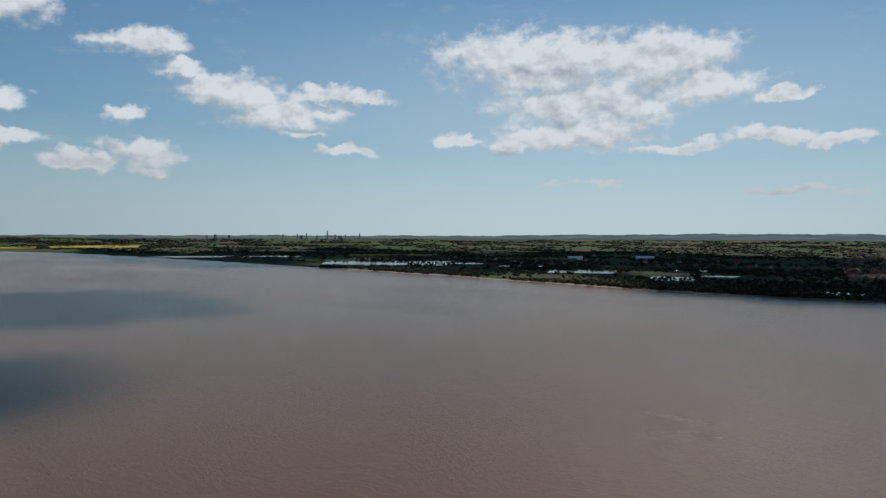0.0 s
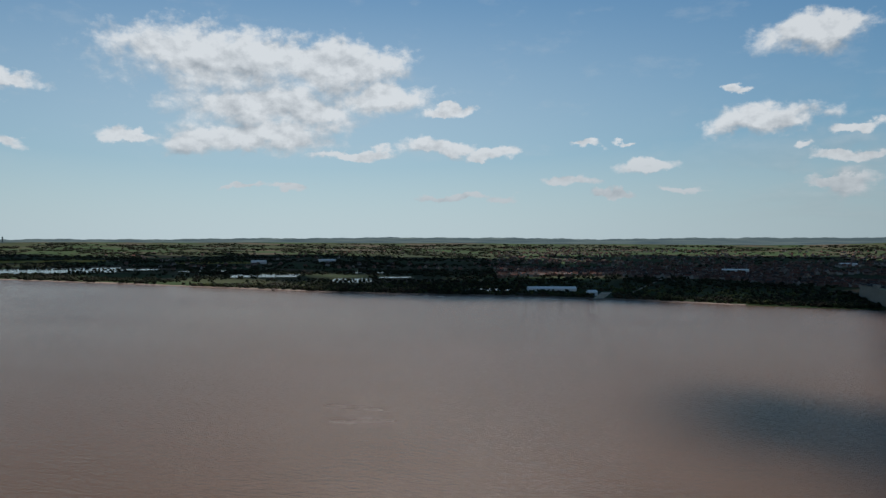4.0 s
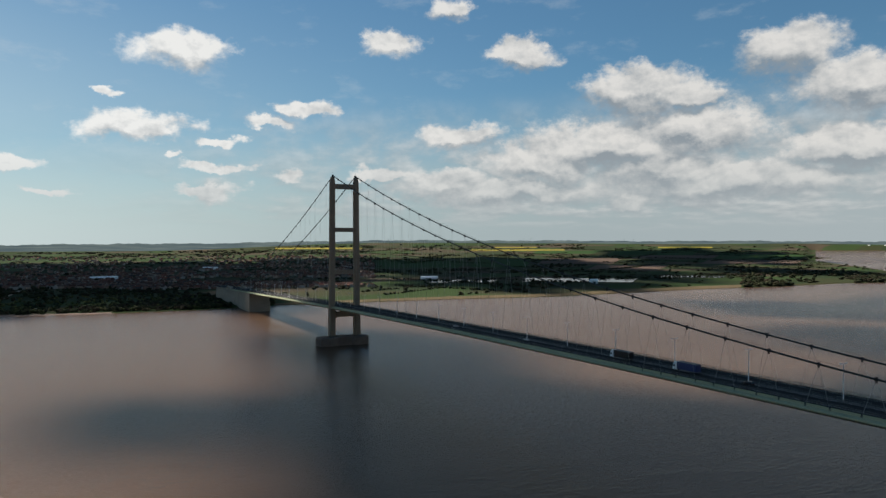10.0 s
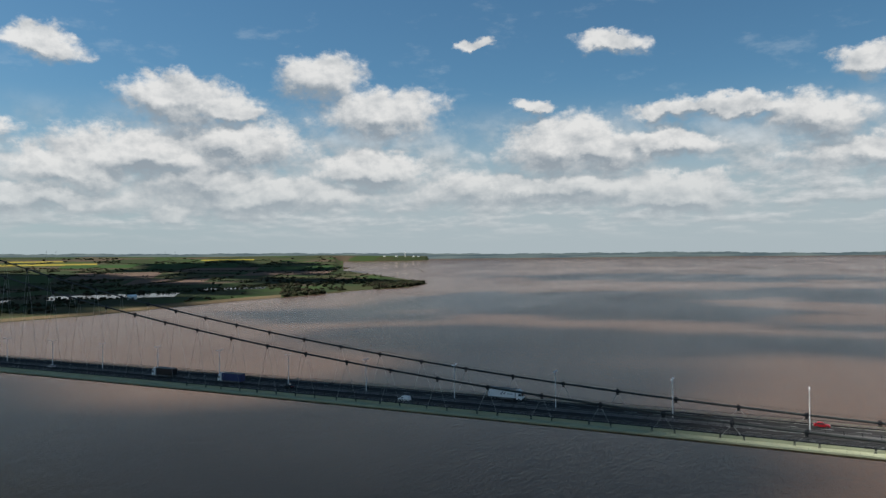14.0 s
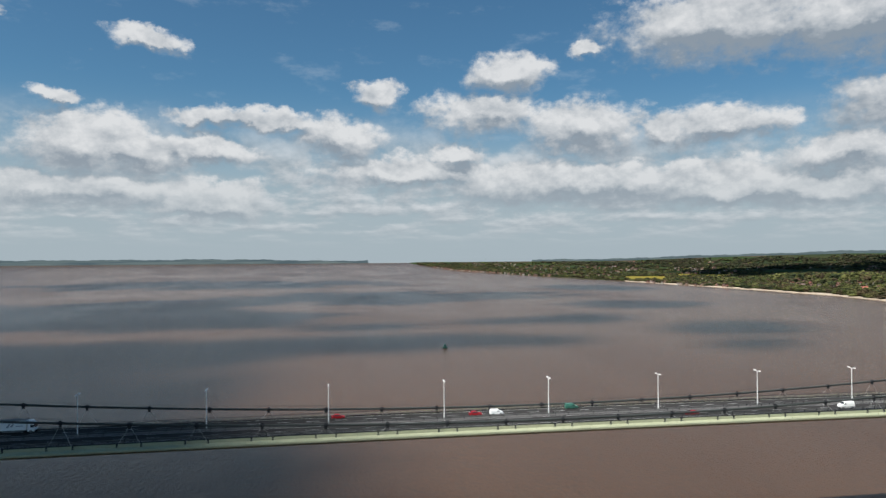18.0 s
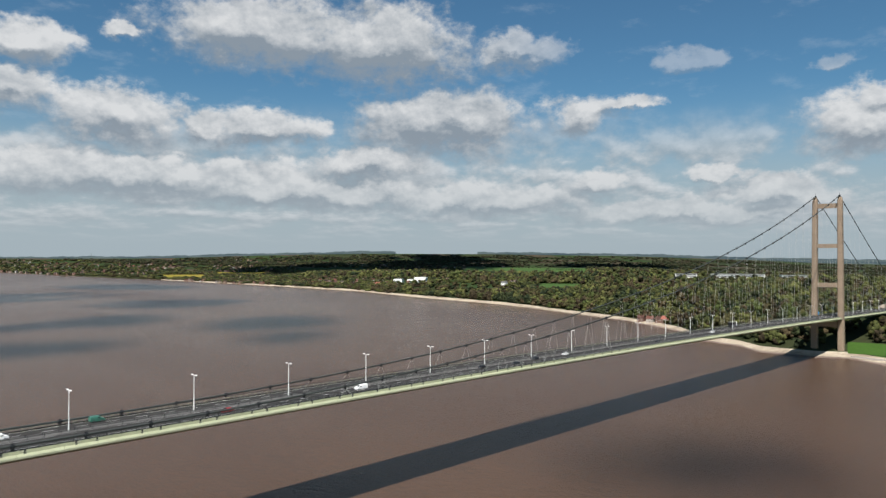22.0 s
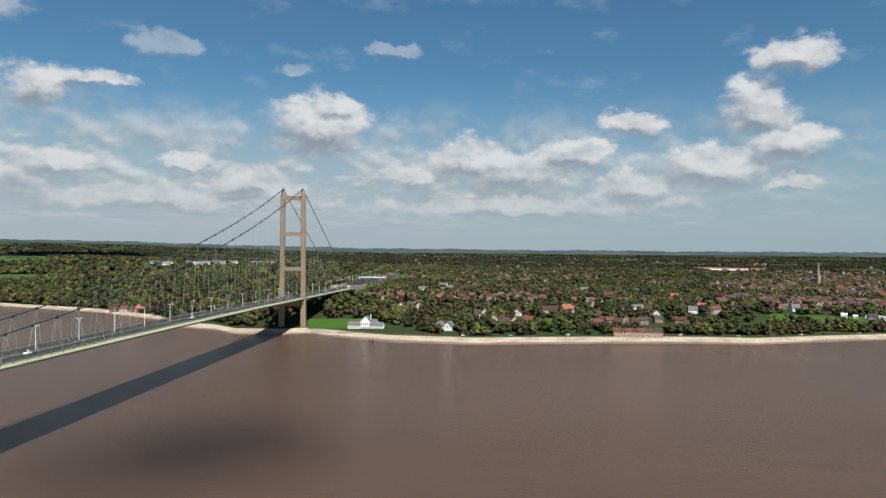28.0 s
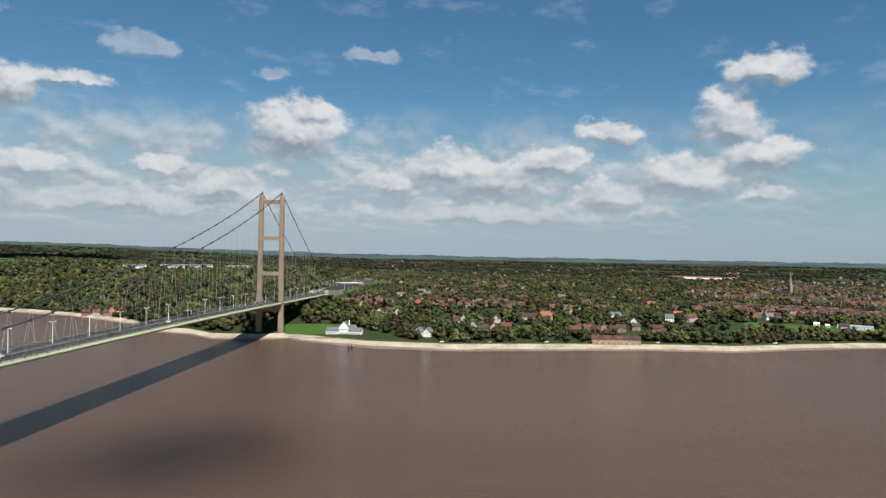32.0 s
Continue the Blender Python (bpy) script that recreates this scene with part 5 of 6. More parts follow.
lorry(540, -7.9, 1, WHITE_PAINT, "white box lorry driving on the far carriageway", True)
lorry(424, 3.8, -1, BLUE_PAINT, "dark blue curtain-sided lorry with a white cab")
lorry(386, 3.8, -1, BLACK_PAINT, "dark curtain-sided lorry with a pale cab")
van(508, 8.0, -1, WHITE_PAINT, "small white van on the near carriageway", False)
van(686, -3.8, 1, WHITE_PAINT, "small white van following a red hatchback", False)
van(804, 8.0, -1, WHITE_PAINT, "white panel van on the near carriageway")
van(713, -7.9, 1, GREEN_PAINT, "dark green van on the far carriageway", False)
car(635, -7.9, 1, RED_PAINT, "dark red hatchback on the far carriageway")
car(679, -3.8, 1, RED_PAINT, "bright red hatchback ahead of a white van")
car(748, 8.0, -1, RED_PAINT, "bright red hatchback on the near carriageway")
car(454, 3.8, -1, BLACK_PAINT, "black hatchback in the shaded part of the deck")
car(311, 3.8, -1, SILVER_PAINT, "silver hatchback in the shaded part of the deck")
car(230, 3.8, -1, SILVER_PAINT, "silver hatchback close to the south tower")
car(879, 3.8, -1, BLACK_PAINT, "black hatchback on the sunlit near lane")
car(899, 8.0, -1, BLACK_PAINT, "black hatchback overtaking on the near carriageway")
car(920, 3.8, -1, BLACK_PAINT, "black estate car on the sunlit near lane")
car(946, 3.8, -1, WHITE_PAINT, "white hatchback on the sunlit near lane")
car(1040, 8.0, -1, BLACK_PAINT, "black hatchback nearing the north tower")
car(1130, 3.8, -1, WHITE_PAINT, "white hatchback nearing the north tower")
lorry(1195, -7.9, 1, BLACK_PAINT, "tall dark lorry near the north tower")

# ---- on the river ----
buoy = thing("buoy", "dark green navigation buoy floating in the river", "buoy", at=Matrix.Translation((-516, 754, 0)))
part("float", Shape().tube([(0, 0, -0.6), (0, 0, 0.2), (0, 0, 1.1), (0, 0, 1.3)], [1.9, 2.7, 2.5, 1.8], 14), BUOY_GREEN, buoy)
for k in range(4):
    a = k * math.pi / 2
    part("leg", Shape().tube([(1.1 * math.cos(a), 1.1 * math.sin(a), 1.2), (0.3 * math.cos(a), 0.3 * math.sin(a), 3.6)], 0.11, 5), BUOY_GREEN, buoy)
part("top_cone", Shape().tube([(0, 0, 3.5), (0, 0, 4.8)], [0.9, 0.08], 10), BUOY_GREEN, buoy)
part("cage", Shape().box(-1.0, 1.0, -1.0, 1.0, 1.3, 3.5, 0.55), BUOY_GREEN, buoy)
for az, el in ((118.9, -2.2), (116.1, -2.12)):
    r = EYE_Z / math.tan(radians(-el))
    x, y = plan(az, r)
    b = thing("channel_marker", "dark post marker standing off the headland", "marker", "channel markers", at=Matrix.Translation((x, y, 0)))
    part("post", Shape().tube([(0, 0, -2), (0, 0, 4)], 0.3, 6), DARK_STEEL, b)
    part("top_mark", Shape().box(-0.7, 0.7, -0.7, 0.7, 3.6, 5.0, 0.4), DARK_STEEL, b)
# ---- houses ----
def house(w, d, h, rise, wall, roof, label, category="house", floors=2, chimneys=1, name="house"):
    """A gabled house, ridge along x, front to -y; the origin is at the middle of its base."""
    o = thing(name, label, category)
    x, y = w / 2, d / 2
    s = Shape().quads([(-x, -y, -3), (x, -y, -3), (x, y, -3), (-x, y, -3), (-x, -y, h), (x, -y, h), (x, y, h), (-x, y, h), (-x, 0, h + rise), (x, 0, h + rise)],
                      [(0, 1, 5, 4), (1, 2, 6, 9, 5), (2, 3, 7, 6), (3, 0, 4, 8, 7), (4, 5, 9, 8), (6, 7, 8, 9)])
    part("wall", s, wall, o)
    k = rise / y
    for q in (-1, 1):
        e = 0.45
        a, b = (x + e, q * (y + e), h - k * e + 0.12), (x + e, 0, h + rise + 0.12)
        t = 0.22
        r = Shape().quads([(-a[0], a[1], a[2]), a, b, (-b[0], 0, b[2]), (-a[0], a[1], a[2] + t), (a[0], a[1], a[2] + t), (b[0], 0, b[2] + t), (-b[0], 0, b[2] + t)],
                          [(0, 1, 2, 3), (4, 5, 6, 7), (0, 1, 5, 4), (1, 2, 6, 5), (3, 0, 4, 7)])
        part("roof_slope", r, roof, o)
    for c in range(chimneys):
        cx = -x * 0.7 + c * 1.4 * x
        part("chimney", Shape().box(cx - 0.4, cx + 0.4, -0.35, 0.35, h + rise * 0.6, h + rise + 1.3), BRICK, o)
    n = max(2, int(w / 3.2))
    for f in range(floors):
        for i in range(n):
            cx = -x + (i + 0.5) * w / n
            z = 0.9 + f * (h / floors)
            if f == 0 and i == n // 2:
                part("door", Shape().box(cx - 0.48, cx + 0.48, -y - 0.06, -y + 0.02, 0, 2.05), TIMBER, o)
                continue
            win = part("window", Shape().box(cx - 0.65, cx + 0.65, -y - 0.05, -y + 0.02, z, z + 1.25), WHITE_PAINT, o)
            part("pane", Shape().box(cx - 0.55, cx + 0.55, -y - 0.07, -y - 0.045, z + 0.1, z + 1.15), GLASS_DARK, win)
    for q in (-1, 1):
        part("gable_window", Shape().box(q * x - 0.04, q * x + 0.04, -0.6, 0.6, h - 1.6, h - 0.4), GLASS_DARK, o)
    return o


def set_at(o, x, y, turn=0.0, z=None):
    o.matrix_basis = pose(x, y, ground_at(x, y) if z is None else z, 0, 0, turn)
    return o


def kin(o, az, el, turn, label="", group="", front=0.0):
    """front: how far the ground before it is kept open."""
    x, y, z = site(az, el)
    if front:
        q = front / math.hypot(CX - x, CY - y)
        TAKEN.append((x + (CX - x) * q, y + (CY - y) * q, 10))
    c = copy_thing(o, pose(x, y, z, 0, 0, turn))
    TAKEN.append((x, y, 8))
    return tagged(c, label, group=group) if label or group else c


TAKEN = []
CLEAR += [(-17.0, -9.4, -6.5, -6.0), (-17.0, -9.4, -5.85, -5.6)]
# the white riverside inn on the lawn beside the north tower
inn = thing("riverside_inn", "long white inn with dark slate roofs beside the beach", "inn", at=pose(86, 1397, 2.9, 0, 0, -6) @ Matrix.Diagonal((0.86, 0.9, 1.35, 1)))
TAKEN.append((88, 1399, 34))
for cx, cy, w, d, h, rise in ((0, 0, 13, 9, 6.2, 4.4), (-14.5, -1.5, 17, 8, 3.3, 2.6), (14.5, -1.5, 17, 8, 3.3, 2.6), (1, 8, 22, 8, 4.0, 3.2)):
    x0, x1, y0, y1 = cx - w / 2, cx + w / 2, cy - d / 2, cy + d / 2
    along = w > d * 1.5
    s = Shape()
    if along:
        s.quads([(x0, y0, -3), (x1, y0, -3), (x1, y1, -3), (x0, y1, -3), (x0, y0, h), (x1, y0, h), (x1, y1, h), (x0, y1, h), (x0, cy, h + rise), (x1, cy, h + rise)],
                [(0, 1, 5, 4), (1, 2, 6, 9, 5), (2, 3, 7, 6), (3, 0, 4, 8, 7), (4, 5, 9, 8), (6, 7, 8, 9)])
        edges = [[(x0 - 0.3, y - q * 0.4, h - 0.2), (x1 + 0.3, y - q * 0.4, h - 0.2), (x1 + 0.3, cy, h + rise + 0.15), (x0 - 0.3, cy, h + rise + 0.15)] for y, q in ((y0, 1), (y1, -1))]
    else:
        s.quads([(x0, y0, -3), (x1, y0, -3), (x1, y1, -3), (x0, y1, -3), (x0, y0, h), (x1, y0, h), (x1, y1, h), (x0, y1, h), (cx, y0, h + rise), (cx, y1, h + rise)],
                [(0, 1, 5, 8, 4), (1, 2, 6, 5), (2, 3, 7, 9, 6), (3, 0, 4, 7), (5, 6, 9, 8), (4, 7, 9, 8)])
        edges = [[(x - q * 0.4, y0 - 0.3, h - 0.2), (x - q * 0.4, y1 + 0.3, h - 0.2), (cx, y1 + 0.3, h + rise + 0.15), (cx, y0 - 0.3, h + rise + 0.15)] for x, q in ((x0, 1), (x1, -1))]
    part("wall", s, RENDER_WHITE, inn)
    for e in edges:
        part("roof_slope", Shape().quads(e + [(x, y, z + 0.2) for x, y, z in e], [(0, 1, 2, 3), (4, 5, 6, 7), (0, 1, 5, 4), (1, 2, 6, 5), (2, 3, 7, 6), (3, 0, 4, 7)]), SLATE, inn, "dark slate roof")
    for i in range(int(w / 2.6)):
        for f in range(2 if h > 5 else 1):
            wx = x0 + (i + 0.6) * 2.6
            wn = part("window", Shape().box(wx - 0.5, wx + 0.5, y0 - 0.05, y0 + 0.03, 0.9 + 2.9 * f, 2.2 + 2.9 * f), BLACK_PAINT, inn)
            part("pane", Shape().box(wx - 0.42, wx + 0.42, y0 - 0.07, y0 - 0.045, 1.0 + 2.9 * f, 2.1 + 2.9 * f), GLASS_DARK, wn)
part("chimney", Shape().box(5.2, 6.2, -0.5, 0.5, 8, 12.2), RENDER_WHITE, inn)
wall = thing("garden_wall", "low brick garden wall along the shore road", "wall")
for k in range(9):
    x = 30 + k * 15.0
    part("wall_bay", Shape().box(x, x + 14.6, 1372.6 - 0.18 * (x - 30), 1373.0 - 0.18 * (x - 30), 1.5, 3.3), BRICK, wall)

tan_brick = house(10, 8, 5.2, 3.4, BRICK, ROOF_TILE, "brick house with a tiled gable roof among trees", chimneys=2)
set_at(tan_brick, 236, 1420, 5)
white_cottage = house(11, 8, 5.0, 4.4, RENDER_WHITE, SLATE, "small white cottage with a slate roof by the beach", chimneys=1)
set_at(white_cottage, 168, 1386, 70)
villa = house(13, 10, 6.0, 4.0, BRICK, ROOF_TILE, "large brick villa with a steep tiled roof", chimneys=2)
set_at(villa, 266, 1438, -12)
white_villa = house(14, 10, 7.5, 3.0, RENDER_WHITE, SLATE, "tall cream-white villa with a slate roof among trees", floors=3, chimneys=2)
set_at(white_villa, *site(-12.7, -5.05)[:2], 10)
red_house = house(12, 9, 5.6, 4.2, BRICK, PANTILE, "brick house with a bright red pantile roof", chimneys=1)
set_at(red_house, *site(-7.4, -5.25)[:2], -14)
cream_house = house(8.5, 8, 5.2, 4.2, CREAM, ROOF_TILE, "pale cream gabled house with a brown tiled roof", chimneys=1)
set_at(cream_house, *site(6.3, -5.6)[:2], 80)
terrace = house(6.2, 9, 5.6, 3.0, TAN_BRICK, ROOF_TILE, "sandy brick terraced house facing the shore road", category="terraced house", chimneys=1)
set_at(terrace, 350, 1362, 3)
TAKEN += [(236, 1420, 14), (168, 1386, 15), (266, 1438, 16), (350, 1362, 9)]
for k in range(1, 8):
    copy_thing(terrace, pose(350 + k * 6.25, 1362 + k * 0.33, ground_at(350 + k * 6, 1364), 0, 0, 3))
    TAKEN.append((350 + k * 6.25, 1364, 8))
# houses picked out along the shore: pale gables, dark brick closes, the terrace and its neighbours
for az, el, turn in ((6.1, -5.12, 80), (5.4, -5.07, 12), (4.7, -5.11, 95), (0.7, -6.13, 70), (0.0, -5.75, 15), (-0.6, -5.60, 88), (-1.4, -6.10, 80), (-2.3, -6.36, 12), (-3.0, -6.21, 95), (-3.3, -5.55, 70),):
    kin(cream_house, az, el, turn, front=15)
for az, el, turn in ((-5.6, -5.37, 4), (-6.2, -5.35, 2),):
    kin(villa, az, el, turn, front=15)
for az, el, turn in ((-7.2, -5.15, 10),):
    kin(red_house, az, el, turn, front=15)
for az, el, turn in ((-9.5, -6.21, 5), (-9.9, -5.84, 85), (-10.5, -6.04, 10), (-11.2, -6.11, -8), (-11.8, -5.95, 75), (-12.5, -6.10, 4), (-13.1, -5.95, 5), (-9.7, -5.39, 85), (-14.2, -5.77, 10), (-15.8, -5.84, -8), (-16.3, -5.69, 75),):
    kin(tan_brick, az, el, turn, front=12)
for az, el, turn in ((-12.5, -4.99, 15), (-14.1, -5.38, 80), (-16.8, -4.97, -10), (2.3, -6.80, 70), (-23.9, -4.49, 5),):
    kin(white_cottage, az, el, turn, front=15)
for az, el, turn in ((4.4, -3.81, 15), (2.7, -3.42, -12), (2.3, -3.65, 30), (-8.6, -3.61, 8),):
    kin(white_villa, az, el, turn, front=15)
rng = np.random.default_rng(4)
for k in range(24):
    az, el = rng.uniform(-31, 5), rng.uniform(-5.3, -3.6)
    kin((tan_brick, villa, terrace, red_house)[int(rng.choice(4, p=[0.5, 0.3, 0.15, 0.05]))], az, el, rng.uniform(-60, 60))
for az, el, turn in ((27.8, -5.05, 4), (27.1, -5.08, 6), (26.4, -5.1, 2)):
    kin(tan_brick, az, el, turn, "low boathouse with a faded tiled roof above the beach")
kin(red_house, 25.9, -5.12, 0, "brick boathouse with a red pantile roof above the beach")
kin(red_house, 49.2, -2.4, 20, "red brick lodge with a tiled roof in the woods")
kin(white_villa, 38.7, -2.35, 15, "brick country house with white gables in the woods")

# office blocks on the wooded ridge
for az0, az1, el in ((22.6, 18.9, -1.68), (25.2, 23.6, -1.72), (17.8, 16.2, -1.7)):
    (xa, ya, za), (xb, yb, zb) = site(az0, el), site(az1, el)
    L, turn = math.hypot(xb - xa, yb - ya), math.degrees(math.atan2(yb - ya, xb - xa))
    o = thing("office_block", "long low white office block on the wooded ridge", "office block", at=pose((xa + xb) / 2, (ya + yb) / 2, (za + zb) / 2 + 9, 0, 0, turn))
    part("wall", Shape().box(-L / 2, L / 2, -9, 9, -14, 9), WHITE_PAINT, o)
    for f in range(2):
        part("window_band", Shape().box(-L / 2 + 2, L / 2 - 2, -9.2, -8.9, 1.2 + 4 * f, 3.4 + 4 * f), GLASS_DARK, o)
    part("roof", Shape().box(-L / 2 - 1, L / 2 + 1, -10, 10, 9, 9.8), GALV, o)
x, y, z = site(46.3, -2.12)
o = thing("white_works", "pair of square white works buildings above the north shore", "works", at=pose(x, y, z, 0, 0, 30))
for k, (dx, w, h) in enumerate(((-42, 26, 9), (-6, 18, 8), (24, 34, 15))):
    part("block", Shape().box(dx - w / 2, dx + w / 2, -10, 10, -3, h), WHITE_PAINT, o)
    part("roof_plant", Shape().box(dx - 3, dx + 3, -3, 3, h, h + 2.5), GALV, o)
    part("loading_door", Shape().box(dx - 3, dx + 3, -10.1, -9.9, 0, 5), DARK_STEEL, o)
# huts and a long pavilion behind the east lawn
for az, el, w, d, h, roof, lab in ((-27.0, -4.8, 7, 5, 4.2, WHITE_PAINT, "small white flat-roofed hut beside the lawn"), (-27.7, -4.8, 5, 4, 2.6, WHITE_PAINT, "small white flat-roofed hut beside the lawn"),
                                   (-29.4, -4.82, 40, 14, 3.6, GREY_PAINT, "long low pavilion with a blue-grey roof beside the lawn"), (-32.0, -4.8, 34, 14, 3.6, GREY_PAINT, "long low pavilion with a blue-grey roof beside the lawn")):
    x, y, z = site(az, el)
    TAKEN.append((x, y, w * 0.6))
    o = thing("pavilion" if w > 10 else "hut", lab, "pavilion" if w > 10 else "hut", at=pose(x, y, z, 0, 0, az))
    part("wall", Shape().box(-w / 2, w / 2, -d / 2, d / 2, -2, h), WHITE_PAINT, o)
    part("roof", Shape().box(-w / 2 - 0.3, w / 2 + 0.3, -d / 2 - 0.3, d / 2 + 0.3, h, h + 1.6, 0.97, 0.3), roof, o)
    for k in range(max(2, int(w / 4))):
        wx = -w / 2 + (k + 0.5) * w / max(2, int(w / 4))
        part("window", Shape().box(wx - 0.8, wx + 0.8, -d / 2 - 0.06, -d / 2 + 0.02, 1.0, 2.2), GLASS_DARK, o)
# church with a spire
x, y, z = site(-25.4, -2.62)
o = thing("church", "grey stone church with a tall pointed spire above the town", "church", at=pose(x, y, z, 0, 0, 20))
part("tower", Shape().box(-3.5, 3.5, -3.5, 3.5, -2, 24), ANCHOR, o)
part("spire", Shape().tube([(0, 0, 24), (0, 0, 58)], [3.6, 0.1], 8), ANCHOR, o, "slender stone spire")
part("nave", Shape().sweep(lambda q: [(-6, -2), (6, -2), (6, 9), (0, 15), (-6, 9)], [3.5, 34]), SLATE, o)
for k in range(4):
    part("pinnacle", Shape().tube([((-3, 3)[k % 2], (-3, 3)[k // 2], 24), ((-3, 3)[k % 2], (-3, 3)[k // 2], 29)], [0.5, 0.05], 5), ANCHOR, o)
# long red brick works far behind the town
for az0, az1 in ((-17.2, -19.0), (-19.1, -20.8), (-21.0, -21.9)):
    (xa, ya, za), (xb, yb, zb) = site(az0, -1.62), site(az1, -1.62)
    L, turn = math.hypot(xb - xa, yb - ya), math.degrees(math.atan2(yb - ya, xb - xa))
    o = thing("brick_works", "long red-roofed works building far behind the town", "works", "red-roofed works", at=pose((xa + xb) / 2, (ya + yb) / 2, (za + zb) / 2, 0, 0, turn))
    for q in range(5):
        part("roof_bay", Shape().sweep(lambda t: [(-L / 2, 6), (L / 2, 6), (L / 2, 9), (-L / 2, 9)], [q * 14, q * 14 + 12]), PANTILE, o)
    part("wall", Shape().box(-L / 2, L / 2, 0, 70, -6, 6), RENDER_WHITE, o)
# south bank: sheds, jetty, haven buildings
for az, el, w, h, lab in ((180.6, -2.62, 62, 8, "long pale industrial shed roof in the south town"), (-166.5, -4.28, 34, 5, "white boat shed beside the haven"), (-164.6, -4.3, 46, 5, "low white boatyard shed by the south shore"), (-168.6, -4.55, 14, 5, "pale haven office near the jetty"),
                          (142.0, -3.08, 16, 7, "white gabled building on the south shore"), (155.4, -2.82, 40, 6, "brick farm building among trees"), (-147, -2.0, 60, 7, "white industrial shed beyond the pits"), (-141.6, -2.12, 46, 8, "white barn beside the yellow field"), (173, -1.9, 50, 7, "long grey warehouse roof in the south town")):
    x, y, z = site(az, el)
    o = thing("shed", lab, "shed", at=pose(x, y, z, 0, 0, math.degrees(math.atan2(-(y - CY), -(x - CX))) + 90 + 12))
    part("wall", Shape().box(-w / 2, w / 2, -9, 9, -3, h), WHITE_PAINT, o)
    for q in (-1, 1):
        part("roof_slope", Shape().quads([(-w / 2 - 0.5, q * 9.5, h - 0.1), (w / 2 + 0.5, q * 9.5, h - 0.1), (w / 2 + 0.5, 0, h + 3), (-w / 2 - 0.5, 0, h + 3)], [(0, 1, 2, 3)]), WHITE_PAINT, o)
    part("shed_door", Shape().box(-2.5, 2.5, -9.1, -8.95, 0, 4), DARK_STEEL, o)
# the haven mouth: a pale muddy channel, two timber jetties and a slipway road
patch("haven_creek", "narrow muddy creek running into the river", "creek", SAND, -169.5, -168.7, -4.85, -4.3, -0.7, 0.5)
patch("haven_road", "grey lane running inland from the haven", "lane", ANCHOR, -171.3, -171.5, -4.5, -3.0, -3.0, 0.6)
CLEAR.pop()
for az, turn, L in ((-168.2, 24, 34), (-169.9, -30, 26), (-142.9, 30, 24)):
    r = float(shore_r(az))
    x, y = plan(az, r)
    o = thing("jetty", "weathered timber jetty at the south shore", "jetty", "jetties", at=pose(x, y, 0, 0, 0, turn))
    part("deck_boards", Shape().box(-1.6, 1.6, -6, L, 2.0, 2.3), TIMBER, o)
    for k in range(7):
        for q in (-1.4, 1.4):
            part("pile", Shape().box(q - 0.2, q + 0.2, k * L / 6 - 0.2, k * L / 6 + 0.2, -3, 2.9), TIMBER, o)
x, y = 104.0, 1312.0
o = thing("groyne", "dark weathered timber groyne on the north beach", "groyne", at=pose(x, y, 0, 0, 0, 12))
for k in range(12):
    part("post", Shape().box(-0.3 + (k % 2) * 3.2, 0.3 + (k % 2) * 3.2, -12 + (k // 2) * 4.2, -11.4 + (k // 2) * 4.2, -2, 2.6 + 0.5 * math.sin(k * 2.3)), TIMBER, o)
part("plank_wall", Shape().box(-0.15, 0.15, -13, 10, -2, 1.6), TIMBER, o)
part("plank_wall", Shape().box(3.1, 3.4, -13, 10, -2, 1.3), TIMBER, o)
rocks = Shape()
for k in range(260):
    a = rng.uniform(-33, 30)
    r = float(shore_r(a)) + rng.uniform(-9, 2)
    x, y = plan(a, r)
    s = rng.uniform(0.4, 1.3)
    rocks.box(x - s, x + s, y - s * 0.8, y + s * 0.8, -1.2, float(land_z(a, r)) + s * 0.7, 0.6)
tagged(new("shore_rocks", rocks.mesh("shore_rocks", PIER)), "dark wet boulders along the water's edge", "rocks", kind="stuff")
# shore road with parked cars on the north bank
strip("shore_road", "grey shore road behind the beach", "road", ASPHALT, -31, 9, 36, 41, 0.25)
strip("shore_verge", "grass verge between beach and road", "verge", GRASS, -31, 12, 31, 36.2, 0.22)
for k in range(16):
    a = -28 + k * 2.1 + rng.uniform(-0.5, 0.5)
    x, y = plan(a, float(shore_r(a)) + 38.5)
    paint = (SILVER_PAINT, BLACK_PAINT, WHITE_PAINT, RED_PAINT)[k % 4]
    c = car(0, 0, 1, paint, ("silver", "black", "white", "red")[k % 4] + " car parked on the shore road")
    c.matrix_basis = pose(x, y, ground_at(x, y) + 0.3, 0, 0, a + 90)
# refinery and chimneys on the horizon
ref = thing("refinery", "faint refinery stacks and tanks on the far horizon", "refinery", "far works")
for k, (az, h, w) in enumerate(((-112.6, 9, 9), (-113.2, 14, 26), (-114.2, 10, 18), (-118.2, 16, 3), (-119.3, 20, 3), (-120.0, 24, 3), (-120.8, 14, 3), (-121.6, 42, 3), (-122.2, 16, 4), (-123.0, 14, 3), (-124.1, 24, 3), (-119.6, 8, 34), (-122.6, 9, 40))):
    x, y = plan(az, EDGE - 60)
    z = skyline_z(az, EDGE - 60) - 3
    part("stack" if w < 5 else "plant_block", Shape().box(x - w / 2, x + w / 2, y - 4, y + 4, z - 40, z + h, 0.85), GREY_PAINT, ref)
works = thing("cement_works", "pale cement works with a tall chimney on the far shore", "works", "far works")
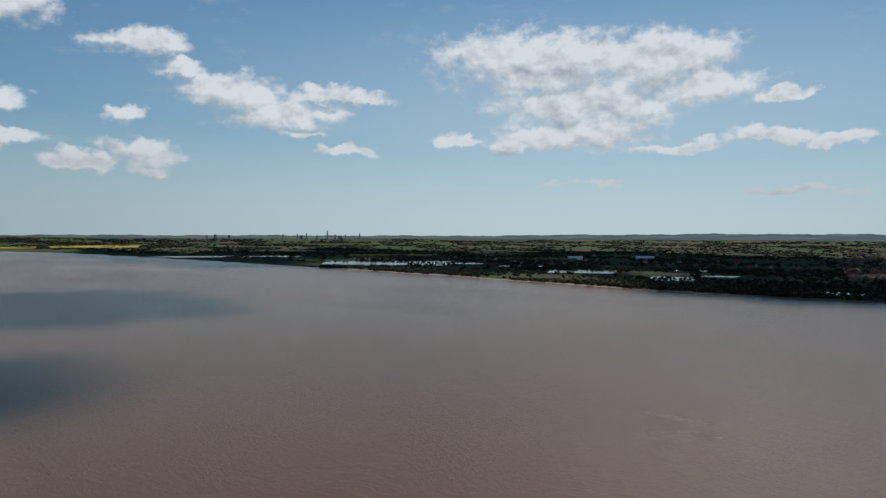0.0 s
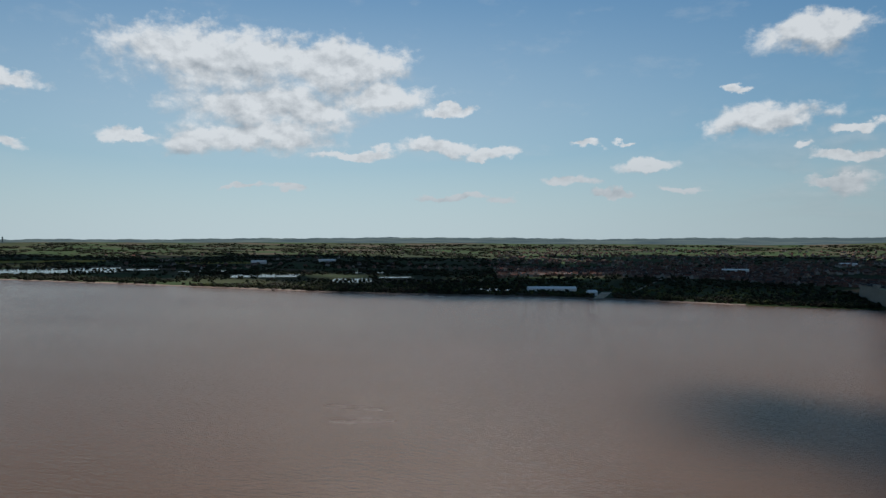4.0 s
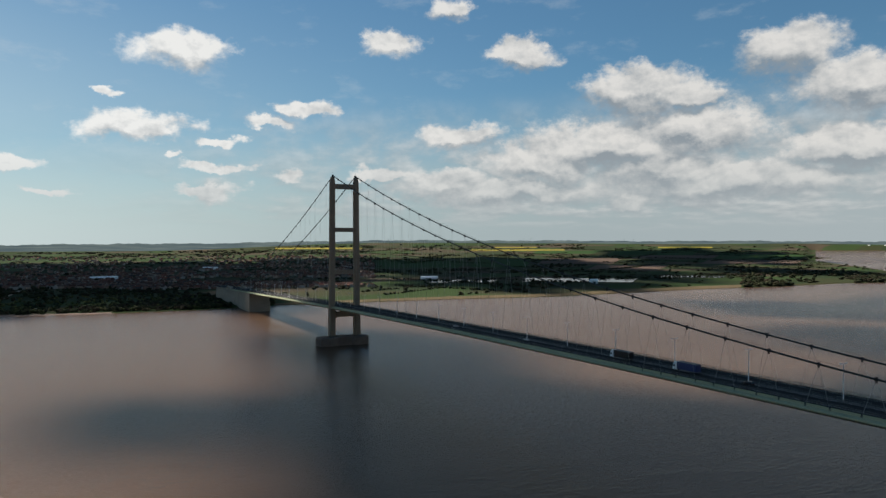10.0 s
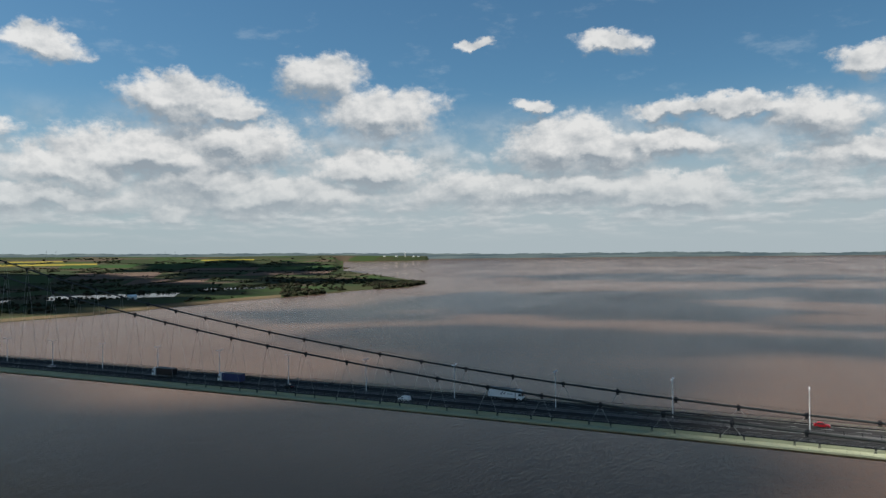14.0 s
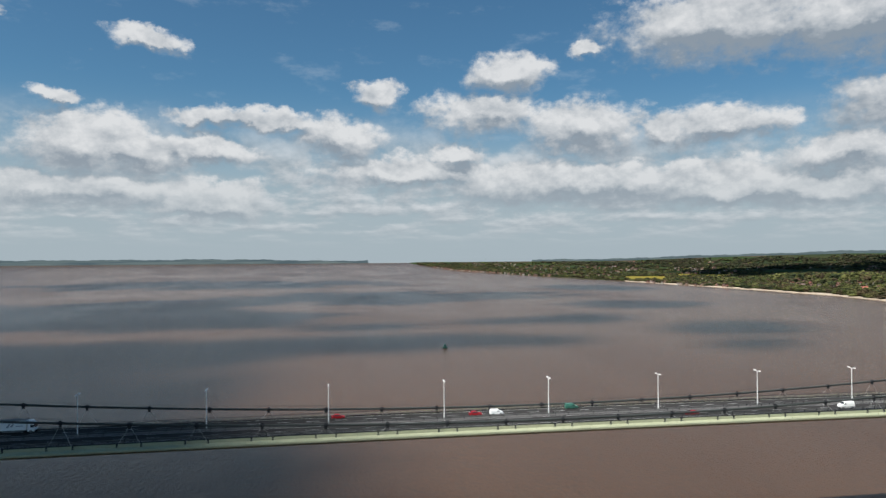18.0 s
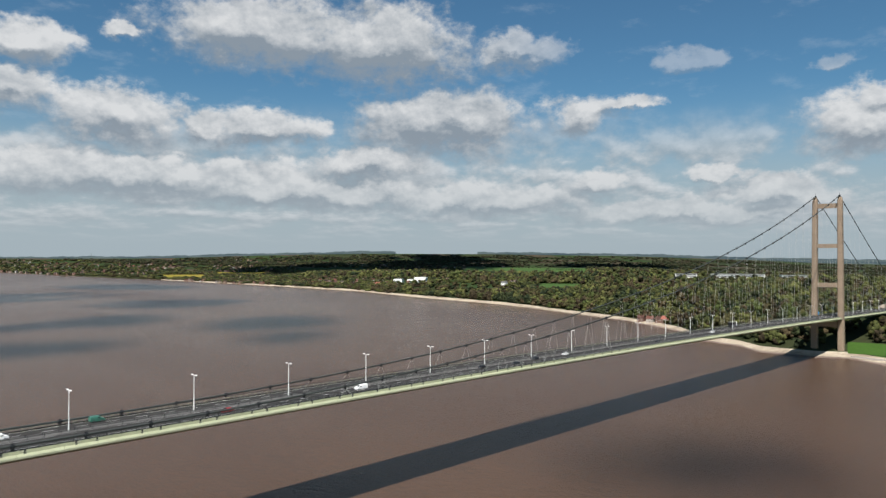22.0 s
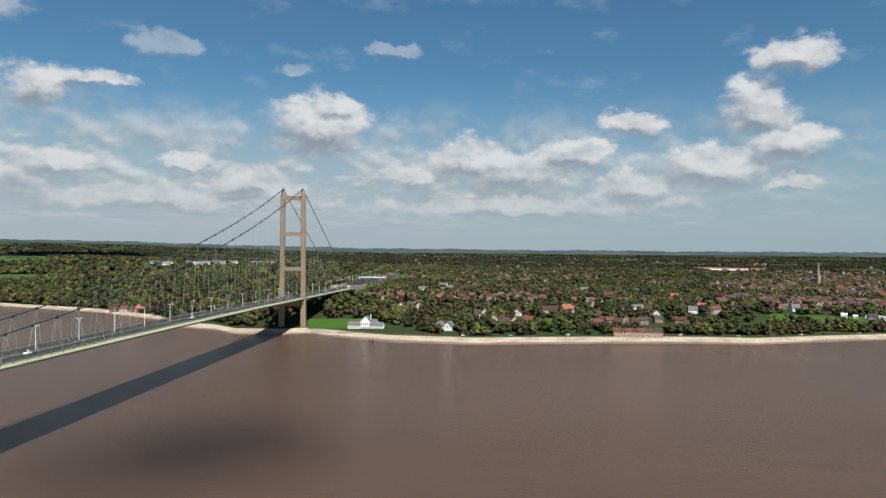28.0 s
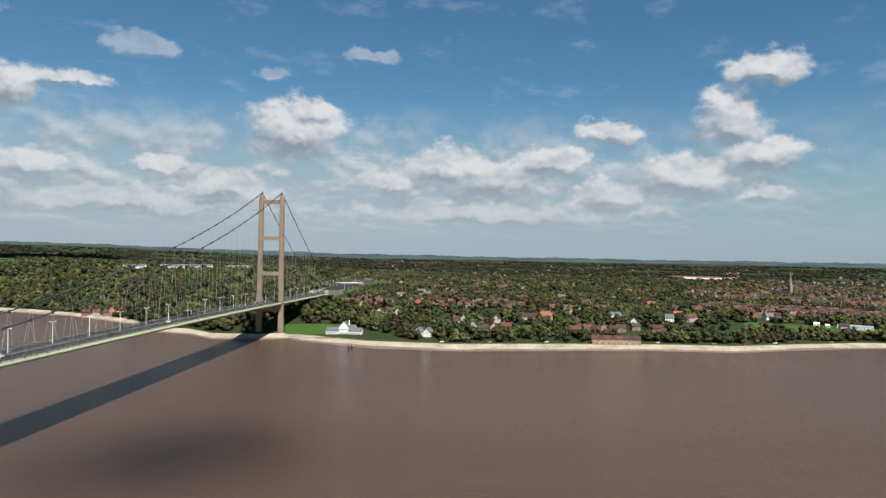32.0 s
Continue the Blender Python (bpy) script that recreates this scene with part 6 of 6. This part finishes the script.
for az, h, w in ((120.9, 44, 3.4), (120.2, 12, 10), (119.8, 8, 14), (121.6, 7, 16), (122.6, 6, 12)):
    x, y = plan(az, EDGE - 90)
    z = float(land_z(az, EDGE - 90))
    part("chimney" if w < 5 else "silo_block", Shape().box(x - w / 2, x + w / 2, y - w / 2, y + w / 2, z - 6, z + h * 0.8, 0.9), RENDER_WHITE, works)
for az in (147.6, 147.0, 139.6, 138.9, 161.4, 158.8, 91.0, 70.8, 77.2):
    x, y = plan(az, EDGE - 120)
    z = max(float(land_z(az, EDGE - 120)), skyline_z(az, EDGE - 120) - 6)
    o = thing("pylon", "thin grey lattice mast on the skyline", "mast", "masts on the skyline", at=Matrix.Translation((x, y, z - 2)))
    for q in (-1, 1):
        part("mast_leg", Shape().tube([(q * 2.2, 0, -30), (q * 1.6, 0, 0), (0, 0, 34)], 0.35, 4), GALV, o)
    part("cross_arm", Shape().box(-4, 4, -0.3, 0.3, 26, 26.8), GALV, o)

# the towns beyond: walls and roofs joined
def far_town(count, az0, az1, el0, el1, seed, name, label):
    g = np.random.default_rng(seed)
    wv, wf, rv, rf = [], [], [], []
    cnt = 0
    for _ in range(count):
        az, el = g.uniform(az0, az1), el0 + (el1 - el0) * g.uniform() ** 1.4
        x, y, z = site(az, el)
        if wobble(x, y, 130) < 0.33 or any(a0 < float(wrap(az)) < a1 and e0 < el < e1 for a0, a1, e0, e1 in CLEAR):
            continue
        w, d, h, rise = g.uniform(7, 12), g.uniform(6.5, 8.5), g.uniform(4.2, 5.6), g.uniform(2.4, 3.8)
        t = g.choice([0.2, 1.77]) + g.uniform(-0.5, 0.5)
        c, s = math.cos(t), math.sin(t)
        def P(px, py, pz):
            return (x + c * px - s * py, y + s * px + c * py, z + pz)
        X_, Y_ = w / 2, d / 2
        n = len(wv)
        wv += [P(-X_, -Y_, -3), P(X_, -Y_, -3), P(X_, Y_, -3), P(-X_, Y_, -3), P(-X_, -Y_, h), P(X_, -Y_, h), P(X_, Y_, h), P(-X_, Y_, h), P(-X_, 0, h + rise), P(X_, 0, h + rise)]
        wf += [tuple(n + i for i in f) for f in ((0, 1, 5, 4), (1, 2, 6, 5), (2, 3, 7, 6), (3, 0, 4, 7), (5, 6, 9), (7, 4, 8))]
        n = len(rv)
        e = 0.4
        rv += [P(-X_ - e, -Y_ - e, h), P(X_ + e, -Y_ - e, h), P(X_ + e, 0, h + rise + 0.2), P(-X_ - e, 0, h + rise + 0.2), P(X_ + e, Y_ + e, h), P(-X_ - e, Y_ + e, h)]
        rf += [(n, n + 1, n + 2, n + 3), (n + 3, n + 2, n + 4, n + 5)]
        TAKEN.append((x, y, 6.5))
        cnt += 1
    for nm, vv, ff, mt, lb in (("house_walls", wv, wf, FAR_WALL, "walls"), ("house_roofs", rv, rf, FAR_HOUSE, "roofs")):
        me = bpy.data.meshes.new(nm)
        me.from_pydata(vv, [], ff)
        me.materials.append(mt)
        tagged(new(nm, me), label + " " + lb, name, kind="stuff")


FAR_WALL = palette(material("town_walls", (0.95, 0.95, 0.95), (0.8, 0.8, 0.8), 0.85, 0.05, rnd=0.2), [(0.21, 0.125, 0.095), (0.25, 0.165, 0.125), (0.36, 0.335, 0.30), (0.195, 0.115, 0.088), (0.29, 0.225, 0.175)])
far_town(900, -33, 9, -4.4, -0.7, 11, "town", "brick and white suburban houses of the north bank town,")
far_town(1500, -33, -19, -4.1, -1.6, 12, "town", "dense red brick streets of the north bank town,")
far_town(4200, 160, 199, -3.4, -0.9, 13, "town", "dark brick houses of the south bank town,")
far_town(160, 199, 230, -2.6, -1.0, 14, "village", "scattered farm and village houses of the south bank,")
far_town(320, 36, 66, -2.3, -0.7, 15, "village", "scattered houses on the wooded north hills,")
far_town(420, 58, 82, -1.5, -0.35, 16, "village", "pale houses and sheds along the far upstream shore,")
# ---- trees ----
def ico(sub):
    b = bmesh.new()
    bmesh.ops.create_icosphere(b, subdivisions=sub, radius=1.0)
    v = np.array([x.co[:] for x in b.verts])
    f = np.array([[x.index for x in q.verts] for q in b.faces])
    b.free()
    return v, f


ICO1, ICO2 = ico(1), ico(2)
tg = np.random.default_rng(21)


def crown(blobs, base, rough, flat=0.8):
    """A ragged crown of several clumps, about one unit wide and high."""
    vs, fs, n = [], [], 0
    for k in range(blobs):
        v, f = base
        v = v * (1 + rough * tg.uniform(-1, 1, (len(v), 1)))
        if blobs == 1:
            c, s = np.array([0, 0, 0.42]), np.array([0.55, 0.55, 0.5 * flat])
        else:
            a = tg.uniform(0, 6.28)
            q = 0.34 * math.sqrt(tg.uniform(0, 1))
            c = np.array([q * math.cos(a), q * math.sin(a), 0.24 + 0.62 * (k + 0.5) / blobs + tg.uniform(-0.06, 0.06)])
            s = np.array([1, 1, 0.85]) * tg.uniform(0.2, 0.34) * (1.12 - 0.45 * (k / blobs)) * min(1.25, (7.0 / blobs) ** 0.28)
        vs.append(v * s + c)
        fs.append(f + n)
        n += len(v)
    return np.concatenate(vs), np.concatenate(fs)


NEAR_T = [crown(26, ICO1, 0.30) for _ in range(4)]
MID_T = [crown(11, ICO1, 0.32) for _ in range(6)]
LOW_T = [crown(5, ICO1, 0.32) for _ in range(6)]
FAR_T = [crown(2, ICO1, 0.36) for _ in range(6)]


def scatter(name, label, places, sizes, heights, kinds, mat):
    """All of one wood in one mesh."""
    if not len(places):
        return
    vs, fs, n = [], [], 0
    turn = tg.uniform(0, 6.28, len(places))
    pick = tg.integers(0, 1000, len(places))
    for t, v, f in [(k, *kinds[k]) for k in range(len(kinds))]:
        idx = np.nonzero(pick % len(kinds) == t)[0]
        if not len(idx):
            continue
        c, s = np.cos(turn[idx])[:, None], np.sin(turn[idx])[:, None]
        w = sizes[idx][:, None]
        x = (v[None, :, 0] * c - v[None, :, 1] * s) * w + places[idx, 0][:, None]
        y = (v[None, :, 0] * s + v[None, :, 1] * c) * w + places[idx, 1][:, None]
        z = v[None, :, 2] * heights[idx][:, None] + places[idx, 2][:, None]
        vs.append(np.stack([x, y, z], -1).reshape(-1, 3))
        fs.append((f[None] + (np.arange(len(idx)) * len(v))[:, None, None]).reshape(-1, 3) + n)
        n += len(idx) * len(v)
    tagged(new(name, big_mesh(name, np.concatenate(vs), np.concatenate(fs), mat)), label, "trees", kind="stuff")


def spread(count, az0, az1, r_in, r_out, power, seed):
    g = np.random.default_rng(seed)
    az = g.uniform(az0, az1, count)
    lo = np.maximum(shore_r(az) + r_in, 0)
    r = lo + (np.minimum(r_out, EDGE - 180) - lo) * g.uniform(0, 1, count) ** power
    keep = r > lo
    az, r = az[keep], r[keep]
    x, y = plan(az, r)
    return az, r, x, y, land_z(az, r)


TK = np.array(TAKEN)


def thin(az, r, x, y, z, keep):
    """Leave out what stands on fields, ponds, houses and the road."""
    el = np.degrees(np.arctan2(z - EYE_Z, r))
    a = wrap(az)
    for a0, a1, e0, e1 in CLEAR:
        keep &= ~((a > wrap(a0)) & (a < wrap(a1)) & (el > e0) & (el < e1))
    for i in range(0, len(x), 4000):
        sl = slice(i, i + 4000)
        near = np.hypot(x[sl, None] - TK[None, :, 0], y[sl, None] - TK[None, :, 1]) < TK[None, :, 2]
        keep[sl] &= ~near.any(1)
    keep &= ~((np.abs(x) < 22) & (y > 1380) & (y < 1440)) & ~((np.abs(x) < 42) & (y > 1640) & (y < 2330)) & ~((np.abs(x) < 13) & (y > 1440) & (y < 1680)) & ~((np.abs(x) < 22) & (y < -380) & (y > -900))
    keep &= ~((x > -10) & (x < 140) & (y > 1340) & (y < 1400)) & (z > plain_rise(wrap(az), r) + 1.2)
    return keep


def wood(name, label, count, az0, az1, r_in, r_out, power, seed, dens, size, kinds, mat, grow=0.0, tall=None):
    az, r, x, y, z = spread(count, az0, az1, r_in, r_out, power, seed)
    g = np.random.default_rng(seed + 100)
    keep = thin(az, r, x, y, z, dens(x, y, az, r) > g.uniform(0, 1, len(x)))
    x, y, z, r = x[keep], y[keep], z[keep], r[keep]
    k = 1 + grow * np.clip((r - 1500) / 3000, 0, 1)
    w = g.uniform(*size, len(x)) * k
    h = w * g.uniform(0.75, 1.25, len(x)) / k ** 0.8 if tall is None else g.uniform(*tall, len(x))
    scatter(name, label, np.stack([x, y, z - 0.6], -1), w, h, kinds, mat)


always = lambda x, y, az, r: np.full(len(x), 0.95)
clumpy = lambda x, y, az, r: np.clip((wobble(x, y, 95) - 0.36) * 4, 0.06, 1)
sparse = lambda x, y, az, r: np.clip((wobble(x, y, 150) * wobble(x + 300, y - 200, 60) - 0.33) * 5, 0.035, 1)
town_gaps = lambda x, y, az, r: clumpy(x, y, az, r) * np.where((az > 160) & (az < 197) & (r > 1500) & (r < 4000), 0.3, 1.0)
gardens = lambda x, y, az, r: np.clip((wobble(x, y, 60) - 0.12) * 2.2, 0.25, 1)

NB, SB = "mixed spring-green trees of the north bank,", "dark scrub and trees of the south bank,"
wood("north_woods", NB + " dense woodland", 4200, 10, 66, 42, 1500, 0.9, 31, always, (9, 18), MID_T, LEAF)
wood("north_woods", NB + " woodland on the slope", 6500, 10, 66, 500, 2600, 0.85, 32, clumpy, (12, 22), LOW_T, LEAF, 0.6)
wood("north_hills", NB + " hedges and copses on the hills", 7000, 5, 84, 1400, 5000, 0.7, 33, clumpy, (11, 26), FAR_T, DARK_LEAF, 0.8, (8, 14))
wood("north_shore_trees", NB + " tree belt along the upstream shore", 2200, 48, 84, 30, 4800, 2.0, 43, always, (12, 26), LOW_T, LEAF, 0.5, (7, 12))
wood("north_woods", NB + " shore woodland upstream", 5200, 26, 66, 40, 3300, 1.25, 44, always, (10, 20), LOW_T, LEAF, 0.3, (6, 12))
wood("garden_trees", NB + " gardens near the shore", 3600, -34, 10, 48, 1350, 0.9, 34, gardens, (8, 17), MID_T, LEAF, 0.0, (7, 14))
wood("garden_trees", NB + " gardens of the town", 8200, -34, 10, 420, 2600, 0.8, 35, gardens, (8, 16), LOW_T, LEAF, 0.4, (6, 12))
wood("plain_trees", NB + " plain beyond the town", 11000, -36, 12, 1500, 5000, 0.7, 36, clumpy, (10, 24), FAR_T, DARK_LEAF, 0.8, (5, 10))
wood("shore_scrub", SB + " along the shore", 5600, 168, 262, 8, 1900, 1.5, 37, clumpy, (5, 11), LOW_T, DARK_LEAF, 0.5, (4, 8))
wood("shore_scrub", SB + " willow belt beside the pits", 4200, 168, 262, 6, 1400, 2.0, 38, always, (4, 9), LOW_T, LEAF, 0.0, (2.5, 6))
wood("south_trees", SB + " town gardens and hedges", 17000, 160, 262, 200, 5000, 0.8, 39, town_gaps, (8, 20), FAR_T, DARK_LEAF, 0.8, (4, 8))
wood("south_hedges", SB + " field hedges", 8000, 119, 168, 60, 5000, 0.9, 40, sparse, (7, 17), FAR_T, DARK_LEAF, 0.8, (5, 9))
wood("headland_scrub", SB + " on the headland", 900, 119.5, 131, 4, 2350, 1.2, 41, clumpy, (10, 20), LOW_T, DARK_LEAF, 0.0, (5, 10))


# hedgerows in long lines between the far fields
def hedgerows(count, az0, az1, seed):
    g = np.random.default_rng(seed)
    pts, w = [], []
    for _ in range(count):
        a = g.uniform(az0, az1)
        rs = float(shore_r(a))
        r = rs + 250 + (EDGE - 300 - rs - 250) * g.uniform() ** 0.8
        x, y = plan(a, r)
        t = 0.5 + g.choice([0, math.pi / 2]) + g.uniform(-0.12, 0.12)
        for k in range(int(g.uniform(14, 34))):
            px, py = x + k * 9 * math.cos(t) + g.uniform(-2, 2), y + k * 9 * math.sin(t) + g.uniform(-2, 2)
            aa, rr = polar(px, py)
            if shore_r(aa) + 60 < rr < EDGE - 40:
                pts.append((px, py, float(land_z(aa, rr)) - 0.5)), w.append(g.uniform(5, 11))
    w = np.array(w)
    scatter("hedgerows", "dark field hedgerows running in straight lines", np.array(pts), w, w * 0.55, FAR_T, DARK_LEAF)


hedgerows(150, 119, 168, 51)
hedgerows(130, -160, -98, 52)
hedgerows(60, 28, 66, 53)

# single trees near the north shore
meshes = [big_mesh("crown", v, f, LEAF) for v, f in NEAR_T]
trunk = Shape().tube([(0, 0, -0.2), (0.01, 0, 0.2), (0, 0.01, 0.45)], [0.035, 0.026, 0.012], 7)
for k in range(4):
    a = k * 1.6 + 0.4
    trunk.tube([(0, 0, 0.22 + 0.04 * k), (0.16 * math.cos(a), 0.16 * math.sin(a), 0.42 + 0.04 * k)], [0.016, 0.006], 5)
TRUNK = trunk.mesh("trunk", BARK)
LOOK = ("broadleaf tree with a ragged mid green crown by the shore", "spreading broadleaf tree in fresh spring leaf", "tall garden tree with an uneven olive crown", "rounded broadleaf tree with dark gaps in its crown")
g = np.random.default_rng(61)
n = 0
while n < 220:
    az = g.uniform(-32, 8.5) if n < 150 else g.uniform(16, 34)
    r = float(shore_r(az)) + g.uniform(44, 150)
    x, y = (float(q) for q in plan(az, r))
    one = [np.array([q]) for q in (az, r, x, y, float(land_z(az, r)))]
    if not thin(*one, np.array([True]))[0]:
        continue
    h = g.uniform(7.5, 14)
    t = thing("tree", LOOK[n % 4], "tree", "trees along the north shore", at=Matrix.Translation((x, y, float(one[4][0]) - 0.3)) @ Matrix.Rotation(g.uniform(0, 6.28), 4, "Z") @ Matrix.Diagonal((h * 0.95, h * 0.95, h, 1)))
    part("crown", meshes[n % 4], None, t)
    part("trunk", TRUNK, None, t)
    n += 1
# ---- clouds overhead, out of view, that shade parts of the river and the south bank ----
CLOUD_Z = 4600.0
off = (CLOUD_Z / math.tan(radians(SUN_EL)))
ox, oy = -math.sin(radians(SUN_AZ)) * off, math.cos(radians(SUN_AZ)) * off
cg = np.random.default_rng(77)


def overhead(x, y, rx, ry, turn=0.0, puffs=26):
    """A loose cloud of puffs; x, y, rx, ry: middle and half sizes of its shadow on the ground."""
    vs, fs, n = [], [], 0
    for k in range(puffs):
        v, f = ICO2
        v = v * (1 + 0.16 * cg.uniform(-1, 1, (len(v), 1)))
        a = 2.4 * k + cg.uniform(-0.3, 0.3)
        q = 0.98 * math.sqrt((k + 0.2) / puffs)
        size = cg.uniform(0.22, 0.38) * (1.15 - 0.75 * q)
        c = (rx * q * math.cos(a), ry * q * math.sin(a), 20)
        s = (rx * size * cg.uniform(0.8, 1.5), ry * size * cg.uniform(0.7, 1.2), cg.uniform(40, 90))
        vs.append(v * np.array(s) + np.array(c)), fs.append(f + n)
        n += len(v)
    o = new("cloud", big_mesh("cloud", np.concatenate(vs), np.concatenate(fs), CLOUD, True))
    o.matrix_basis = pose(x + ox, y + oy, CLOUD_Z, 0, 0, turn)
    tagged(o, "white cumulus cloud high overhead casting a shadow", "cloud", kind="structure")


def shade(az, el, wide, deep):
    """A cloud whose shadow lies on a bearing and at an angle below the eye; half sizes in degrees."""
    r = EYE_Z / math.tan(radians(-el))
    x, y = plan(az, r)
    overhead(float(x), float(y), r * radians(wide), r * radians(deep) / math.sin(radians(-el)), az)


for row in ((37, 266, 115, 330, -6), (-44, 454, 130, 150, 0), (212, -1272, 640, 800, 10), (-864, -1672, 420, 800, 0), (-943, 268, 210, 420, 0), (-565, 653, 75, 270, 0), (-1513, 765, 300, 520, 10), (-2516, 172, 420, 800, 0),
            (1209, -1509, 420, 480, 0), (240, -2463, 900, 420, 0), (-689, -54, 130, 200, 0), (-1927, 1466, 240, 160, 0), (717, 509, 90, 50, 0), (1176, 329, 230, 190, 0), (523, -607, 520, 260, 0), (1431, -941, 800, 420, 0), (188, 200, 42, 26, 0), (216, 252, 20, 10, 0), (-5, 557, 120, 75, 0), (-165, 444, 260, 150, 0), (75, 484, 200, 140, 0),
            (1789, -1746, 900, 500, 0), (2654, -397, 900, 260, 0), (-291, -1694, 500, 600, 0), (-11, -468, 90, 150, 0)):
    overhead(*row)
for row in ((-15, 40, 95, 150, 0), (5, 330, 100, 130, 0), (-480, 330, 150, 240, 0), (-1150, 150, 330, 330, 0), (-95, 520, 90, 90, 0)):
    overhead(*row, puffs=44)
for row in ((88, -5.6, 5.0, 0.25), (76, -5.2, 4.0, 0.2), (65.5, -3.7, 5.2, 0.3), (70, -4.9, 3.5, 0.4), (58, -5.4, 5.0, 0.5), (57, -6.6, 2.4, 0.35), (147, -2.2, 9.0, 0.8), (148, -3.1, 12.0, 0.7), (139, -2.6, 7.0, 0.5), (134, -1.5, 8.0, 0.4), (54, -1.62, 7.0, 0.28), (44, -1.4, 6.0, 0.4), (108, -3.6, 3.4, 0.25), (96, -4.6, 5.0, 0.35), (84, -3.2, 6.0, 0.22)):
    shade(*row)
for row in ((104, 950, 26, 10, 0), (64, 910, 22, 9, 0)):
    overhead(*row, puffs=10)
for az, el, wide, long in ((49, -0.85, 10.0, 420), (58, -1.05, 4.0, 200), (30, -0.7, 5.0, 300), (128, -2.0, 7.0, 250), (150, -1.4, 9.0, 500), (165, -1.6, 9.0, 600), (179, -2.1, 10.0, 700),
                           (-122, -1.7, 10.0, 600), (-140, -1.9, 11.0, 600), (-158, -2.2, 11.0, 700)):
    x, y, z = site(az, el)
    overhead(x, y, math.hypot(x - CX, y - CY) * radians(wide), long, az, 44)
